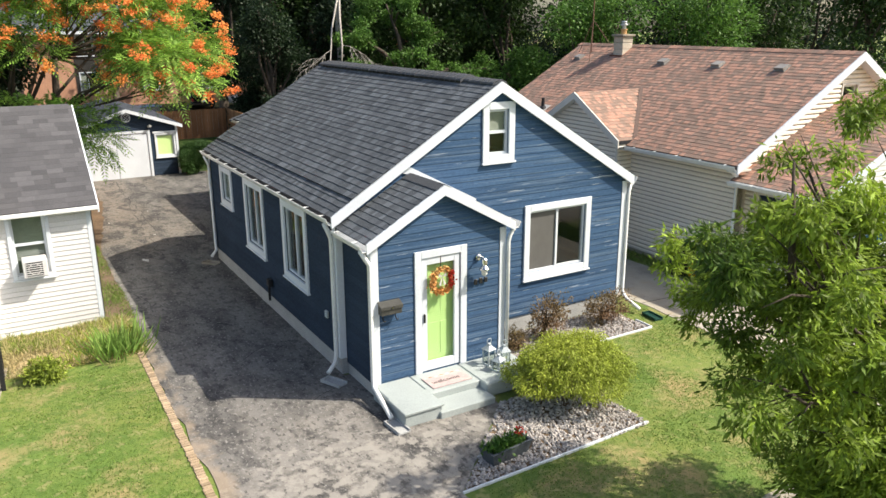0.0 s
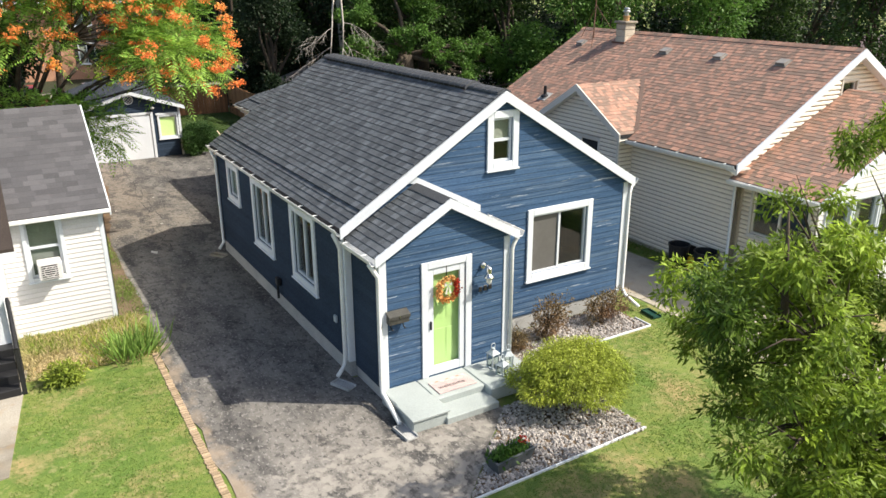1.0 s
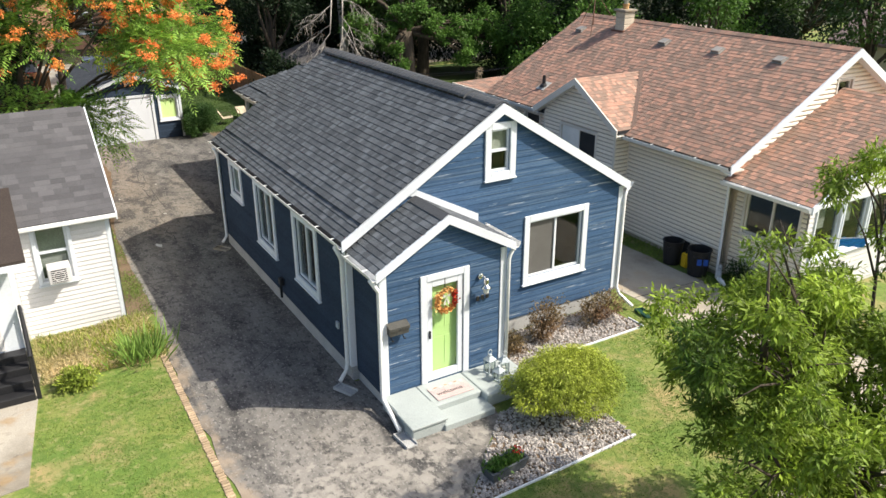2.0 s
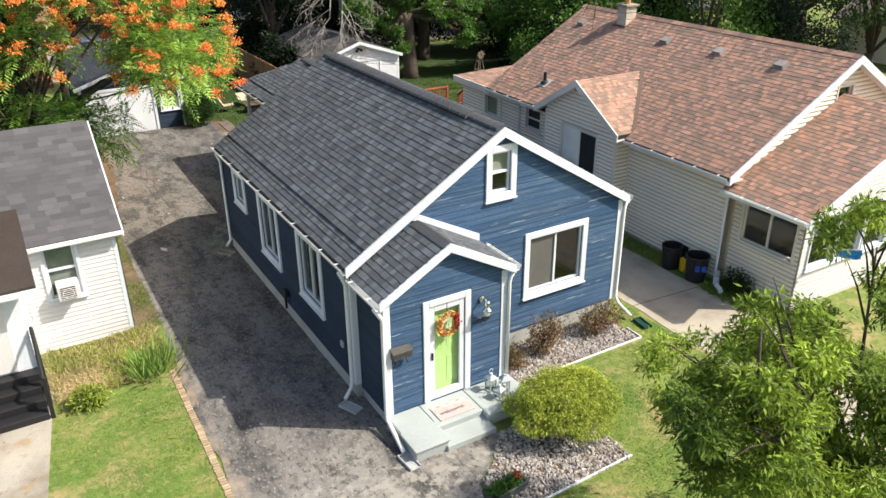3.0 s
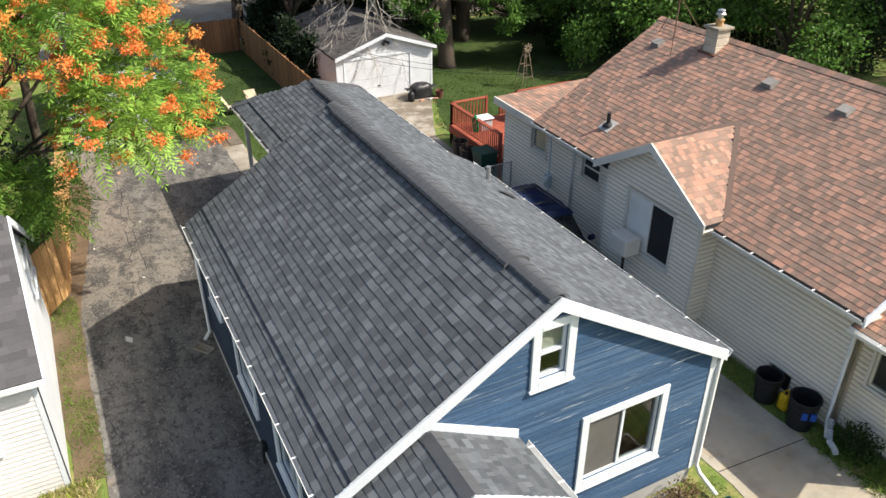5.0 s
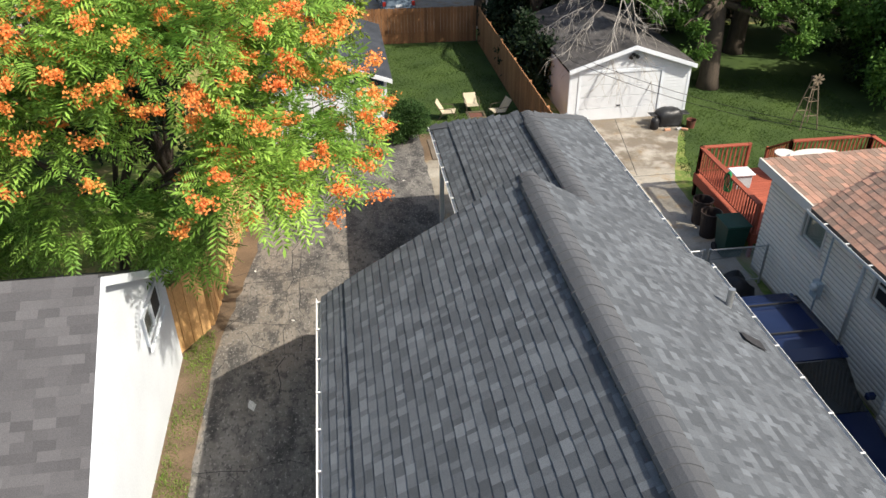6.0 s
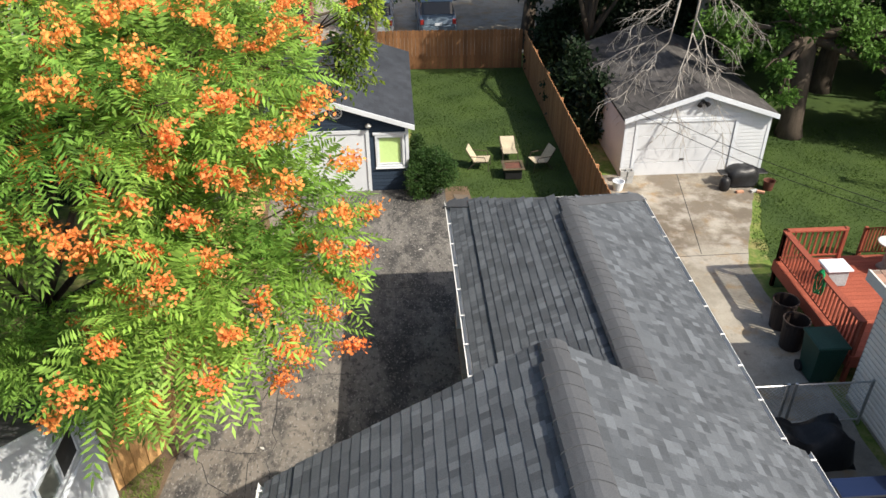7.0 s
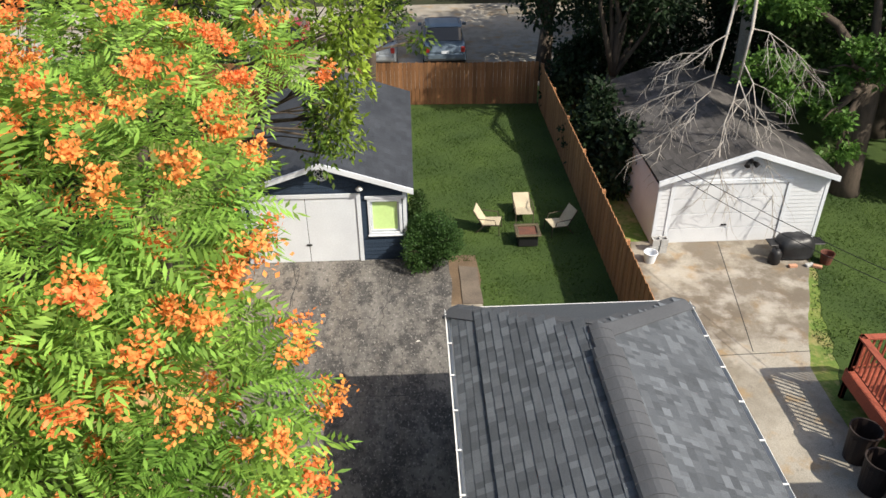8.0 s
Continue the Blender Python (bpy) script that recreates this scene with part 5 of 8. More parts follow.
# ---- fences ----
def fence(a, b, high, material, label, board=0.14, capped=False):
    a, b = Vector((*a, 0)), Vector((*b, 0))
    e = thing("fence", a, label, "fence")
    d = (b - a).normalized()
    m = side(a, d, (d.y, -d.x, 0))
    n, rng = int((b - a).length / board), random.Random(int(a.x * 7 + a.y))
    for i in range(n):
        h = high + rng.uniform(-0.015, 0.015)
        y = 0.012 * (i % 2)
        part("board", Geo().add([(i * board + 0.004, y, 0.02), ((i + 1) * board - 0.004, y, 0.02), ((i + 1) * board - 0.004, y + 0.02, 0.02), (i * board + 0.004, y + 0.02, 0.02),
                                 (i * board + 0.004, y, h - 0.03), ((i + 1) * board - 0.004, y, h - 0.03), ((i + 1) * board - 0.004, y + 0.02, h - 0.03), (i * board + 0.004, y + 0.02, h - 0.03),
                                 (i * board + 0.03, y, h), ((i + 1) * board - 0.03, y, h), ((i + 1) * board - 0.03, y + 0.02, h), (i * board + 0.03, y + 0.02, h)],
                                [(0, 1, 5, 4), (1, 2, 6, 5), (2, 3, 7, 6), (3, 0, 4, 7), (4, 5, 9, 8), (5, 6, 10, 9), (6, 7, 11, 10), (7, 4, 8, 11), (8, 9, 10, 11)], m), material, e)
    for i in range(int(n * board / 2.4) + 1):
        part("post", Geo().box((i * 2.4, -0.10, 0), (i * 2.4 + 0.09, -0.012, high - 0.05), m), material, e)
    for z in (0.3, high - 0.3):
        part("rail", Geo().box((0, -0.05, z), (n * board, -0.001, z + 0.08), m), material, e)
    return e


fence((5.0, 44.75), (11.65, 44.5), 1.62, CEDAR, "red-brown cedar board fence across the back lawn", 0.15)
fence((-6.0, 45.2), (2.6, 45.0), 1.62, CEDAR, "red-brown cedar board fence across the back lawn", 0.15)
fence((11.66, 44.4), (11.70, 30.0), 1.62, TANWOOD, "lighter tan cedar board fence along the side lawn", 0.15)
fence((1.30, 23.50), (1.86, 24.35), 1.75, PINE, "fresh pale pine board fence behind the cottage", 0.14)
fence((1.90, 24.4), (2.55, 33.5), 1.75, PINE, "fresh pale pine board fence beside the drive", 0.15)


# ---- plants ----
def unit(a):
    return a / np.maximum(np.linalg.norm(a, axis=-1, keepdims=True), 1e-9)


def blades(base, way, side_way, length, width):
    """Pointed leaves: one four-cornered face each."""
    L, W = np.reshape(length, (-1, 1)), np.reshape(width, (-1, 1))
    return np.stack([base, base + way * L * 0.45 + side_way * W * 0.5, base + way * L, base + way * L * 0.45 - side_way * W * 0.5], 1)


def crown_points(rng, lobes, n, shell=0.55, gaps=0.0, flat_under=0.0):
    """Places and outward ways near the skin of several lobes (x, y, z, rx, ry, rz), with gaps cut by a wave pattern."""
    lobes = np.array(lobes, float)
    vol = (lobes[:, 3] * lobes[:, 4] * lobes[:, 5]) ** 0.75
    pick = rng.choice(len(lobes), n * 2, p=vol / vol.sum())
    d = unit(rng.normal(size=(n * 2, 3)))
    d[:, 2] = np.where(d[:, 2] < -flat_under, -d[:, 2] * 0.4, d[:, 2]) if flat_under else d[:, 2]
    r = 1 - (1 - shell) * rng.random(n * 2) ** 1.6
    p = lobes[pick, :3] + d * r[:, None] * lobes[pick, 3:]
    w = np.sin(p[:, 0] * 2.1 + p[:, 2] * 1.3) + np.sin(p[:, 1] * 2.4 - p[:, 0] * 0.9) + np.sin(p[:, 2] * 2.9 + p[:, 1] * 1.1)
    ok = w > -3 + gaps * 3
    return p[ok][:n], d[ok][:n]


def sprigs(rng, p, d, k, length, width, droop=0.3, spread=0.9, scatter=0.12):
    """k leaves round each place."""
    n = len(p)
    base = np.repeat(p, k, 0) + rng.normal(size=(n * k, 3)) * scatter
    way = np.repeat(d, k, 0) + rng.normal(size=(n * k, 3)) * spread
    way[:, 2] -= droop
    way = unit(way)
    s = unit(np.cross(way, unit(rng.normal(size=(n * k, 3)) * 0.6 + [0, 0, 1.0])))
    size = rng.uniform(0.7, 1.25, n * k)
    return blades(base, way, s, length * size, width * size)


def fronds(rng, p, d, length, pairs, leaf, width, droop=0.35):
    """Feathered leaves: leaflets in pairs along a bending stalk."""
    n = len(p)
    way = unit(d + rng.normal(size=(n, 3)) * 0.55 + [0, 0, -0.05])
    s = unit(np.cross(way, np.array([0, 0, 1.0]) + rng.normal(size=(n, 3)) * 0.25))
    size = rng.uniform(0.75, 1.2, n)[:, None]
    out = []
    for i in range(pairs):
        f = (i + 0.6) / pairs
        at = p + way * length * f * size + np.array([0, 0, -1.0]) * (f * f * droop * length) * size
        ln = leaf * (0.75 + 0.5 * math.sin(math.pi * min(1, f * 0.9 + 0.1))) * size[:, 0]
        for sg in (-1, 1):
            w2 = unit(way * 0.55 + s * sg + np.array([0, 0, -0.28]) + rng.normal(size=(n, 3)) * 0.10)
            out.append(blades(at, w2, unit(np.cross(w2, np.cross(way, s)) + 1e-6), ln, width * size[:, 0]))
    at = p + way * length * size + np.array([0, 0, -1.0]) * (droop * length) * size
    out.append(blades(at, unit(way + [0, 0, -0.5]), s, leaf * size[:, 0], width * size[:, 0]))
    return np.concatenate(out)


def limbs(foot, fork, lobes, r0, rng, twigs=3, fine=0.25):
    """A tapered trunk that forks, with a bent limb to each lobe and some twigs on it."""
    g = Geo()
    foot, fork = Vector(foot), Vector(fork)
    mid = foot.lerp(fork, 0.5) + Vector((rng.uniform(-.1, .1), rng.uniform(-.1, .1), 0))
    g.tube([foot, foot.lerp(mid, 0.3), mid, fork], [r0 * 1.35, r0 * 1.05, r0 * 0.95, r0 * 0.8], 10)
    for x, y, z, rx, ry, rz in lobes:
        end = Vector((x, y, z))
        bend = fork.lerp(end, 0.5) + Vector((rng.uniform(-1, 1), rng.uniform(-1, 1), rng.uniform(0, 1))) * (end - fork).length * 0.10
        r = r0 * rng.uniform(0.32, 0.5)
        g.tube([fork - Vector((0, 0, 0.05)), fork.lerp(bend, 0.55), bend, end], [r, r * 0.85, r * 0.65, r * 0.3], 7)
        for _ in range(twigs):
            tip = end + Vector((rng.uniform(-rx, rx), rng.uniform(-ry, ry), rng.uniform(-0.4 * rz, rz))) * 0.8
            root = bend.lerp(end, rng.random())
            g.tube([root, root.lerp(tip, 0.5) + Vector((0, 0, 0.08)), tip], [r * fine * 1.4, r * fine, r * 0.08], 5)
    return g


# the orange-podded tree behind the cottage
rng = np.random.default_rng(5)
pr = random.Random(5)
S_LOBES = [(3.95, 21.9, 5.3, 1.1, 1.3, 1.4), (4.35, 23.0, 5.5, 1.4, 1.5, 1.5), (2.6, 22.9, 7.0, 1.8, 1.8, 1.4), (3.55, 24.4, 6.9, 1.65, 1.6, 1.4), (0.4, 22.6, 7.4, 1.8, 1.6, 0.9),
           (0.6, 22.6, 5.6, 0.95, 1.2, 1.3), (-1.8, 23.0, 6.0, 1.9, 1.8, 1.8), (0.6, 24.8, 8.0, 2.2, 2.0, 1.4), (3.1, 26.4, 7.3, 1.5, 1.5, 1.2), (4.6, 28.0, 7.3, 0.8, 0.8, 0.7), (-2.2, 25.8, 7.0, 2.2, 2.2, 1.8), (4.7, 22.6, 4.6, 0.9, 1.0, 1.1), (3.5, 20.8, 5.1, 0.6, 0.6, 0.6), (-4.2, 24.0, 6.0, 2.0, 2.0, 2.0)]
sumac = thing("tree", (-0.2, 25.4, 0), "broad tree with feathered green leaves and orange seed pods", "tree")
tagged(part("trunk", limbs((-0.2, 25.4, -0.1), (0.3, 25.0, 2.9), S_LOBES, 0.13, pr, 4), BARK, sumac, smooth=True))
p, d = crown_points(rng, S_LOBES, 5600, 0.62, 0.34, 0.30)
cloud("crown", fronds(rng, p, d, 0.54, 9, 0.155, 0.038), 4, LEAF_SUMAC, sumac)
p, d = crown_points(rng, [(1.5, 22.4, 3.95, 0.5, 0.45, 0.35), (2.25, 22.6, 3.45, 0.60, 0.55, 0.75), (1.45, 22.9, 3.6, 0.7, 0.6, 0.65), (0.2, 22.8, 3.9, 1.0, 0.6, 0.5), (-2.5, 24.5, 3.4, 1.8, 1.2, 1.4)], 1500, 0.4, 0.1)
cloud("crown_skirt", fronds(rng, p, d, 0.42, 7, 0.135, 0.036), 4, LEAF_SUMAC, sumac)
p, d = crown_points(rng, S_LOBES, 3400, 0.93, 0.25)
keep = (d[:, 2] > -0.25)
p, d = p[keep], d[keep]
chosen = []
for i in range(len(p)):                                           # clusters keep their distance from one another
    if all(np.sum((p[i] - p[j]) ** 2) > 0.46 ** 2 for j in chosen):
        chosen.append(i)
p, d = p[chosen], d[chosen]
p = np.repeat(p + d * 0.36, 5, 0) + rng.normal(size=(len(p) * 5, 3)) * np.array([0.085, 0.085, 0.055])
k = 30
base = np.repeat(p, k, 0) + rng.normal(size=(len(p) * k, 3)) * np.array([0.062, 0.062, 0.045]) * np.repeat(rng.uniform(0.6, 1.25, len(p)), k)[:, None]
way = unit(rng.normal(size=base.shape))
pods = cloud("seed_pod", blades(base, way, unit(np.cross(way, rng.normal(size=base.shape))), rng.uniform(0.04, 0.075, len(base)), rng.uniform(0.03, 0.055, len(base))), 4, POD, sumac, "clusters of papery orange seed pods")
tagged(pods, kind="stuff")

# the street tree before the tan house
rng = np.random.default_rng(7)
pr = random.Random(7)
R_LOBES = [(6.9, 5.5, 3.1, 0.85, 0.85, 0.9), (6.2, 4.6, 3.9, 0.85, 0.85, 0.85), (6.3, 4.3, 2.6, 1.0, 0.95, 0.95), (7.4, 5.5, 3.6, 1.1, 1.1, 1.0), (7.5, 4.3, 2.0, 1.2, 1.1, 1.0), (7.0, 5.0, 4.5, 0.75, 0.8, 0.7),
           (8.6, 5.0, 2.6, 1.3, 1.3, 1.1), (8.6, 5.6, 3.6, 0.9, 0.9, 0.8), (9.7, 5.6, 4.9, 0.9, 0.9, 0.8), (9.5, 4.4, 3.4, 1.3, 1.3, 1.2), (7.3, 6.4, 3.4, 0.7, 0.6, 0.5), (6.9, 3.6, 2.5, 1.0, 0.9, 0.8), (6.9, 4.0, 1.75, 0.8, 0.7, 0.55), (7.5, 3.8, 1.5, 0.8, 0.7, 0.5), (8.4, 3.7, 1.7, 1.0, 0.8, 0.6), (7.6, 4.9, 1.35, 0.7, 0.6, 0.5), (8.3, 4.8, 1.1, 0.7, 0.6, 0.4)]
street = thing("tree", (9.4, 4.4, 0), "young street tree with yellow-green pointed leaves", "tree")
limb = limbs((9.4, 4.4, -0.1), (9.0, 4.7, 1.75), R_LOBES, 0.095, pr, 7, 0.35)
limb.tube([(9.0, 4.7, 1.7), (8.2, 4.85, 2.2), (7.4, 5.0, 2.8), (6.8, 5.0, 3.45), (6.6, 4.95, 4.2), (6.55, 5.0, 4.9)], [0.12, 0.11, 0.085, 0.055, 0.03, 0.012], 9)
part("trunk", limb, BARK, street, smooth=True)
clumps = []
for x, y, z, rx, ry, rz in R_LOBES:
    for _ in range(15):
        v = Vector((pr.gauss(0, 1), pr.gauss(0, 1), pr.gauss(0, 1))).normalized() * pr.uniform(0.55, 1.05)
        q = pr.uniform(0.20, 0.34)
        clumps.append((x + v.x * rx, y + v.y * ry, z + v.z * rz, rx * q, ry * q, rz * q * 0.7))
p, d = crown_points(rng, clumps, 9400, 0.2, 0.16)
cloud("crown", sprigs(rng, p, d, 9, 0.108, 0.030, 0.65, 0.7, 0.05), 4, LEAF_LOCUST, street)


def wood_tree(name, at, high, wide, material, label, n, leaf, seed, bare=0.35, low=0.0, bark=None):
    """A tree of the wood: trunk, limbs and a crown of many lobes."""
    r, pr2 = np.random.default_rng(seed), random.Random(seed)
    x, y = at
    e = thing(name, (x, y, 0), label, "tree", "woodland trees")
    lobes = []
    for i in range(11):
        a, f = pr2.uniform(0, 6.28), pr2.random()
        z = high * (bare + (1 - bare) * (0.12 + 0.80 * f))
        rad = wide * (0.85 - 0.55 * f) * pr2.uniform(0.5, 1.0)
        s = wide * pr2.uniform(0.34, 0.50)
        lobes.append((x + rad * math.cos(a), y + rad * math.sin(a), z, s, s, s * 0.8))
    part("trunk", limbs((x, y, -0.1), (x + 0.1, y, high * bare * 0.9 + 0.4), lobes, 0.03 * high, pr2, 1), bark or BARK, e, smooth=True)
    p, d = crown_points(r, lobes, n, 0.5, 0.15)
    cloud("crown", sprigs(r, p, d, 5, leaf, leaf * 0.55, 0.35, 0.8, leaf * 0.9), 4, material, e)
    return e


# LEAF_DARK puts the wood's deep shade into the leaf colour.
G1, G2, G3 = "tall green leafy tree at the edge of the wood", "dark green tree with leaves coloured for deep shade in the wood", "bright green sunlit tree behind the roofs"
O_LOBES = [(17.0, 36.6, 3.4, 0.8, 0.7, 0.55), (16.2, 36.6, 4.0, 0.7, 0.6, 0.5), (17.8, 36.2, 2.6, 0.75, 0.6, 0.5), (18.3, 36.0, 1.9, 0.55, 0.5, 0.4), (18.3, 36.4, 4.1, 0.9, 0.7, 0.55), (19.4, 36.0, 4.5, 0.8, 0.7, 0.5),
           (20.9, 36.2, 3.6, 0.9, 0.8, 0.6), (21.6, 36.0, 2.9, 0.8, 0.7, 0.5), (22.4, 36.0, 2.2, 0.8, 0.7, 0.5), (23.4, 36.3, 2.5, 0.9, 0.7, 0.55), (24.4, 36.3, 2.8, 0.9, 0.8, 0.6), (25.3, 36.3, 2.3, 0.8, 0.8, 0.6), (22.5, 36.3, 3.5, 1.0, 0.8, 0.6), (24.0, 36.3, 3.8, 1.0, 0.8, 0.6),
           (17.0, 38.0, 5.6, 1.2, 1.0, 0.8), (21.0, 38.0, 6.0, 1.5, 1.2, 0.9), (19.0, 38.5, 7.2, 1.6, 1.4, 1.0)]
oak = thing("tree", (19.55, 37.1, 0), "large old oak with a thick trunk beside the white garage", "tree", "woodland trees")
part("trunk", limbs((19.55, 37.1, -0.1), (19.4, 37.1, 3.4), O_LOBES, 0.36, random.Random(11), 3, 0.2), BARK, oak, smooth=True)
rng = np.random.default_rng(11)
pr = random.Random(11)
clumps = []
for x, y, z, rx, ry, rz in O_LOBES:
    for _ in range(8):
        v = Vector((pr.gauss(0, 1), pr.gauss(0, 1), pr.gauss(0, 1))).normalized() * pr.uniform(0.5, 1.05)
        clumps.append((x + v.x * rx, y + v.y * ry, z + v.z * rz, rx * 0.36, ry * 0.36, rz * 0.34))
p, d = crown_points(rng, clumps, 5200, 0.25, 0.1)
cloud("crown", sprigs(rng, p, d, 6, 0.15, 0.085, 0.3, 0.8, 0.07), 4, LEAF_BRIGHT, oak)
wood_tree("tree", (18.3, 39.8), 7.0, 2.0, LEAF_WOOD, G1, 2000, 0.17, 53, 0.32)
wood_tree("tree", (22.5, 41.0), 12.0, 4.2, LEAF_WOOD, G1, 2600, 0.26, 12, 0.3)
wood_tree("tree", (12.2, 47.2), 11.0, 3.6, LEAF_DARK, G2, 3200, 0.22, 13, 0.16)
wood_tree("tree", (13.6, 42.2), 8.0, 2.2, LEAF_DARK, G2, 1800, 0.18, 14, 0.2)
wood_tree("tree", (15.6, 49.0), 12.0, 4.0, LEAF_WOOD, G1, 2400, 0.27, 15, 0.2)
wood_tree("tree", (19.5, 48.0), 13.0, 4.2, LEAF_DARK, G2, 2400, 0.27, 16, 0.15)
wood_tree("tree", (25.0, 46.5), 14.0, 4.6, LEAF_WOOD, G1, 2400, 0.29, 17, 0.15)
wood_tree("tree", (27.0, 38.5), 12.0, 4.0, LEAF_WOOD, G1, 2400, 0.26, 18, 0.1)
wood_tree("tree", (25.6, 34.6), 4.6, 2.3, LEAF_BRIGHT, "leafy shrub tree behind the red deck", 2200, 0.16, 19, 0.06)
# LEAF_BRIGHT here colours the leaves as if in full sun.
wood_tree("tree", (28.5, 32.5), 9.5, 3.3, LEAF_BRIGHT, G1, 2400, 0.21, 20, 0.08)
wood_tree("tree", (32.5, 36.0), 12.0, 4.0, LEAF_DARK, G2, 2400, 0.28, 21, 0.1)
wood_tree("tree", (33.0, 29.0), 8.4, 3.2, LEAF_BRIGHT, G3, 2600, 0.21, 22, 0.08)
wood_tree("tree", (38.5, 31.0), 11.0, 4.2, LEAF_WOOD, G1, 2400, 0.27, 23, 0.1)
wood_tree("tree", (40.0, 24.0), 9.5, 3.6, LEAF_WOOD, G1, 2200, 0.25, 24, 0.1)
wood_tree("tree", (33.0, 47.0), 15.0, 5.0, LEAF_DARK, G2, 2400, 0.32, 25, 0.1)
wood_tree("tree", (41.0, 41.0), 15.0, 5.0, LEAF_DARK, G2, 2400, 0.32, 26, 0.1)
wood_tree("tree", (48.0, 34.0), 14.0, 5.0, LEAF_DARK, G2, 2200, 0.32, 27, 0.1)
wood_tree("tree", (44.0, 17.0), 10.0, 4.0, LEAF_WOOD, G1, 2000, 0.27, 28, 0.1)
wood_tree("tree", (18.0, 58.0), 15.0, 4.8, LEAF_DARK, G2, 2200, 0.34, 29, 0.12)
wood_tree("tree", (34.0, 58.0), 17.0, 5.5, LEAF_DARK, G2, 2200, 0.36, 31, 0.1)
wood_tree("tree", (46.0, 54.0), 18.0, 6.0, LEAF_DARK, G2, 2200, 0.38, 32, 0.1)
wood_tree("tree", (-2.2, 43.0), 8.5, 2.8, LEAF_WOOD, "leafy tree overhanging the small garage", 2400, 0.18, 33, 0.35)
wood_tree("tree", (-4.5, 31.5), 9.5, 3.6, LEAF_WOOD, G1, 2600, 0.20, 34, 0.2)
wood_tree("tree", (-8.0, 27.5), 9.0, 3.4, LEAF_DARK, G2, 2400, 0.20, 35, 0.12)
wood_tree("tree", (-5.0, 39.0), 11.0, 4.0, LEAF_DARK, G2, 2400, 0.25, 36, 0.1)
wood_tree("tree", (-12.0, 34.0), 12.0, 4.4, LEAF_DARK, G2, 2400, 0.27, 37, 0.1)
wood_tree("tree", (-3.0, 60.0), 13.0, 4.4, LEAF_DARK, G2, 2200, 0.32, 38, 0.1)
wood_tree("tree", (0.2, 29.8), 6.5, 1.9, LEAF_DARK, G2, 1800, 0.16, 39, 0.12)
wood_tree("tree", (56.0, 44.0), 17.0, 6.0, LEAF_DARK, G2, 2000, 0.38, 40, 0.1)
wood_tree("tree", (26.0, 62.0), 17.0, 5.0, LEAF_DARK, G2, 2000, 0.36, 41, 0.1)
wood_tree("tree", (5.6, 42.8), 6.2, 1.3, LEAF_WOOD, "slim leafy sapling behind the small garage", 900, 0.15, 42, 0.5)
rng = np.random.default_rng(70)
H_LOBES = [(5.37, 32.0, 5.08, 0.45, 0.45, 0.45), (5.64, 32.0, 4.33, 0.35, 0.35, 0.35), (5.1, 32.0, 4.6, 0.4, 0.4, 0.4), (3.64, 32.0, 3.89, 0.5, 0.5, 0.5), (6.46, 32.0, 6.83, 0.4, 0.4, 0.4), (7.08, 32.0, 6.39, 0.3, 0.3, 0.3), (5.8, 29.6, 6.6, 0.5, 0.7, 0.6), (5.6, 29.8, 5.8, 0.45, 0.6, 0.5), (5.3, 29.9, 5.1, 0.35, 0.45, 0.4), (6.0, 29.2, 7.5, 0.6, 0.7, 0.6), (4.6, 29.8, 7.6, 0.8, 0.8, 0.7), (3.4, 30.2, 7.8, 1.0, 1.0, 0.8), (2.2, 30.4, 7.0, 1.2, 1.2, 1.0)]
tall = thing("tree", (1.9, 30.6, 0), "tall tree with a drooping leafy branch over the drive", "tree")
part("trunk", limbs((1.9, 30.6, -0.1), (2.1, 30.5, 5.2), H_LOBES, 0.14, random.Random(8), 3), BARK, tall, smooth=True)
p, d = crown_points(rng, H_LOBES, 1350, 0.3, 0.2)
cloud("crown", sprigs(rng, p, d, 6, 0.14, 0.06, 0.5, 0.7, 0.07), 4, LEAF_LOCUST, tall)

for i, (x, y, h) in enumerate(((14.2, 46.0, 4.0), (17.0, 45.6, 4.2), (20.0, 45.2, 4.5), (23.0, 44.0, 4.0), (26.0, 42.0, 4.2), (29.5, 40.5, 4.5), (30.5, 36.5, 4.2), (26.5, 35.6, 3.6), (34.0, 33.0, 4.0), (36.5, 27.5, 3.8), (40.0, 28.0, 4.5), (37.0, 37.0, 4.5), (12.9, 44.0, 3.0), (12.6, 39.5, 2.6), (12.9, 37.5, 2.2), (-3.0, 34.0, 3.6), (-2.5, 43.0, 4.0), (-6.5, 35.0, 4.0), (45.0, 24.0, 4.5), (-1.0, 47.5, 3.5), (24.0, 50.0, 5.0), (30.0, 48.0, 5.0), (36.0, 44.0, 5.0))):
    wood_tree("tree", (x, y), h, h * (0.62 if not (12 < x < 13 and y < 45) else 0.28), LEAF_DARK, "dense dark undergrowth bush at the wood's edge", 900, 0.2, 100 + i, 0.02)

# a dead tree over the white garage
dead = thing("tree", (17.9, 41.9, 0), "bare dead tree with pale twigs over the white garage", "tree")
pr = random.Random(21)
g = Geo()


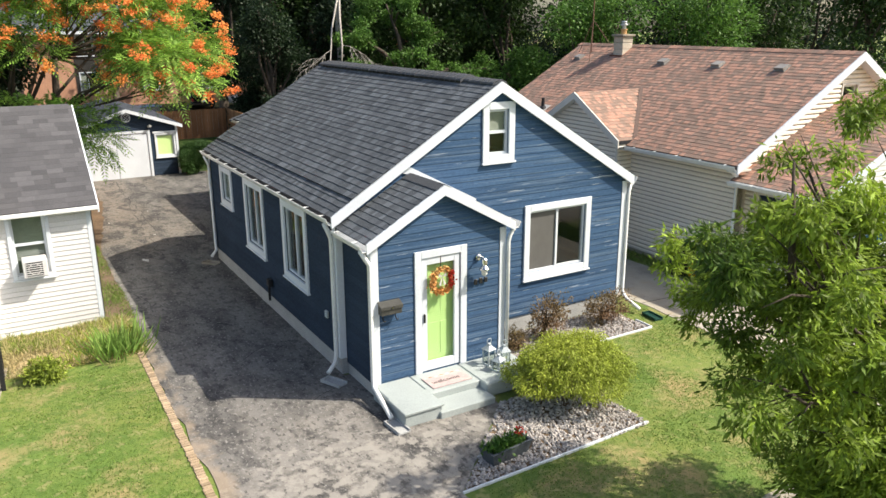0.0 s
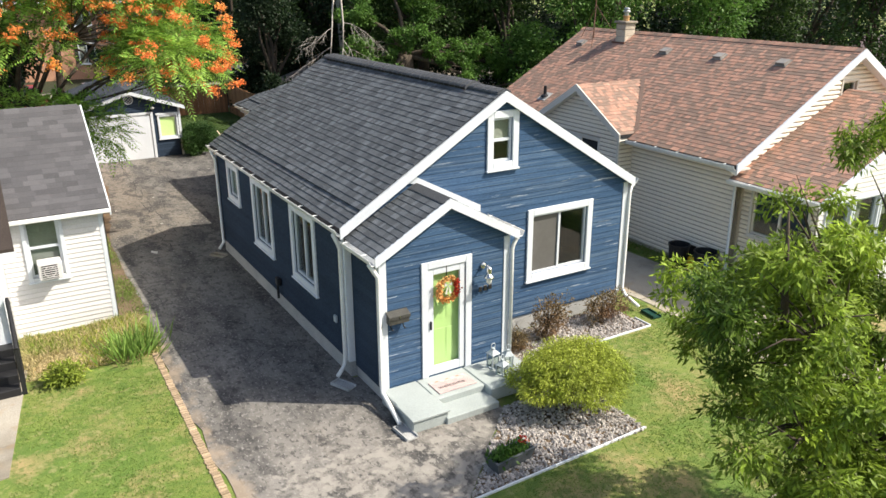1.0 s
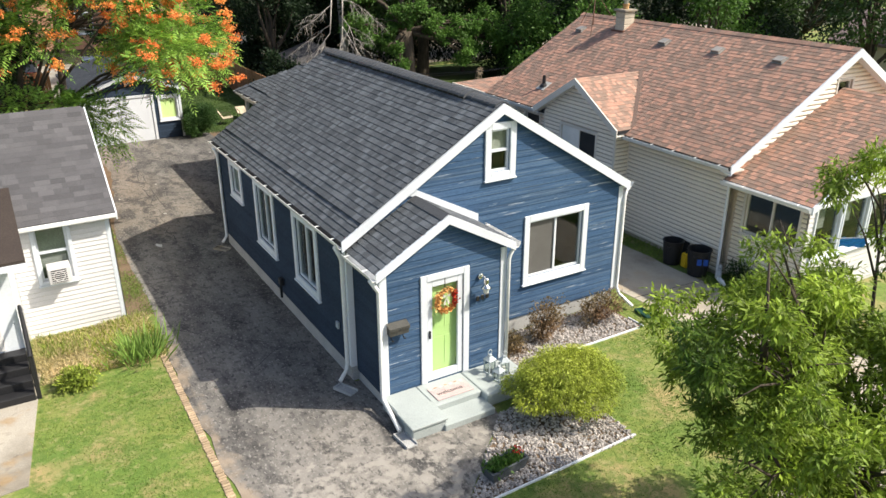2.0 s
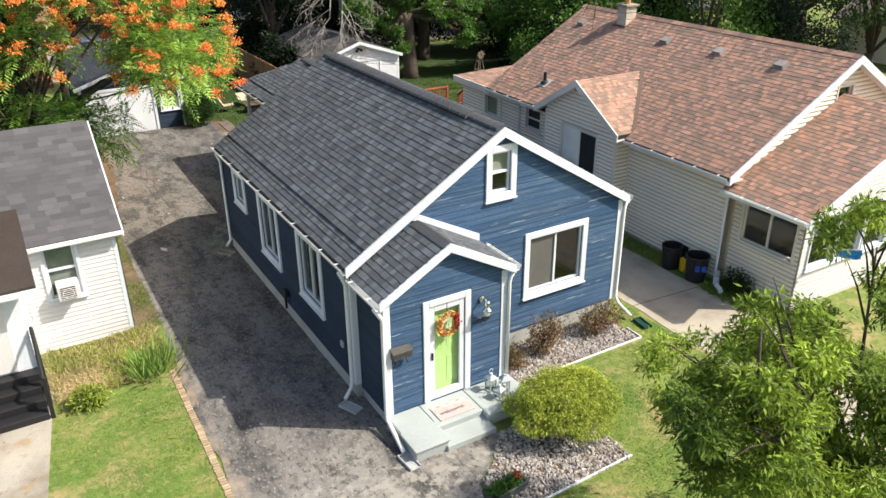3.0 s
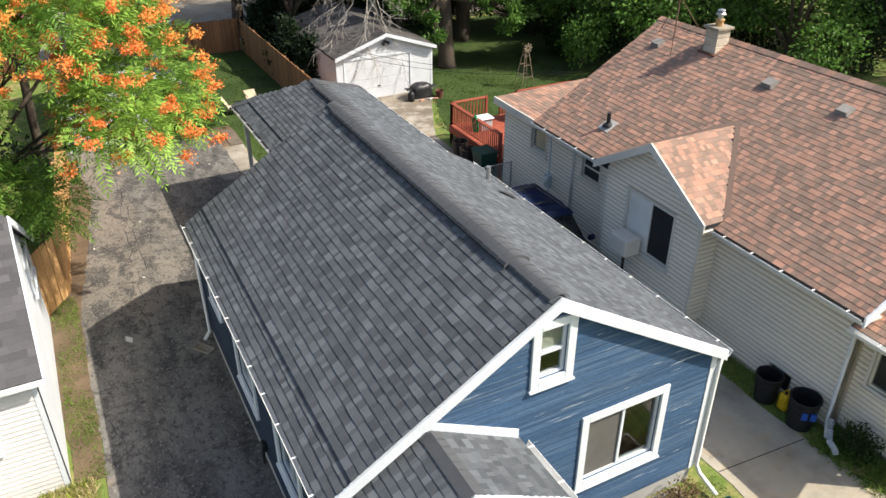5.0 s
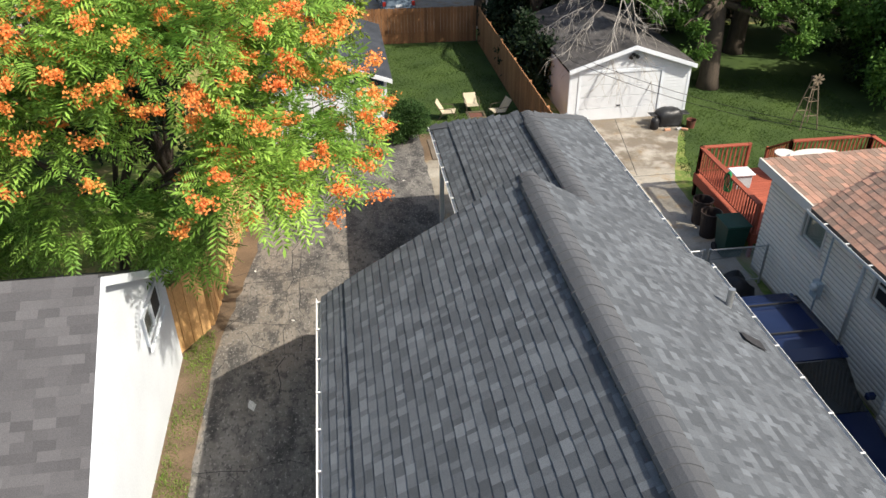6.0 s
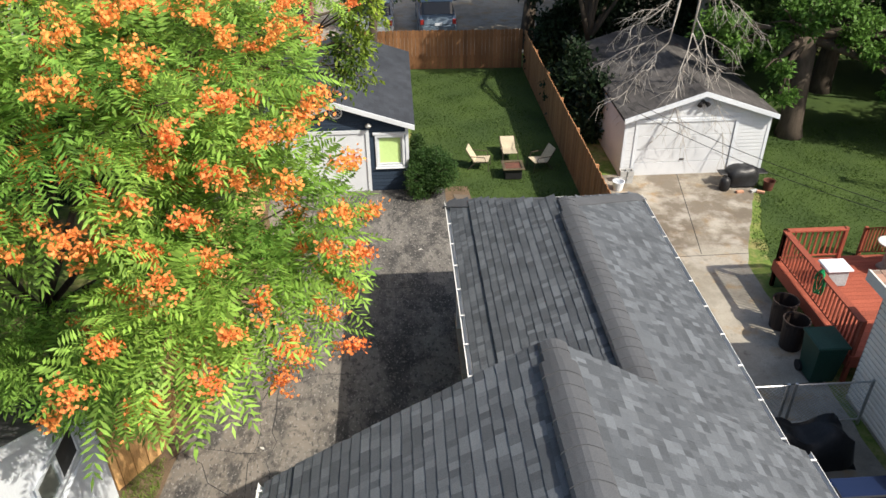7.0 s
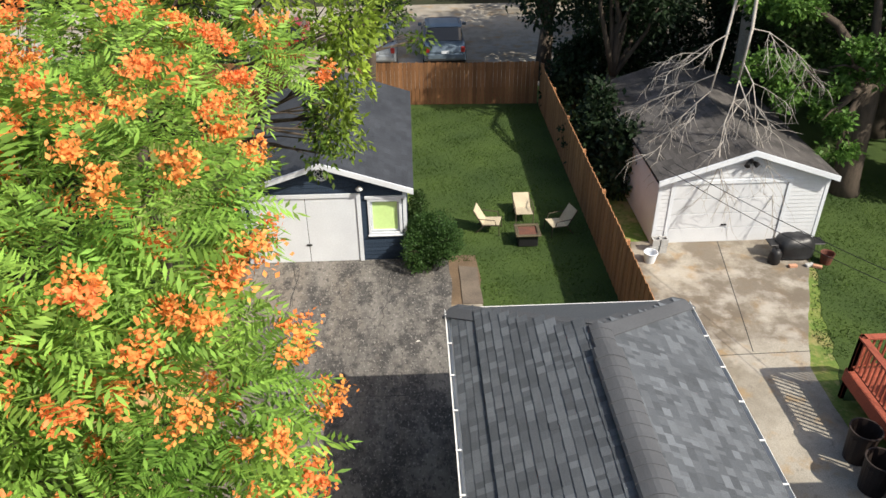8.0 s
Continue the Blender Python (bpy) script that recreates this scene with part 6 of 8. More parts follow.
def bough(a, way, length, r, depth):
    pts, q, w = [Vector(a)], Vector(a), Vector(way).normalized()
    for _ in range(4):
        w = (w + Vector((pr.uniform(-.3, .3), pr.uniform(-.3, .3), pr.uniform(-.32, .16)))).normalized()
        q = q + w * length / 4
        pts.append(q.copy())
    g.tube(pts, [r, r * 0.85, r * 0.7, r * 0.55, r * 0.4], 6 if depth < 2 else 4, caps=False)
    if depth < 4:
        for i in range(1, 5):
            for _ in range(2 if depth else 1):
                v = (w + Vector((pr.uniform(-1, 1), pr.uniform(-1, 1), pr.uniform(-0.9, 0.5)))).normalized()
                bough(pts[i], v, length * pr.uniform(0.40, 0.62), r * 0.55, depth + 1)


g.tube([(17.9, 41.9, -0.1), (17.8, 41.8, 3.0), (17.5, 41.5, 6.0), (16.9, 40.0, 8.2), (16.1, 38.0, 8.0), (15.55, 36.8, 6.6), (15.32, 36.1, 5.2), (15.12, 35.8, 4.0)], [0.24, 0.21, 0.18, 0.09, 0.062, 0.05, 0.042, 0.026], 9)
g.tube([(16.3, 38.4, 8.05), (15.2, 37.0, 6.0), (14.72, 36.2, 4.5), (14.5, 35.9, 3.7)], [0.055, 0.042, 0.032, 0.02], 7)
part("trunk", g, PALEBARK, dead, smooth=True)
g = Geo()
for a, w, ln, r in (((14.5, 35.9, 3.7), (-0.55, -0.10, -0.75), 1.8, 0.020), ((14.6, 36.0, 4.1), (-0.8, 0.2, -0.35), 1.9, 0.018), ((15.12, 35.8, 4.0), (-0.35, -0.75, -0.85), 2.3, 0.022), ((15.12, 35.8, 4.0), (0.30, -0.85, -0.95), 2.9, 0.022),
                    ((15.2, 35.9, 4.4), (0.55, -0.60, -0.8), 2.2, 0.020), ((15.32, 36.1, 5.2), (0.9, -0.25, 0.05), 1.7, 0.018), ((14.9, 36.4, 5.0), (-0.7, -0.3, -0.6), 1.7, 0.018)):
    bough(a, w, ln, r, 2)
part("dead_branch", g, PALEBARK, dead, smooth=True)


def shrub(at, rx, ry, h, material, label, n, leaf, seed, k=6, twig=True, slim=0.4, droop=0.1, tiers=0):
    r, pr2 = np.random.default_rng(seed), random.Random(seed)
    x, y = at
    e = thing("shrub", (x, y, 0), label, "shrub")
    lobes = [(x + pr2.uniform(-.5, .5) * rx, y + pr2.uniform(-.5, .5) * ry, h * pr2.uniform(0.35, 0.62), rx * 0.55, ry * 0.55, h * 0.38) for _ in range(9)]
    if tiers:                                                     # flat, drooping layers instead of a round head
        lobes = []
        for i in range(tiers):
            a, f = i * 2.4, i / tiers
            reach = 0.78 * (1 - 0.75 * f)
            lobes.append((x + rx * reach * math.cos(a), y + ry * reach * math.sin(a), h * (0.36 + 0.50 * f), rx * pr2.uniform(0.30, 0.44), ry * pr2.uniform(0.30, 0.44), h * 0.13))
    if twig:
        part("stem", limbs((x, y, -0.05), (x, y, h * 0.25), lobes, 0.05 * max(h, rx), pr2, 3), BARK, e)
    p, d = crown_points(r, lobes, n, 0.55, 0.1)
    p[:, 2] = np.maximum(p[:, 2], 0.03)
    d[:, 2] = d[:, 2] * (0.4 if tiers else 1.0)
    cloud("foliage", sprigs(r, p, d, k, leaf, leaf * slim, droop, 0.7, leaf * 0.6), 4, material, e)
    return e


shrub((7.74, 9.50), 1.18, 0.98, 1.16, LEAF_MAPLE, "weeping lime green lace-leaf maple on the gravel", 6400, 0.066, 60, 7, True, 0.24, 0.8, 22)
shrub((8.95, 11.72), 0.62, 0.42, 1.0, LEAF_RUST, "rust and green shrub against the foundation", 420, 0.06, 61)
shrub((10.6, 11.78), 0.62, 0.42, 0.78, LEAF_RUST, "rust and green shrub against the foundation", 420, 0.06, 62)
shrub((8.1, 11.65), 0.35, 0.35, 0.4, LEAF_RUST, "low dry shrub beside the porch", 200, 0.06, 63)
shrub((7.35, 33.98), 0.74, 0.70, 1.45, LEAF_CLIPPED, "round clipped dark green bush at the garage corner", 4600, 0.055, 64, 6, True, 0.5)
shrub((7.05, 36.2), 0.25, 0.9, 0.8, LEAF_WOOD, "weedy green shrub along the garage wall", 350, 0.09, 65)
shrub((0.0, 14.95), 0.38, 0.3, 0.40, LEAF_BUSH, "small yellow-green shrub beside black steps", 330, 0.08, 66)
shrub((14.85, 11.3), 0.35, 0.4, 0.7, LEAF_WOOD, "weedy green shrub beside the porch wall", 200, 0.08, 67)
shrub((15.2, 9.5), 0.5, 0.35, 0.45, LEAF_WOOD, "weedy green shrub beside the porch wall", 240, 0.08, 68)
shrub((12.0, 32.8), 0.18, 0.8, 0.55, LEAF_WOOD, "weedy green shrub along the fence", 260, 0.10, 69)


def tufts(name, area, n, high, material, label, seed, spread=0.5, keep=None, category="grass", width=0.012):
    r = np.random.default_rng(seed)
    x, y = r.uniform(area[0], area[1], n), r.uniform(area[2], area[3], n)
    if keep is not None:
        ok = keep(x, y)
        x, y = x[ok], y[ok]
    clump = 0.55 + 0.45 * (np.sin(x * 3.1 + y * 1.7) + np.sin(y * 4.3 - x * 2.2)) / 2
    base = np.stack([x, y, np.zeros_like(x)], 1)
    way = unit(np.concatenate([r.normal(size=(len(x), 2)) * spread, np.ones((len(x), 1))], 1))
    s = unit(np.cross(way, r.normal(size=way.shape)))
    h = high * r.uniform(0.5, 1.2, len(x)) * (0.5 + clump)
    return tagged(cloud(name, blades(base, way, s, h, np.full(len(x), width)), 4, material), label, category, kind="stuff")


tufts("grass", (-4.0, 1.62, 4.7, 15.3), 66000, 0.034, GRASS, "short mown grass of the cottage lawn", 80, 1.5, lambda x, y: (np.sin(x * 1.3 + y * 0.7) + np.sin(y * 1.1 - x * 0.8) + np.sin(x * 2.9 + y * 2.3) * 0.5 + np.sin(x * 91.7 + y * 57.3) * 0.9 < 1.75) & (x > -0.95 + (y - 12.6) * 0.13) & ((y < 15.0) | (x > 2)))
tufts("grass", (5.0, 12.0, 4.4, 12.2), 80000, 0.034, GRASS, "short mown grass of the front lawn", 81, 1.5, lambda x, y: (np.sin(x * 1.3 + y * 0.7) + np.sin(y * 1.1 - x * 0.8) + np.sin(x * 2.9 + y * 2.3) * 0.5 + np.sin(x * 91.7 + y * 57.3) * 0.9 < 1.6) & ((y < 8.1) | ((x > 8.35) & (y < 10.95)) | (x > 11.3)))
tufts("grass", (6.9, 12.3, 30.0, 44.3), 32000, 0.07, LUSH_SHADED_BLADE, "short green grass of the back lawn", 82, 1.5, lambda x, y: ((y > 34.0) & (x > 6.95) & (x < 11.6)) | ((x > 8.5) & (y < 34) & (x < 11.6)), width=0.02)
tufts("grass", (15.6, 24.0, 29.8, 38.0), 26000, 0.08, LUSH_SHADED_BLADE, "green grass behind the red deck", 83, 1.5, lambda x, y: x > np.minimum(15.25 + (y - 29.8) * 0.45, 17.3), width=0.02)
tufts("dry_grass", (-0.6, 1.75, 15.3, 17.4), 11000, 0.16, STRAW, "dry straw-coloured grass before the cottage", 84, 1.1)
tufts("weeds", (1.42, 2.0, 17.4, 24.2), 5200, 0.10, GRASS, "sparse weeds in the soil strip", 85, 0.9, lambda x, y: np.sin(y * 3.0) + np.sin(y * 1.3 + x * 5) + np.sin(x * 91.7 + y * 57.3) * 1.2 > -0.6)
tufts("weeds", (14.2, 15.2, 6.0, 12.0), 5200, 0.15, GRASS, "green weeds between the drive and the porch wall", 89, 0.9, None, "weeds", 0.02)
tufts("weeds", (12.0, 14.9, 13.2, 16.4), 3600, 0.16, GRASS, "green weeds along the tan wall", 86, 0.7, lambda x, y: x > 14.3, width=0.02)
tufts("weeds", (-0.5, 1.75, 16.3, 17.45), 2200, 0.15, LEAF_BUSH, "yellow-green weeds along the cottage wall", 87, 0.7, None, "weeds", 0.022)
tufts("weeds", (0.4, 1.85, 15.3, 16.6), 900, 0.2, LEAF_BUSH, "yellow-green weeds round the iris", 88, 0.9, None, "weeds", 0.022)
iris = thing("iris_clump", (1.2, 15.45, 0), "clump of blue-green sword-shaped iris leaves", "plant")
r = np.random.default_rng(90)
n = 300
base = np.stack([r.normal(1.3, 0.25, n), r.normal(15.55, 0.26, n), np.zeros(n)], 1)
way = unit(np.concatenate([(base[:, :2] - [1.3, 15.55]) * 0.9 + r.normal(size=(n, 2)) * 0.35, np.ones((n, 1))], 1))
cloud("leaf_blade", blades(base, way, unit(np.cross(way, r.normal(size=way.shape))), r.uniform(0.30, 0.72, n), np.full(n, 0.036)), 4, LEAF_IRIS, iris)


# ---- things at the front of the blue house ----
BRASS = mat("aged_brass", (0.16, 0.13, 0.08), (0.12, 0.10, 0.065), 0.45, 4, 40, 0.1, metal=0.5)
CHROME = mat("polished_metal", (0.7, 0.7, 0.68), rough=0.15, metal=1.0, bump=0)
ZINC = mat("grey_painted_tin", (0.42, 0.47, 0.50), (0.34, 0.38, 0.41), 0.5, 5, 40, 0.15)
SLATE = mat("slate_resin", (0.085, 0.095, 0.105), (0.07, 0.08, 0.09), 0.6, 4, 60, 0.15)
STONE = mat("white_gravel", (0.47, 0.43, 0.40), (0.27, 0.25, 0.235), 0.85, 8, 60, 0.3, rnd="island", amount=0.35)
CANVAS = mat("beige_sling", (0.48, 0.41, 0.29), (0.41, 0.35, 0.25), 0.8, 3, 200, 0.2)
RED = mat("red_enamel", (0.35, 0.03, 0.025), rough=0.35, bump=0.05)
GREEN_BIN = mat("green_plastic", (0.012, 0.055, 0.040), rough=0.5, bump=0.1)
YELLOW = mat("yellow_plastic", (0.75, 0.48, 0.02), rough=0.45, bump=0.05)
SKYBLUE = mat("blue_cloth", (0.03, 0.30, 0.72), rough=0.7)
ROYAL = mat("royal_blue_paint", (0.02, 0.09, 0.42), rough=0.6)

PEWTER = mat("dull_pewter", (0.095, 0.093, 0.085), (0.07, 0.068, 0.062), 0.45, 6, 60, 0.15, metal=0.3)
box = thing("mailbox", (5.10, 11.12, 1.66), "dull pewter wall mailbox with a sloping lid on blue boards", "mailbox")
part("body", Geo().prism([(4.93, 11.155, 1.56), (4.93, 11.03, 1.56), (4.93, 11.02, 1.70), (4.93, 11.155, 1.76)], (0.38, 0, 0)), PEWTER, box)
part("lid", Geo().prism([(4.915, 11.155, 1.775), (4.915, 11.005, 1.715), (4.915, 11.005, 1.66), (4.915, 11.015, 1.66), (4.915, 11.015, 1.705), (4.915, 11.155, 1.76)], (0.41, 0, 0)), PEWTER, box)
part("latch", Geo().lathe([(0.016, 0), (0.016, 0.012)], 10, Matrix.Translation((5.12, 11.005, 1.69)) @ Matrix.Rotation(math.pi / 2, 4, "X")), CHROME, box)
for x in (5.00, 5.24):
    part("hook", Geo().tube([(x, 11.14, 1.57), (x, 11.13, 1.47), (x, 11.08, 1.43), (x, 11.03, 1.46)], 0.010, 6), BLACK, box)

lamp = thing("wall_lamp", (6.95, 11.1, 2.1), "polished jelly-jar wall lamp with a flared shade", "lamp")
part("backplate", Geo().lathe([(0.06, 0), (0.06, 0.02), (0.04, 0.03)], 14, Matrix.Translation((6.92, 11.16, 2.24)) @ Matrix.Rotation(math.pi / 2, 4, "X")), CHROME, lamp)
part("arm", Geo().tube([(6.92, 11.14, 2.24), (6.92, 11.02, 2.28), (6.94, 10.98, 2.24)], 0.016, 8), CHROME, lamp)
part("socket", Geo().lathe([(0.035, 0), (0.05, 0.05), (0.05, 0.12), (0.025, 0.15)], 14, Matrix.Translation((6.94, 10.98, 2.12))), CHROME, lamp)
part("shade", Geo().lathe([(0.10, 0.0), (0.085, 0.02), (0.04, 0.07), (0.03, 0.08)], 18, Matrix.Translation((6.94, 10.98, 2.06))), CHROME, lamp, smooth=True)
part("jar", Geo().lathe([(0.025, 0.0), (0.05, 0.03), (0.055, 0.09), (0.03, 0.13)], 14, Matrix.Translation((6.94, 10.98, 1.94))), CLEAR, lamp, smooth=True)
plate = thing("house_number", (6.98, 11.14, 1.78), "black metal house number as plain bars", "house number")
for i, h in enumerate((0.10, 0.11, 0.10)):
    part("bar", Geo().box((6.82 + i * 0.11, 11.125, 1.74 + i * 0.006), (6.89 + i * 0.11, 11.145, 1.74 + h + i * 0.006), None, 0.006), BLACK, plate)

# wreath of dried leaves with berries and a ribbon
wreath = thing("wreath", (6.15, 11.14, 1.95), "autumn wreath of gold leaves, red berries and pale ribbon", "wreath")
r = np.random.default_rng(3)
n = 620
a = r.uniform(0, 2 * np.pi, n)
rad = 0.20 + r.normal(size=n) * 0.032
base = np.stack([6.15 + rad * np.cos(a), 11.155 - 0.03 + r.normal(size=n) * 0.018, 1.95 + rad * np.sin(a)], 1)
way = unit(np.stack([-np.sin(a), -np.abs(r.normal(size=n)) * 0.6, np.cos(a)], 1) + r.normal(size=(n, 3)) * 0.5)
sw = unit(np.cross(way, r.normal(size=(n, 3))))
redside = (a > 5.5) | (a < 0.7)
GOLD = leaf_mat("gold_leaf", (0.68, 0.42, 0.16), (0.55, 0.22, 0.06), 0.4, 0.1)
SCARLET = leaf_mat("scarlet_berry", (0.55, 0.03, 0.02), (0.45, 0.05, 0.03), 0.4, 0.05)
cloud("leaf_ring", blades(base, way, sw, np.full(n, 0.06), np.full(n, 0.035))[~redside], 4, GOLD, wreath)
cloud("berry_sprig", blades(base, way, sw, np.full(n, 0.05), np.full(n, 0.04))[redside], 4, SCARLET, wreath)
g = Geo()
for s in (-1, 1):
    g.prism([(6.15, 11.11, 2.03), (6.15 + s * 0.07, 11.10, 2.09), (6.15 + s * 0.08, 11.10, 2.02)], (0, 0.01, 0))
    g.prism([(6.15, 11.11, 2.03), (6.15 + s * 0.03, 11.10, 1.86), (6.15 + s * 0.07, 11.10, 1.88)], (0, 0.01, 0))
part("ribbon", g, BLIND, wreath)
part("hanger", Geo().box((6.143, 11.165, 2.12), (6.157, 11.17, 2.40)), BLACK, wreath)

mat_ob = thing("doormat", (5.95, 10.78, 0.27), "pale printed welcome doormat on the concrete landing", "doormat")
MATC = mat("mat_fibre", (0.55, 0.42, 0.40), (0.42, 0.33, 0.33), 0.95, 9, 200, 0.5)
part("mat", Geo().box((5.62, 10.52, 0.270), (6.40, 10.95, 0.285), None, 0.004), MATC, mat_ob)
for i in range(7):
    part("stripe", Geo().box((5.64 + i * 0.11, 10.88 + 0.02 * (i % 2), 0.285), (5.70 + i * 0.11, 10.93, 0.2865)), PAVER if i % 2 else BLIND, mat_ob)
txt = bpy.data.curves.new("lettering", "FONT")
txt.body, txt.size, txt.extrude = "welcome", 0.15, 0.0008
dg = new("lettering_source", txt)
bpy.context.view_layer.update()
me = bpy.data.meshes.new_from_object(dg)
bpy.data.objects.remove(dg)
me.materials.clear()
me.materials.append(BLACK)
me.transform(Matrix.Translation((5.70, 10.66, 0.2872)))
part("lettering", me, BLACK, mat_ob)


def lantern(x, y, h, turn):
    e = thing("lantern", (x, y, 0.27), "pale grey tin garden lantern with a ring handle", "lantern", "lanterns on the porch")
    m = Matrix.Translation((x, y, 0.27)) @ Matrix.Rotation(turn, 4, "Z")
    part("base", Geo().box((-0.085, -0.085, 0), (0.085, 0.085, 0.03), m, 0.006), ZINC, e)
    for sx in (-1, 1):
        for sy in (-1, 1):
            part("corner_post", Geo().box((sx * 0.075 - 0.009, sy * 0.075 - 0.009, 0.03), (sx * 0.075 + 0.009, sy * 0.075 + 0.009, h), m), ZINC, e)
    part("pane", Geo().box((-0.066, -0.066, 0.032), (0.066, 0.066, h - 0.002), m), GLASS, e).visible_shadow = False
    part("candle", Geo().lathe([(0.03, 0.033), (0.03, 0.13)], 12, m), CLEAR, e)
    part("roof", Geo().add([(-0.1, -0.1, h), (0.1, -0.1, h), (0.1, 0.1, h), (-0.1, 0.1, h), (-0.035, -0.035, h + 0.07), (0.035, -0.035, h + 0.07), (0.035, 0.035, h + 0.07), (-0.035, 0.035, h + 0.07)],
                           [(0, 3, 2, 1), (0, 1, 5, 4), (1, 2, 6, 5), (2, 3, 7, 6), (3, 0, 4, 7), (4, 5, 6, 7)], m), ZINC, e)
    part("chimney", Geo().box((-0.03, -0.03, h + 0.07), (0.03, 0.03, h + 0.11), m, 0.004), ZINC, e)
    part("ring", Geo().tube([(0.05 * math.cos(t), 0, h + 0.155 + 0.05 * math.sin(t)) for t in np.linspace(0, 2 * math.pi, 17)], 0.008, 6, m), ZINC, e)


lantern(6.98, 10.86, 0.30, 0.15)
lantern(7.22, 10.72, 0.27, -0.25)
lantern(6.98, 10.56, 0.20, 0.35)

pl = thing("planter", (5.72, 8.52, 0), "slate grey trough planter with green plants and red flowers", "planter")
m = Matrix.Translation((5.70, 8.52, 0.02)) @ Matrix.Rotation(0.12, 4, "Z") @ Matrix.Scale(0.92, 4)
part("trough", Geo().add([(-0.36, -0.13, 0), (0.36, -0.13, 0), (0.36, 0.13, 0), (-0.36, 0.13, 0), (-0.43, -0.18, 0.24), (0.43, -0.18, 0.24), (0.43, 0.18, 0.24), (-0.43, 0.18, 0.24),
                          (-0.39, -0.14, 0.24), (0.39, -0.14, 0.24), (0.39, 0.14, 0.24), (-0.39, 0.14, 0.24), (-0.38, -0.13, 0.18), (0.38, -0.13, 0.18), (0.38, 0.13, 0.18), (-0.38, 0.13, 0.18)],
                         [(0, 3, 2, 1), (0, 1, 5, 4), (1, 2, 6, 5), (2, 3, 7, 6), (3, 0, 4, 7), (4, 5, 9, 8), (5, 6, 10, 9), (6, 7, 11, 10), (7, 4, 8, 11), (8, 9, 13, 12), (9, 10, 14, 13), (10, 11, 15, 14), (11, 8, 12, 15), (12, 13, 14, 15)], m), SLATE, pl)
r = np.random.default_rng(12)
pp = np.array([tuple(m @ Vector((r.uniform(-0.34, 0.34), r.uniform(-0.1, 0.1), 0.2))) for _ in range(90)])
pd = unit(r.normal(size=(90, 3)) * 0.6 + [0, 0, 1])
cloud("foliage", sprigs(r, pp, pd, 7, 0.10, 0.045, 0.0, 0.5, 0.04), 4, LEAF_BRIGHT, pl)
fl = np.array([tuple(m @ Vector((0.28 + r.normal() * 0.04, r.normal() * 0.04, 0.40 + r.normal() * 0.03))) for _ in range(14)])
cloud("flower", sprigs(r, fl, unit(r.normal(size=fl.shape)), 4, 0.035, 0.03, 0, 0.8, 0.01), 4, SCARLET, pl, "small red flowers")

# gravel bed and its edging
def in_bed(x, y):
    return ((y > 8.12) & (y < 11.1) & (x < 8.26) & (x > 4.72 + np.maximum(0, (y - 8.1)) * 1.02) & ((y < 9.95) | (x > 7.64))) | ((x > 7.6) & (x < 11.2) & (y > 11.08) & (y < 12.3))


flat("gravel_bed", [(4.70, 8.10), (8.22, 8.20), (8.34, 11.06), (11.24, 11.06), (11.24, 12.32), (7.5, 12.32), (7.55, 10.2), (6.6, 9.9)], 0.012, 0.05, SOIL, "dark soil under the gravel beds", "soil")
r = np.random.default_rng(33)
x, y = r.uniform(4.6, 11.3, 23000), r.uniform(8.0, 12.35, 23000)
ok = in_bed(x, y)
x, y = x[ok], y[ok]
n = len(x)
s = r.uniform(0.012, 0.034, n)
corner = np.array([(-1, -0.7, 0), (0.9, -0.9, 0), (1, 0.8, 0), (-0.8, 1, 0), (-0.5, -0.4, 1), (0.5, -0.45, 1.1), (0.45, 0.5, 0.9), (-0.5, 0.45, 1.05)])
a = r.uniform(0, 6.28, n)
c3 = corner[None] * s[:, None, None] * r.uniform(0.7, 1.3, (n, 8, 3)) * [1, 0.8, 0.75]
vx = c3[..., 0] * np.cos(a)[:, None] - c3[..., 1] * np.sin(a)[:, None] + x[:, None]
vy = c3[..., 0] * np.sin(a)[:, None] + c3[..., 1] * np.cos(a)[:, None] + y[:, None]
v = np.stack([vx, vy, c3[..., 2] + 0.01 + r.uniform(0, 0.02, n)[:, None]], -1).reshape(-1, 3)
me = bpy.data.meshes.new("gravel")
fs = np.array([(4, 5, 6, 7), (0, 1, 5, 4), (1, 2, 6, 5), (2, 3, 7, 6), (3, 0, 4, 7)])
me.from_pydata(v.tolist(), [], (fs[None] + 8 * np.arange(n)[:, None, None]).reshape(-1, 4).tolist())
me.materials.append(STONE)
tagged(part("gravel", me, STONE), "pale pink and white river gravel", "gravel", kind="stuff")
edge = thing("garden_edging", (8.2, 8.2, 0), "white painted edging round the gravel bed", "edging")
for a, b in (((4.66, 8.06), (6.4, 8.10)), ((6.4, 8.10), (8.24, 8.16)), ((8.34, 11.02), (9.8, 11.02)), ((9.8, 11.02), (11.27, 11.02)), ((11.27, 11.02), (11.27, 11.5))):
    a, b = Vector((*a, 0)), Vector((*b, 0))
    part("strip", Geo().box((0, -0.016, 0), ((b - a).length, 0.016, 0.045), side(a, b - a, (-(b - a).y, (b - a).x, 0)), 0.006), WHITE, edge)
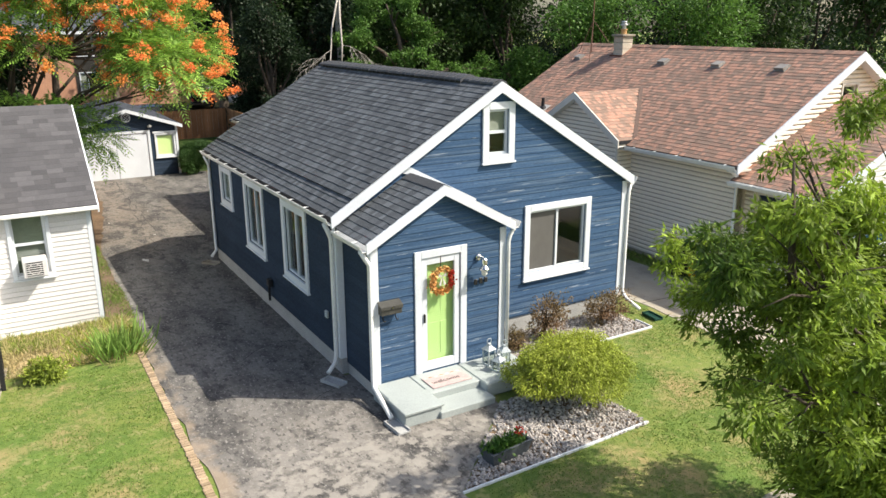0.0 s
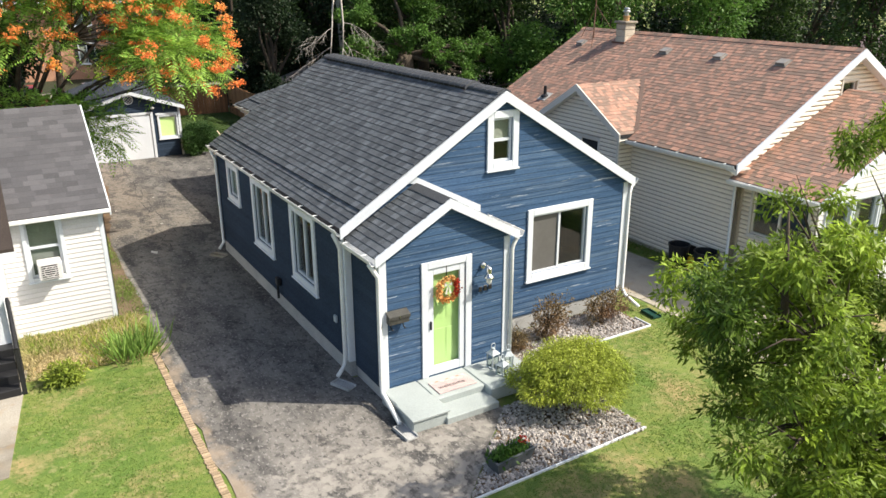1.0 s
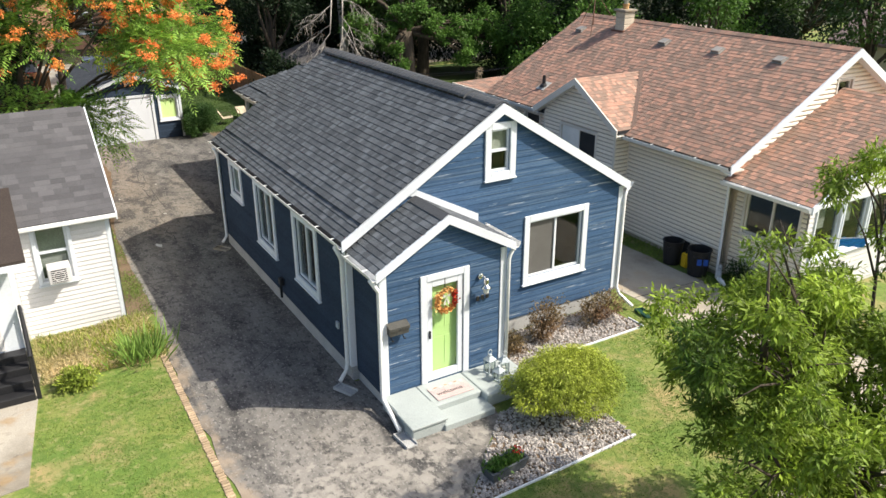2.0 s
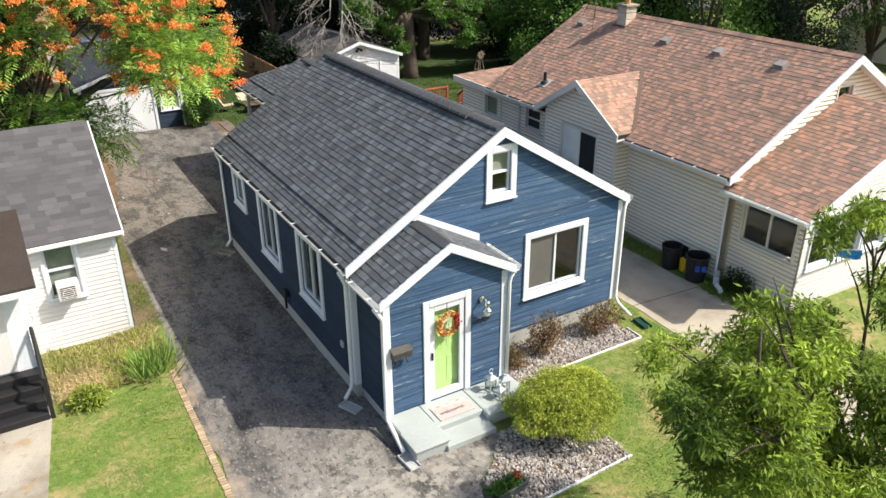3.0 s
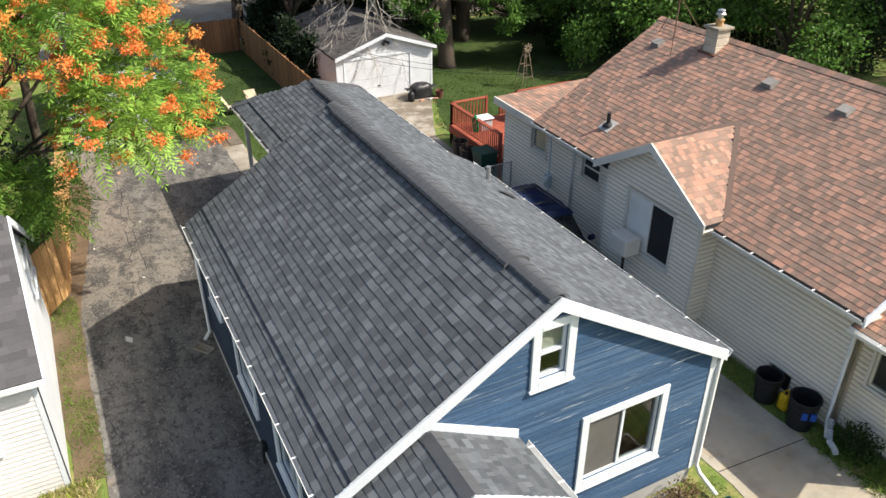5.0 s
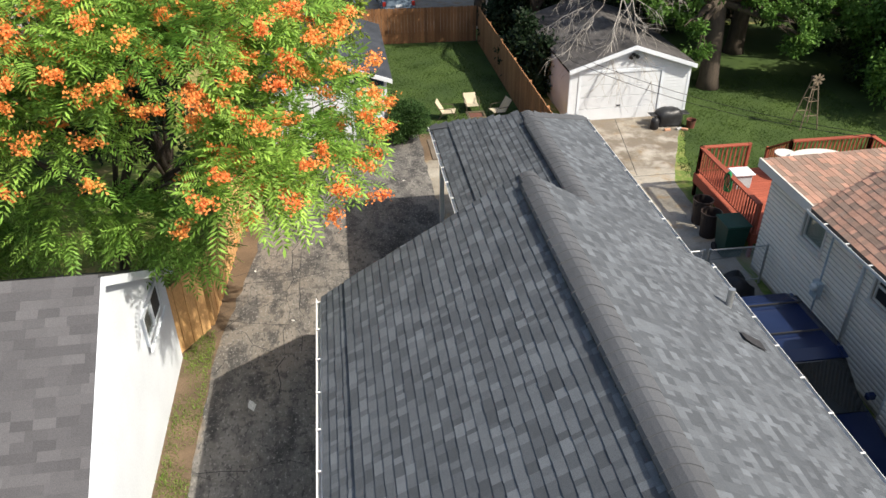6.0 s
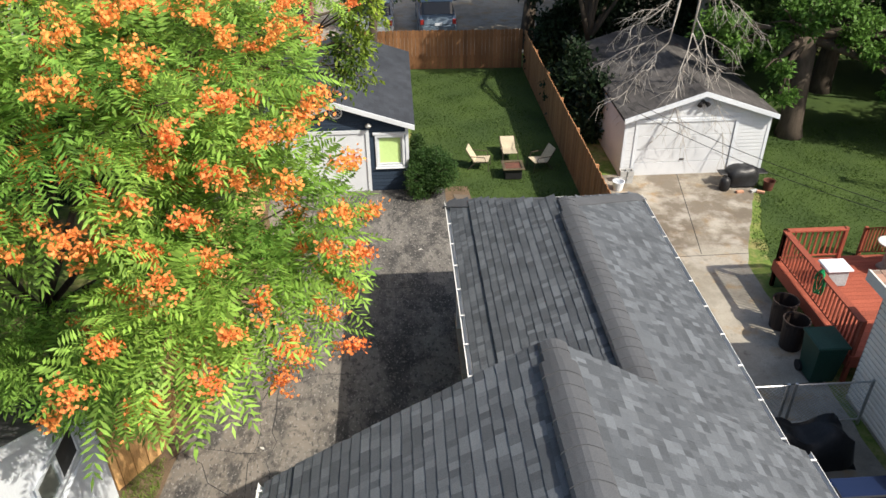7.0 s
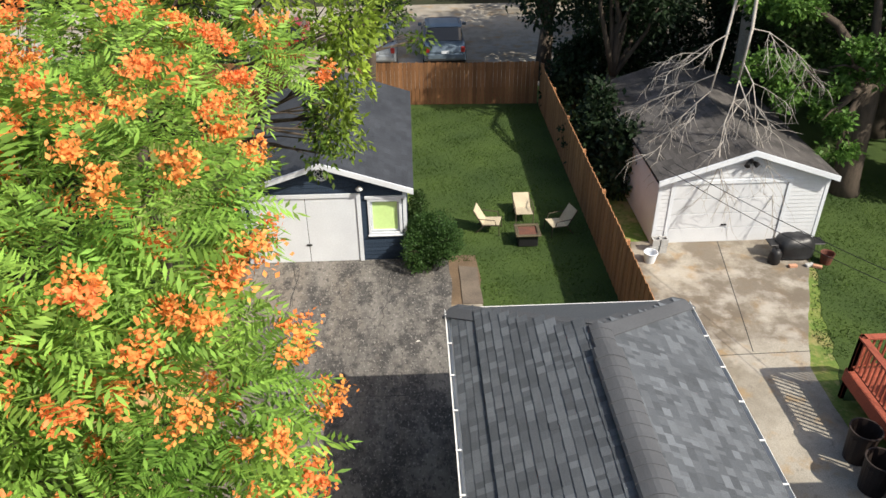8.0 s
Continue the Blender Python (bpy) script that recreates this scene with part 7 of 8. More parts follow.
for (x, y), t, mt, lab in (((4.46, 12.10), 2.0, FOUNDATION, "grey concrete splash block under the downspout"), ((4.42, 20.45), 2.2, CONCRETE, "grey concrete splash block under the downspout"), ((4.70, 10.10), 1.65, FOUNDATION, "grey concrete splash block under the downspout"),
                      ((11.72, 11.45), 1.45, GREEN_BIN, "green plastic splash block under the downspout")):
    m = Matrix.Translation((x, y, 0.015)) @ Matrix.Rotation(t + math.pi, 4, "Z") @ Matrix.Scale(0.75, 4)
    g = Geo().box((-0.3, -0.15, 0.0), (0.3, 0.15, 0.03), m)
    for q in ((-0.3, -0.15, 0.03, 0.3, -0.12, 0.075), (-0.3, 0.12, 0.03, 0.3, 0.15, 0.075), (-0.3, -0.12, 0.03, -0.27, 0.12, 0.075)):
        g.box(q[:3], q[3:], m)
    solid("splash_block", g, mt, lab, "splash block")
solid("outlet_box", Geo().box((4.655, 12.78, 0.98), (4.70, 12.90, 1.12), None, 0.01), ZINC, "grey outdoor outlet box on the blue wall", "outlet")
g = Geo().box((4.60, 16.0, 0.62), (4.70, 16.18, 0.80), None, 0.02)
g.tube([(4.63, 16.09, 0.62), (4.63, 16.09, 0.3)], 0.03, 8)
solid("dryer_vent", g, BLACK, "dark vent hood low on the blue wall", "vent")

# brick edging of the cottage lawn
edge = thing("brick_edging", (1.72, 11, 0), "row of worn tan bricks edging the lawn", "edging")
pr = random.Random(4)
bm0 = Geo().box((-0.065, -0.030, 0), (0.065, 0.030, 0.05), None, 0.006).mesh("brick", PAVER)
for i in range(117):
    y = 6.6 + i * 0.075
    ob = new("brick", bm0)
    ob.parent = edge
    ob.matrix_parent_inverse = Matrix.Translation(-edge.location)
    ob.matrix_basis = Matrix.Translation((1.67 + 0.008 * (y - 10) + pr.uniform(-.008, .008), y, -0.030 + pr.uniform(-0.006, 0.005))) @ Matrix.Rotation(pr.uniform(-.05, .05), 4, "Z")
for x, y, t in ((2.95, 21.6, 0.3), (3.7, 24.3, 1.0), (6.9, 30.9, 2.0), (2.7, 26.5, 0.2), (4.1, 27.6, 2.5)):
    m = Matrix.Translation((x, y, 0.018)) @ Matrix.Rotation(t, 4, "Z") @ Matrix.Scale(1.0 if y == 21.6 else 0.35, 4)
    solid("fallen_leaf", Geo().add([(0, -0.16, 0.01), (0.09, -0.02, 0.03), (0.05, 0.10, 0.02), (0, 0.17, 0.03), (-0.06, 0.08, 0.02), (-0.08, -0.04, 0.035), (0, 0, 0.005)],
                                   [(0, 1, 6), (1, 2, 6), (2, 3, 6), (3, 4, 6), (4, 5, 6), (5, 0, 6)], m), BLIND, "pale dry leaf lying on the asphalt", "leaf", "fallen leaves")
cr = Geo()
pr = random.Random(9)
runs = [(4.0, 34, -0.02, -0.42, 30), (3.9, 34, 0.0, -0.40, 28), (2.4, 26.0, 0.4, 0.03, 8), (2.2, 29.0, 0.4, 0.02, 12), (2.1, 20.0, 0.4, 0.0, 6), (6.0, 31.5, 0.05, 0.3, 8)]
runs += [(pr.uniform(1.9, 4.2), pr.uniform(11.5, 33.5), pr.choice((-0.3, 0.3, 0.06)), pr.choice((0.08, 0.3, -0.25)), pr.randint(4, 9)) for _ in range(24)]
for x0, y0, dx, dy, n in runs:
    wide = pr.uniform(0.35, 1.0) if y0 < 20 else 1.0
    pts = [(x0 + dx * i + pr.uniform(-.09, .09), y0 + dy * i + pr.uniform(-.09, .09), 0.017) for i in range(n)]
    pts = [p for p in pts if 1.9 < p[0] < (4.6 if p[1] < 20.9 else 7.6)]
    for p, q in zip(pts, pts[1:]):
        d = Vector((q[1] - p[1], p[0] - q[0], 0)).normalized() * pr.uniform(0.003, 0.010) * wide
        cr.add([Vector(p) - d, Vector(q) - d, Vector(q) + d, Vector(p) + d], [(0, 1, 2, 3)])
for a, b in (((14.9, 34.6), (14.1, 30.15)), ((12.5, 30.05), (15.35, 30.1)), ((11.6, 25.2), (14.9, 25.3)), ((13.1, 30.1), (13.3, 25.2)), ((11.6, 20.0), (14.9, 20.0)), ((11.9, 15.0), (14.8, 15.0)), ((12.15, 12.2), (14.28, 12.05)), ((12.0, 9.2), (14.3, 9.4))):
    a, b = Vector((*a, 0.0135)), Vector((*b, 0.0135))
    d = Vector(((b - a).y, -(b - a).x, 0)).normalized() * 0.010
    cr.add([a - d, b - d, b + d, a + d], [(0, 1, 2, 3)])
tagged(solid("crack", cr, UNDER, "dark cracks and joints across the paving", "crack"), kind="stuff")


# ---- beside the tan house ----
def bin_round(name, x, y, r0, r1, h, material, label, mark=False):
    e = thing(name, (x, y, 0), label, "bin")
    m = Matrix.Translation((x, y, 0.012))
    part("body", Geo().lathe([(r0, 0), (r1, h), (r1 + 0.015, h), (r1 + 0.015, h + 0.03), (r1 - 0.012, h + 0.03), (r1 - 0.02, h - 0.02), (r0 - 0.01, 0.03)], 20, m), material, e, smooth=False)
    for a in (0.4, 0.4 + math.pi):
        part("handle", Geo().tube([(r1 * math.cos(a + d), r1 * math.sin(a + d), h - 0.08) if d else ((r1 + 0.05) * math.cos(a), (r1 + 0.05) * math.sin(a), h - 0.1) for d in (-0.2, 0, 0.2)], 0.012, 6, m), material, e)
    if mark:
        for i in range(2):
            part("painted_bar", Geo().box((-r1 - 0.004, -0.02 - i * 0.16, 0.36), (-r1 * 0.90, 0.09 - i * 0.16, 0.52), m @ Matrix.Rotation(0.9, 4, "Z")), ROYAL, e, "blue painted number as plain bars")
    return e


bin_round("trash_bin", 14.52, 13.28, 0.22, 0.27, 0.62, BLACK, "black round plastic trash bin against the tan wall")
bin_round("trash_bin", 14.52, 12.40, 0.24, 0.30, 0.68, BLACK, "black round trash bin with blue painted bars", True)
e = thing("jerry_can", (14.62, 12.87, 0), "bright yellow plastic can between black bins", "can")
part("body", Geo().box((14.50, 12.75, 0.012), (14.78, 12.98, 0.42), None, 0.04), YELLOW, e)
part("cap", Geo().lathe([(0.03, 0.42), (0.03, 0.47)], 10, Matrix.Translation((14.58, 12.86, 0))), BLACK, e)
g = Geo()
pts = [(14.86, 11.98, 0.32), (14.70, 11.85, 0.22), (14.52, 11.70, 0.14), (14.42, 11.52, 0.16), (14.36, 11.40, 0.10)]
for p, q in zip(pts, pts[1:]):
    for f in (0, 0.25, 0.5, 0.75):
        a = Vector(p).lerp(Vector(q), f)
        g.tube([a, a.lerp(Vector(q), 0.14)], [0.062, 0.05], 10)
solid("drain_hose", g, WHITE, "white corrugated drain hose at the wall foot", "hose")
ac = thing("air_conditioner", (14.3, 17.65, 1.5), "beige window air conditioner on a bracket", "air conditioner")
part("case", Geo().box((13.96, 17.40, 1.40), (14.41, 18.06, 1.84), None, 0.02), CREAM, ac)
g = Geo()
for i in range(9):
    g.box((13.97 + i * 0.04, 17.412, 1.45), (13.99 + i * 0.04, 17.42, 1.79))
part("vent_slot", g, SCREEN, ac)
part("bracket", Geo().tube([(14.1, 17.6, 1.41), (14.1, 17.6, 0.6), (14.1, 17.6, 0.0)], 0.04, 6), BARK, ac)
mt = thing("electric_meter", (14.85, 22.0, 1.3), "grey electric meter with conduit on the tan wall", "meter")
part("box", Geo().box((14.82, 21.85, 1.15), (14.94, 22.10, 1.55), None, 0.012), ZINC, mt)
part("dial", Geo().lathe([(0.085, 0), (0.085, 0.06), (0.06, 0.09)], 14, Matrix.Translation((14.82, 21.97, 1.42)) @ Matrix.Rotation(-math.pi / 2, 4, "Y")), CLEAR, mt)
part("conduit", Geo().tube([(14.90, 21.97, 1.55), (14.90, 21.97, 2.7)], 0.022, 8), ZINC, mt)
part("conduit", Geo().tube([(14.90, 21.97, 1.15), (14.90, 21.97, 0.1)], 0.022, 8), ZINC, mt)
spout(tan_house, [(14.44, 21.0, 2.95), (14.80, 21.0, 2.75), (14.90, 21.0, 2.6), (14.90, 21.0, 0.15)])
e = thing("flag", (15.8, 9.6, 1.7), "bright blue cloth flag on a white pole", "flag")
part("pole", Geo().tube([(15.9, 9.95, 1.55), (15.75, 8.95, 1.95)], 0.014, 7), WHITE, e)
g = Geo()
nx, ny = 8, 6
for i in range(nx + 1):
    for j in range(ny + 1):
        f = i / nx
        g.v.append((15.85 - 0.1 * f + 0.03 * math.sin(j * 2 + i), 9.6 - 0.65 * f, 1.70 + 0.24 * f - j / ny * 0.22 + 0.02 * math.sin(i * 1.7)))
g.f += [(i * (ny + 1) + j, i * (ny + 1) + j + 1, (i + 1) * (ny + 1) + j + 1, (i + 1) * (ny + 1) + j) for i in range(nx) for j in range(ny)]
part("cloth", g, SKYBLUE, e, smooth=True)


# ---- vehicles ----
def car(at, turn, material, label, long=4.6, wide=1.82, high=1.68, rack=False, suv=True):
    e = thing("car", (at[0], at[1], 0), label, "car")
    m = Matrix.Translation((at[0], at[1], 0.0)) @ Matrix.Rotation(turn, 4, "Z")
    L, W, H = long / 2, wide / 2, high

    def loft(sections):
        g = Geo()
        for y, w, z0, z1 in sections:
            g.v += [tuple(m @ Vector(p)) for p in ((-w, y, z0), (-w * 1.02, y, (z0 + z1) / 2), (-w * 0.93, y, z1 - 0.03), (-w * 0.80, y, z1), (w * 0.80, y, z1), (w * 0.93, y, z1 - 0.03), (w * 1.02, y, (z0 + z1) / 2), (w, y, z0))]
        k = len(sections)
        for i in range(k - 1):
            g.f += [(i * 8 + j, i * 8 + (j + 1) % 8, (i + 1) * 8 + (j + 1) % 8, (i + 1) * 8 + j) for j in range(8)]
        g.f += [tuple(range(8))[::-1], tuple(range((k - 1) * 8, k * 8))]
        return g

    hood = 0.98 if suv else 0.86
    belt = 1.02 if suv else 0.92
    part("body", loft([(-L, W * 0.86, 0.42, belt - 0.22), (-L + 0.08, W * 0.95, 0.30, belt - 0.02), (-L + 0.5, W, 0.26, belt), (L - 1.5, W, 0.26, belt), (L - 1.2, W, 0.26, hood), (L - 0.35, W * 0.95, 0.28, hood - 0.12), (L - 0.05, W * 0.86, 0.32, hood - 0.30), (L, W * 0.78, 0.40, hood - 0.45)]), material, e, smooth=False)
    back = -L + (0.12 if suv else 0.75)
    cab = [(back, W * 0.84, belt - 0.03, belt + 0.02), (back + 0.28, W * 0.83, belt - 0.03, H - 0.05), (back + 0.6, W * 0.82, belt - 0.03, H), (L - 2.35, W * 0.82, belt - 0.03, H), (L - 2.05, W * 0.82, belt - 0.03, H - 0.06), (L - 1.30, W * 0.86, belt - 0.05, belt + 0.0)]
    part("cabin_glass", loft(cab), bpy.data.materials.get("car_glass") or mat("car_glass", (0.012, 0.014, 0.016), rough=0.05, bump=0.0, grain=0.0, spec=0.6), e)
    part("roof", loft([(back + 0.30, W * 0.80, H - 0.05, H - 0.02), (back + 0.6, W * 0.84, H - 0.06, H + 0.02), (L - 2.35, W * 0.84, H - 0.06, H + 0.02), (L - 2.08, W * 0.80, H - 0.07, H - 0.03)]), material, e)
    for sx in (-1, 1):
        for y in (-L + 0.85, L - 0.85):
            w = part("wheel", Geo().lathe([(0.20, -0.10), (0.32, -0.10), (0.335, -0.06), (0.335, 0.06), (0.32, 0.10), (0.20, 0.10)], 20, m @ Matrix.Translation((sx * (W - 0.09), y, 0.345)) @ Matrix.Rotation(math.pi / 2, 4, "Y")), BLACK, e)
            part("rim", Geo().lathe([(0.19, -0.08), (0.20, 0.105), (0.05, 0.09)], 14, m @ Matrix.Translation((sx * (W - 0.09), y, 0.345)) @ Matrix.Rotation(sx * math.pi / 2, 4, "Y")), ZINC, w)
        part("mirror", Geo().box((sx * W, L - 1.62, belt), (sx * (W + 0.17), L - 1.50, belt + 0.13), m, 0.02), material, e)
        part("headlight", Geo().box((sx * (W * 0.55), L - 0.10, hood - 0.36), (sx * (W * 0.84), L - 0.01, hood - 0.24), m, 0.02), CLEAR, e)
        part("tail_light", Geo().box((sx * (W * 0.72), -L - 0.005, belt - 0.25), (sx * (W * 0.90), -L + 0.06, belt - 0.02), m, 0.015), RED, e)
        if rack:
            part("roof_rail", Geo().tube([(sx * W * 0.74, back + 0.5, H + 0.02), (sx * W * 0.74, back + 0.55, H + 0.08), (sx * W * 0.74, L - 2.5, H + 0.08), (sx * W * 0.74, L - 2.4, H + 0.02)], 0.018, 6, m), BLACK, e)
    if rack:
        for y in (back + 0.75, L - 2.75):
            part("crossbar", Geo().tube([(-W * 0.74, y, H + 0.085), (W * 0.74, y, H + 0.085)], 0.02, 6, m), BLACK, e)
    part("bumper", Geo().box((-W * 0.82, -L - 0.07, 0.40), (W * 0.82, -L + 0.05, 0.62), m, 0.03), ZINC if rack else material, e)
    part("licence_plate", Geo().box((-0.16, -L - 0.08, 0.64), (0.16, -L - 0.06, 0.76), m), WHITE, e)
    return e


PAINT = mat("dark_blue_car_paint", (0.010, 0.018, 0.055), rough=0.18, bump=0.0, grain=0.03, spec=0.35)
car((13.30, 19.75), math.pi, PAINT, "dark blue sport utility car with a roof rack", 4.5, 1.78, 1.66, True)
car((5.5, 50.9), 0.0, mat("silver_car_paint", (0.30, 0.33, 0.36), rough=0.2, bump=0, spec=0.6), "silver car parked beyond the fence", 4.6, 1.8, 1.45, suv=False)
car((8.4, 50.9), 0.0, mat("grey_blue_car_paint", (0.12, 0.16, 0.20), rough=0.2, bump=0, spec=0.6), "grey-blue car parked beyond the fence", 4.6, 1.8, 1.45, suv=False)
car((1.6, 51.4), 0.0, mat("red_car_paint", (0.28, 0.015, 0.015), rough=0.2, bump=0, spec=0.6), "dark red car parked beyond the fence", 4.5, 1.8, 1.45, suv=False)
car((13.9, 61.5), 0.0, mat("black_car_paint", (0.01, 0.01, 0.011), rough=0.15, bump=0, spec=0.6), "black car parked beside the brick building", 4.7, 1.85, 1.5, suv=False)
car((18.6, 60.8), 1.2, mat("pale_car_paint", (0.5, 0.5, 0.5), rough=0.2, bump=0, spec=0.6), "pale grey car parked beside the brick building", 4.7, 1.85, 1.45, suv=False)


# ---- red deck behind the tan house ----
deck = thing("deck", (17.8, 27.0, 0), "red stained timber deck with balustrade", "deck")
DX0, DX1, DY0, DY1, DZ = 15.25, 20.6, 25.25, 28.75, 0.72
for i in range(25):
    y = DY0 + i * 0.14
    part("board", Geo().box((DX0, y, DZ - 0.03), (DX1, y + 0.133, DZ)), DECK, deck)
g = Geo()
part("skirt", Geo().box((DX0 - 0.03, DY0, DZ - 0.28), (DX0, DY1, DZ - 0.005)), DECK, deck)
part("skirt", Geo().box((DX0, DY1, DZ - 0.28), (DX1, DY1 + 0.03, DZ - 0.005)), DECK, deck)
part("skirt", Geo().box((DX0, DY0 - 0.03, DZ - 0.28), (DX1, DY0, DZ - 0.005)), DECK, deck)


def balustrade(a, b):
    a, b = Vector(a), Vector(b)
    d = b - a
    m = side(a, d, (-d.y, d.x, 0)) if abs(d.z) < 1e-6 else None
    for p in (a, b):
        part("post", Geo().box((p.x - 0.045, p.y - 0.045, max(0, p.z - 0.72)), (p.x + 0.045, p.y + 0.045, p.z + 0.86), None, 0.01), DECK, deck)
    way, up = d.normalized(), Vector((0, 0, 1))
    across = way.cross(up).normalized() * 0.045
    for z, t in ((0.80, 0.035), (0.10, 0.035)):
        w = across * (1.6 if z > 0.5 else 0.5)
        part("rail", Geo().prism([a + up * z - w, b + up * z - w, b + up * z + w, a + up * z + w], (0, 0, t)), DECK, deck)
    n = int(d.length / 0.125)
    for i in range(1, n):
        q = a + d * i / n
        part("baluster", Geo().box((q.x - 0.017, q.y - 0.017, q.z + 0.13), (q.x + 0.017, q.y + 0.017, q.z + 0.80)), DECK, deck)


balustrade((DX0 + 0.05, DY0 + 0.05, DZ), (DX0 + 0.05, DY1 - 0.05, DZ))
balustrade((DX0 + 0.05, DY1 - 0.05, DZ), (16.75, DY1 - 0.05, DZ))
balustrade((18.05, DY1 - 0.05, DZ), (DX1 - 0.05, DY1 - 0.05, DZ))
balustrade((18.05, 29.8, 0.0), (18.05, DY1 - 0.05, DZ))
balustrade((DX1 - 0.05, DY1 - 0.05, DZ), (DX1 - 0.05, 26.0, DZ))
for i in range(4):
    part("stair_tread", Geo().box((16.8, DY1 + 0.27 * i, DZ - 0.18 * (i + 1) - 0.04), (18.0, DY1 + 0.27 * (i + 1), DZ - 0.18 * (i + 1))), DECK, deck)
tb = thing("patio_table", (18.35, 27.85, DZ), "oval cream patio table on the red deck", "table")
m = Matrix.Translation((18.35, 27.85, DZ)) @ Matrix.Diagonal((1.25, 0.72, 1, 1))
part("tabletop", Geo().lathe([(0.60, 0.69), (0.64, 0.70), (0.64, 0.73), (0.60, 0.74)], 28, m), BLIND, tb)
for sx in (-1, 1):
    for sy in (-1, 1):
        part("leg", Geo().tube([(18.35 + sx * 0.5, 27.85 + sy * 0.25, DZ + 0.69), (18.35 + sx * 0.55, 27.85 + sy * 0.28, DZ)], 0.02, 6), WHITE, tb)
bb = thing("bird_bath", (17.62, 28.25, DZ), "pale stone bird bath on the red deck", "bird bath")
part("pedestal", Geo().lathe([(0.17, 0), (0.14, 0.05), (0.07, 0.12), (0.06, 0.4), (0.10, 0.55)], 16, Matrix.Translation((17.62, 28.25, DZ))), CONCRETE, bb, smooth=True)
part("bowl", Geo().lathe([(0.08, 0.55), (0.28, 0.64), (0.30, 0.68), (0.27, 0.68), (0.05, 0.61)], 22, Matrix.Translation((17.62, 28.25, DZ))), BLIND, bb, smooth=True)
cl = thing("storage_tub", (16.1, 27.75, DZ), "white lidded storage tub on the red deck", "tub")
part("body", Geo().box((15.85, 27.55, DZ), (16.35, 27.95, DZ + 0.42), None, 0.03), ZINC, cl)
part("lid", Geo().box((15.80, 27.50, DZ + 0.42), (16.40, 28.0, DZ + 0.48), None, 0.02), WHITE, cl)
HOSE = mat("green_hose_rubber", (0.01, 0.28, 0.09), rough=0.4, bump=0)
hs = Geo()
for j in range(5):
    hs.tube([(15.27 + 0.04 * math.cos(t * 1.3 + j), 26.85 + j * 0.03 + 0.12 * math.cos(t), DZ + 0.62 + 0.28 * math.sin(t)) for t in np.linspace(0, 2 * math.pi, 18)], 0.016, 5)
solid("garden_hose", hs, HOSE, "coiled green garden hose hung on the deck rail", "hose")
gb = thing("wheeled_bin", (14.85, 25.55, 0), "dark green wheeled trash cart beside the deck", "bin")
m = Matrix.Translation((14.82, 25.5, 0.012))
part("body", Geo().add([(-.24, -.24, 0.05), (.24, -.24, 0.05), (.24, .24, 0.05), (-.24, .24, 0.05), (-.30, -.32, 0.95), (.30, -.32, 0.95), (.30, .32, 0.95), (-.30, .32, 0.95)],
                       [(0, 3, 2, 1), (4, 5, 6, 7), (0, 1, 5, 4), (1, 2, 6, 5), (2, 3, 7, 6), (3, 0, 4, 7)], m), GREEN_BIN, gb)
part("lid", Geo().box((-.33, -.36, 0.95), (.33, .36, 1.02), m, 0.03), GREEN_BIN, gb)
for sx in (-1, 1):
    part("wheel", Geo().lathe([(0.12, -0.03), (0.12, 0.03)], 14, m @ Matrix.Translation((sx * 0.27, 0.22, 0.12)) @ Matrix.Rotation(math.pi / 2, 4, "Y")), BLACK, gb)
bin_round("trash_bin", 14.72, 26.45, 0.22, 0.27, 0.70, mat("dark_brown_plastic", (0.035, 0.025, 0.022), rough=0.55), "dark brown round bin beside the deck")
bin_round("trash_bin", 14.80, 27.15, 0.22, 0.27, 0.70, bpy.data.materials["dark_brown_plastic"], "dark brown round bin beside the deck")
gt = thing("chain_link_gate", (13.5, 24.15, 0), "galvanised chain-link gate between the two houses", "gate")
for x in (11.65, 13.4, 13.55, 15.0):
    part("post", Geo().tube([(x, 24.15, 0), (x, 24.15, 1.12)], 0.03, 8), STEEL, gt)
for x0, x1 in ((11.65, 13.4), (13.55, 15.0)):
    for z in (0.12, 1.08):
        part("rail", Geo().tube([(x0, 24.15, z), (x1, 24.15, z)], 0.02, 7), STEEL, gt)
    g = Geo()
    n = int((x1 - x0) / 0.09)
    for i in range(-11, n):
        for s in (0, 1):
            a, b = (x0 + i * 0.09, 0.12), (x0 + i * 0.09 + 0.96, 1.08)
            t0, t1 = max(0, (x0 - a[0]) / 0.96), min(1, (x1 - a[0]) / 0.96)
            if t1 > t0:
                za, zb = 0.12 + 0.96 * t0, 0.12 + 0.96 * t1
                za, zb = (za, zb) if s == 0 else (1.2 - za, 1.2 - zb)
                g.tube([(a[0] + 0.96 * t0, 24.15 + 0.003 * s, za), (a[0] + 0.96 * t1, 24.15 + 0.003 * s, zb)], 0.003, 3, caps=False)
    tagged(part("wire_mesh", g, STEEL, gt), kind="stuff")

heap = thing("covered_heap", (13.6, 23.45, 0), "low heap under a sagging black tarpaulin beside the gate", "tarpaulin")
pr = random.Random(31)
n, rows = 13, []
for j in range(7):
    rows.append([(12.75 + 1.65 * i / (n - 1) + pr.uniform(-0.02, 0.02), 23.05 + 0.85 * j / 6 + pr.uniform(-0.02, 0.02),
                  0.02 if i in (0, n - 1) or j in (0, 6) else 0.62 + 0.12 * math.sin(i * 0.9) + 0.06 * math.cos(j * 1.7 + i) + pr.uniform(-0.03, 0.03)) for i in range(n)])
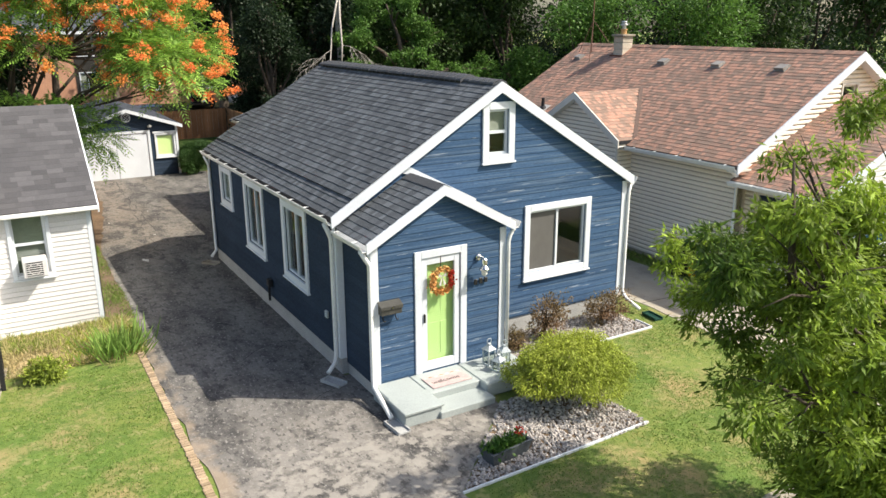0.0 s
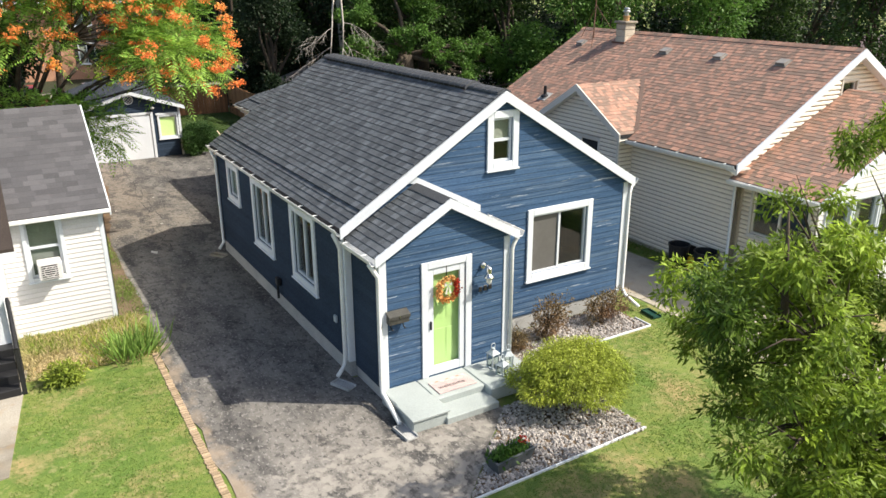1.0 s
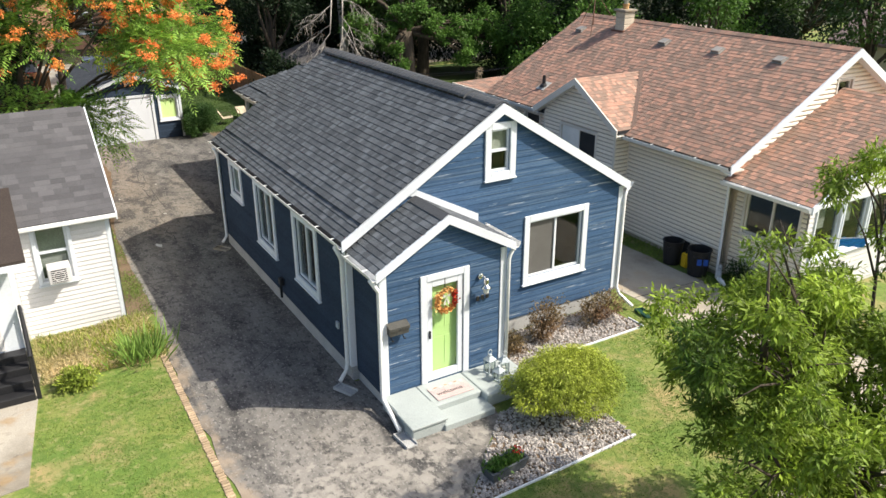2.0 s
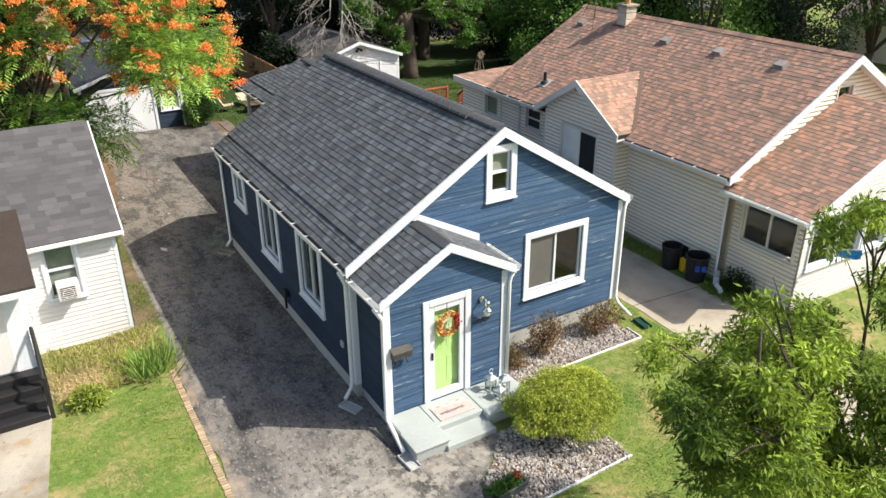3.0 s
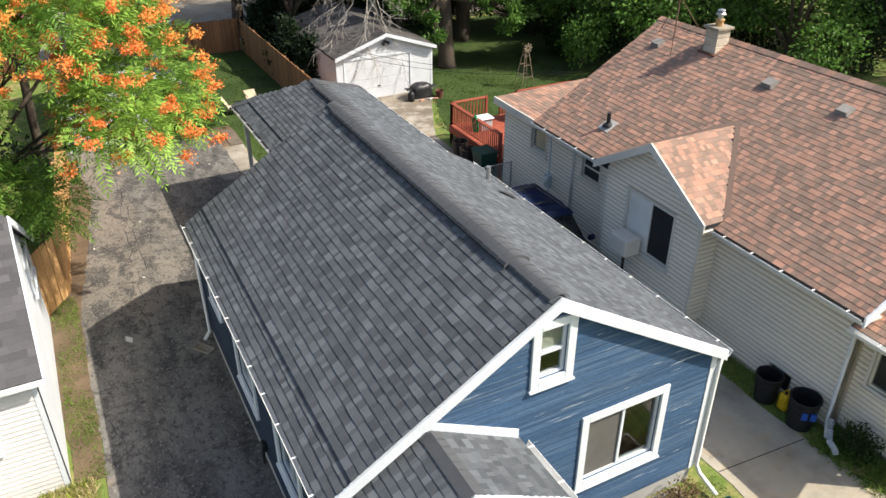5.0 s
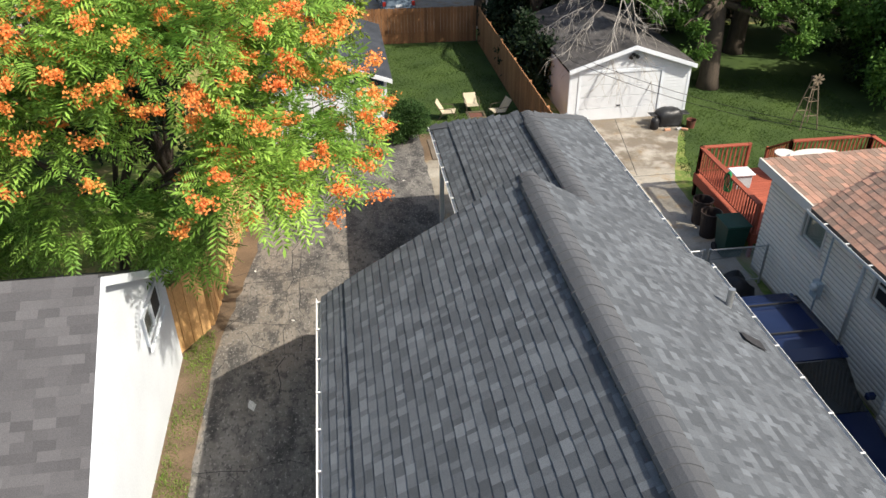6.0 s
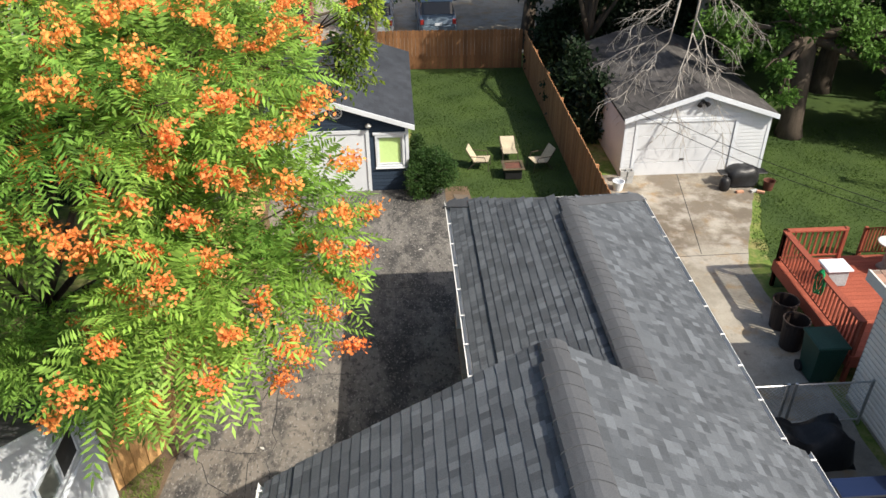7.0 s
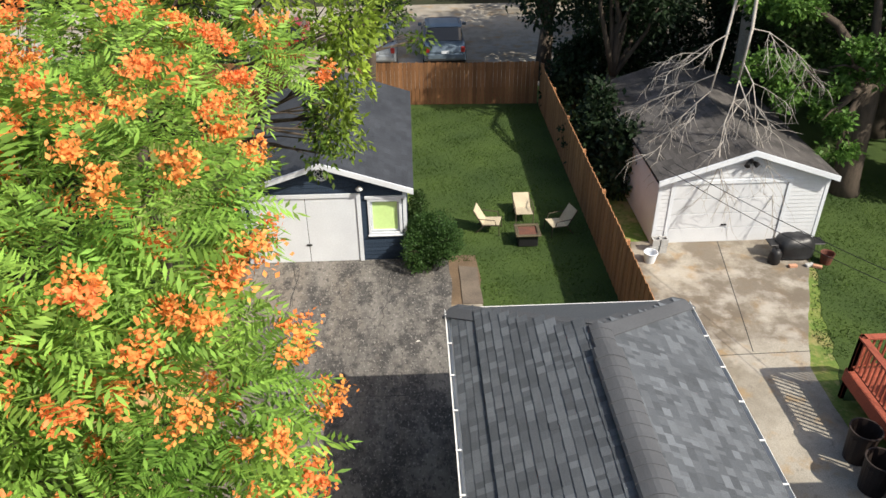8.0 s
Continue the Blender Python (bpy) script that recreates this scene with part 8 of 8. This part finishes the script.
part("tarpaulin", Geo().add([p for row in rows for p in row], [(j * n + i, j * n + i + 1, (j + 1) * n + i + 1, (j + 1) * n + i) for j in range(6) for i in range(n - 1)]), mat("black_tarpaulin", (0.016, 0.016, 0.018), (0.010, 0.010, 0.011), 0.45, 4, 25, 0.4), heap, smooth=True)

tan_house.location, tan_house.rotation_euler = (18.06, 17, 0), (0, 0, -0.017)      # it stands a degree askew

# windmill, grill, blocks
WEATHERED = mat("weathered_wood", (0.22, 0.17, 0.12), (0.14, 0.11, 0.08), 0.9, 4, 40, 0.4)
wm = thing("garden_windmill", (21.2, 32.9, 0), "weathered wooden garden windmill on the lawn", "ornament")
for sx in (-1, 1):
    for sy in (-1, 1):
        part("leg", Geo().tube([(21.2 + sx * 0.32, 32.9 + sy * 0.32, 0), (21.2 + sx * 0.07, 32.9 + sy * 0.07, 1.7)], 0.022, 6), WEATHERED, wm)
for z in (0.5, 1.0, 1.4):
    k = 0.32 - 0.147 * z
    part("brace", Geo().tube([(21.2 - k, 32.9 - k, z), (21.2 + k, 32.9 - k, z), (21.2 + k, 32.9 + k, z), (21.2 - k, 32.9 + k, z), (21.2 - k, 32.9 - k, z)], 0.014, 5), WEATHERED, wm)
part("head", Geo().box((21.12, 32.78, 1.68), (21.28, 33.05, 1.80), None, 0.01), BARK, wm)
for i in range(8):
    part("vane", Geo().box((0.04, -0.01, -0.035), (0.21, 0.0, 0.035), Matrix.Translation((21.2, 32.75, 1.76)) @ Matrix.Rotation(i * math.pi / 4, 4, "Y")), WEATHERED, wm)
gr = thing("barbecue_grill", (16.55, 33.8, 0), "gas barbecue under a crumpled black cover beside clutter", "grill")
pr = random.Random(77)
rings = []
for z, hw, hd in ((0.06, 0.50, 0.30), (0.20, 0.46, 0.28), (0.36, 0.50, 0.31), (0.48, 0.46, 0.29), (0.58, 0.34, 0.22), (0.63, 0.18, 0.12)):
    ring = []
    for i in range(20):
        a = i * math.pi / 10
        sq = 1 / max(abs(math.cos(a)), abs(math.sin(a))) ** 0.6
        fold = 1 + pr.uniform(-0.05, 0.05) + 0.03 * math.sin(7 * a)
        ring.append((16.55 + hw * sq * fold * math.cos(a), 33.82 + hd * sq * fold * math.sin(a), z + pr.uniform(-0.025, 0.025)))
    rings.append(ring)
g = Geo()
g.add([p for ring in rings for p in ring], [(k * 20 + i, k * 20 + (i + 1) % 20, k * 20 + 20 + (i + 1) % 20, k * 20 + 20 + i) for k in range(5) for i in range(20)] + [tuple(range(100, 120))])
TARP = mat("black_vinyl_cover", (0.028, 0.029, 0.031), (0.018, 0.018, 0.02), 0.38, 4, 30, 0.5)
part("cover", g, TARP, gr, smooth=True)
for x in (16.24, 16.86):
    for y in (33.66, 33.98):
        part("leg", Geo().tube([(x, y, 0.30), (x, y, 0.0)], 0.018, 6), BLACK, gr)
part("side_shelf", Geo().box((16.98, 33.66, 0.40), (17.28, 34.0, 0.43), None, 0.01), BLACK, gr)
part("side_shelf", Geo().box((15.86, 33.66, 0.40), (16.12, 34.0, 0.43), None, 0.01), BLACK, gr)
RUSTY = mat("rust_brown_metal", (0.16, 0.055, 0.035), (0.09, 0.04, 0.03), 0.7, 5, 50, 0.4)
pan = thing("fire_bucket", (17.25, 33.42, 0), "rusty brown metal bucket beside the covered grill", "bucket")
part("body", Geo().lathe([(0.13, 0), (0.17, 0.30), (0.18, 0.30), (0.155, 0.28), (0.12, 0.04)], 16, Matrix.Translation((17.25, 33.42, 0.012))), RUSTY, pan)
for x, y, t, mt in ((16.78, 33.30, 0.3, FOUNDATION), (16.95, 33.22, -0.5, BRICK), (16.35, 33.28, 0.1, BRICK)):
    solid("loose_brick", Geo().box((-0.11, -0.05, 0), (0.11, 0.05, 0.07), Matrix.Translation((x, y, 0.013)) @ Matrix.Rotation(t, 4, "Z"), 0.008), mt, "loose worn brick lying on the stained slab", "brick", "loose bricks by the grill")
gbz = thing("gas_bottle", (15.95, 33.5, 0), "black gas bottle beside the covered grill", "gas bottle")
part("body", Geo().lathe([(0.12, 0), (0.15, 0.05), (0.15, 0.32), (0.10, 0.40), (0.04, 0.42)], 16, Matrix.Translation((15.95, 33.5, 0.0))), BLACK, gbz, smooth=True)
part("valve", Geo().lathe([(0.02, 0.42), (0.035, 0.45), (0.035, 0.49)], 8, Matrix.Translation((15.95, 33.5, 0.0))), BLACK, gbz)
for x, y, z, w in ((12.98, 34.1, 0.01, 0.4), (13.0, 34.12, 0.21, 0.4)):
    g = Geo()
    for q in ((0, 0, 0.03, 0.2), (w - 0.03, 0, w, 0.2), (w / 2 - 0.015, 0, w / 2 + 0.015, 0.2), (0.03, 0, w - 0.03, 0.03), (0.03, 0.17, w - 0.03, 0.2)):
        g.box((x + q[0], y + q[1], z), (x + q[2], y + q[3], z + 0.19))
    solid("concrete_block", g, FOUNDATION, "hollow grey concrete block on the slab", "block", "loose concrete blocks")
bk = thing("bucket", (12.85, 33.75, 0), "white plastic tub beside concrete blocks", "bucket")
part("body", Geo().lathe([(0.13, 0), (0.17, 0.26), (0.185, 0.26), (0.185, 0.28), (0.16, 0.28), (0.12, 0.03)], 16, Matrix.Translation((12.85, 33.75, 0.012))), WHITE, bk)
part("handle", Geo().tube([(12.85 + 0.18 * math.cos(t), 33.75 + 0.06, 0.28 + 0.12 * math.sin(t)) for t in np.linspace(0, math.pi, 9)], 0.006, 5), STEEL, bk)

# fire pit and garden chairs on the back lawn
fp = thing("fire_pit", (9.86, 34.85, 0), "square dark fire pit table on the lawn", "fire pit")
part("body", Geo().box((9.60, 34.60, 0.02), (10.12, 35.10, 0.36), None, 0.02), BLACK, fp)
for q in ((9.53, 34.53, 10.19, 34.62), (9.53, 35.08, 10.19, 35.17), (9.53, 34.62, 9.62, 35.08), (10.10, 34.62, 10.19, 35.08)):
    part("rim", Geo().box((q[0], q[1], 0.36), (q[2], q[3], 0.40), None, 0.008), BRASS, fp)
part("fire_bowl", Geo().box((9.63, 34.63, 0.34), (10.09, 35.07, 0.365)), mat("rusty_bowl", (0.15, 0.06, 0.04), (0.09, 0.045, 0.035), 0.9, 6, 60, 0.5), fp)


def sling(at, turn, long, label, name, back=0.85):
    e = thing(name, (*at, 0), label, "chair", "chairs round the fire pit")
    m = Matrix.Translation((*at, 0)) @ Matrix.Rotation(turn, 4, "Z") @ Matrix.Scale(0.82, 4)
    sb, bt = (0.0, 0.33), (-0.32 if long < 1 else -0.55, back)
    part("seat", Geo().prism([(-0.27, sb[0], sb[1]), (0.27, sb[0], sb[1]), (0.27, long * 0.6, 0.40), (-0.27, long * 0.6, 0.40)], (0, 0, 0.02), m), CANVAS, e)
    part("backrest", Geo().prism([(-0.27, 0.0, 0.33), (0.27, 0.0, 0.33), (0.27, bt[0], bt[1]), (-0.27, bt[0], bt[1])], (0, 0.02, 0.01), m), CANVAS, e)
    for sx in (-1, 1):
        part("side_frame", Geo().tube([(sx * 0.29, long * 0.62, 0.0), (sx * 0.29, long * 0.6, 0.40), (sx * 0.29, 0.0, 0.34), (sx * 0.29, bt[0], bt[1])], 0.016, 6, m), BARK, e)
        part("armrest", Geo().tube([(sx * 0.30, long * 0.5, 0.40), (sx * 0.31, long * 0.45, 0.58), (sx * 0.31, -0.10, 0.58), (sx * 0.30, -0.16, 0.55)], 0.016, 6, m), BARK, e)
        part("leg", Geo().tube([(sx * 0.29, 0.05, 0.34), (sx * 0.29, -0.25, 0.0)], 0.016, 6, m), BARK, e)


sling((9.92, 36.25), math.pi, 1.0, "reclined beige sling lounger on the lawn", "lounger", 0.62)
sling((8.78, 35.55), -math.pi / 2 - 0.25, 0.9, "beige sling garden chair beside the fire pit", "garden_chair")
sling((10.92, 35.38), math.pi / 2 + 0.30, 0.9, "beige sling garden chair beside the fire pit", "garden_chair")


# ---- beyond the fences ----
def block(x0, x1, y, depth, eave, label, bays):
    e = thing("apartment_building", (x0, y, 0), label, "building")
    f = side((0, y, 0), (1, 0, 0), (0, -1, 0))
    holes = []
    for bx in bays:
        for z in (1.1, 3.9):
            holes.append((bx, bx + 1.25, z, z + 1.6))
    part("wall", wall_geo(f, x0, x1, 0.0, lambda u: eave, 0.3, [hole(*h, 0.06) for h in holes]), BRICK, e)
    part("wall", Geo().box((x0, y + 0.3, 0), (x0 + 0.3, y + depth, eave)), BRICK, e)
    part("wall", Geo().box((x1 - 0.3, y + 0.3, 0), (x1, y + depth, eave)), BRICK, e)
    part("back_room", Geo().box((x0 + 0.3, y + 2.5, 0), (x1 - 0.3, y + 2.6, eave)), DARK, e)
    for bx in bays:
        part("dark_panel", Geo().box((bx - 0.25, 0.0, 2.72), (bx + 1.5, 0.04, 3.88), f), DARK, e)
        part("dark_panel", Geo().box((bx - 0.25, 0.0, 1.0), (bx - 0.02, 0.04, 2.72), f), DARK, e)
    for h in holes:
        window(e, f, *h, 0.06, 2, "v", fill=(BLIND, None))
    part("roof", Geo().prism([(x0 - 0.7, y - 0.8, eave), (x0 - 0.7, y + depth / 2, eave + 1.9), (x0 - 0.7, y + depth + 0.8, eave)], (x1 - x0 + 1.4, 0, 0)), SHINGLE, e)
    part("fascia", Geo().box((x0 - 0.7, y - 0.86, eave - 0.18), (x1 + 0.7, y - 0.80, eave + 0.02)), WHITE, e)
    return e


block(2.5, 19.5, 66.0, 10, 5.7, "two-storey orange brick apartment building with white windows", (6.4, 11.0, 15.6))
block(21.0, 42.0, 63.5, 10, 6.2, "two-storey orange brick apartment building among trees", (22.5, 26.5, 31.0, 36.0))
nb = thing("house", (47.5, 25, 0), "distant neighbouring house with a mauve-grey roof", "house")
part("wall", Geo().box((44.1, 21.5, 0), (51.0, 28.5, 2.3)), TAN, nb)
MAUVE = mat("mauve_shingle", (0.20, 0.15, 0.15), (0.15, 0.12, 0.125), 0.9, 2, 50, 0.4)
for x0, x1 in ((43.7, 47.5), (51.4, 47.5)):
    part("roof", slab((x0, 21.1, 2.25), (x1, 21.1, 3.9), (x1, 28.9, 3.9), (x0, 28.9, 2.25), 0.12), MAUVE, nb)
part("gable", Geo().prism([(44.1, 21.5, 2.3), (51.0, 21.5, 2.3), (47.5, 21.5, 3.78)], (0, 0.15, 0)), TAN, nb)
part("chimney", Geo().box((45.9, 23.6, 2.9), (46.4, 24.1, 4.5), None, 0.02), CONCRETE, nb)
for i, (a, b, sag) in enumerate((((13.1, 34.6, 2.25), (17.5, 24.9, 3.35), 0.35), ((13.4, 34.55, 2.35), (17.9, 24.9, 3.35), 0.30))):
    a, b = Vector(a), Vector(b)
    solid("cable", Geo().tube([a.lerp(b, t) - Vector((0, 0, sag * 4 * t * (1 - t))) for t in np.linspace(0, 1, 15)], 0.008, 5), BLACK, "thin black overhead cable to the white garage", "cable")
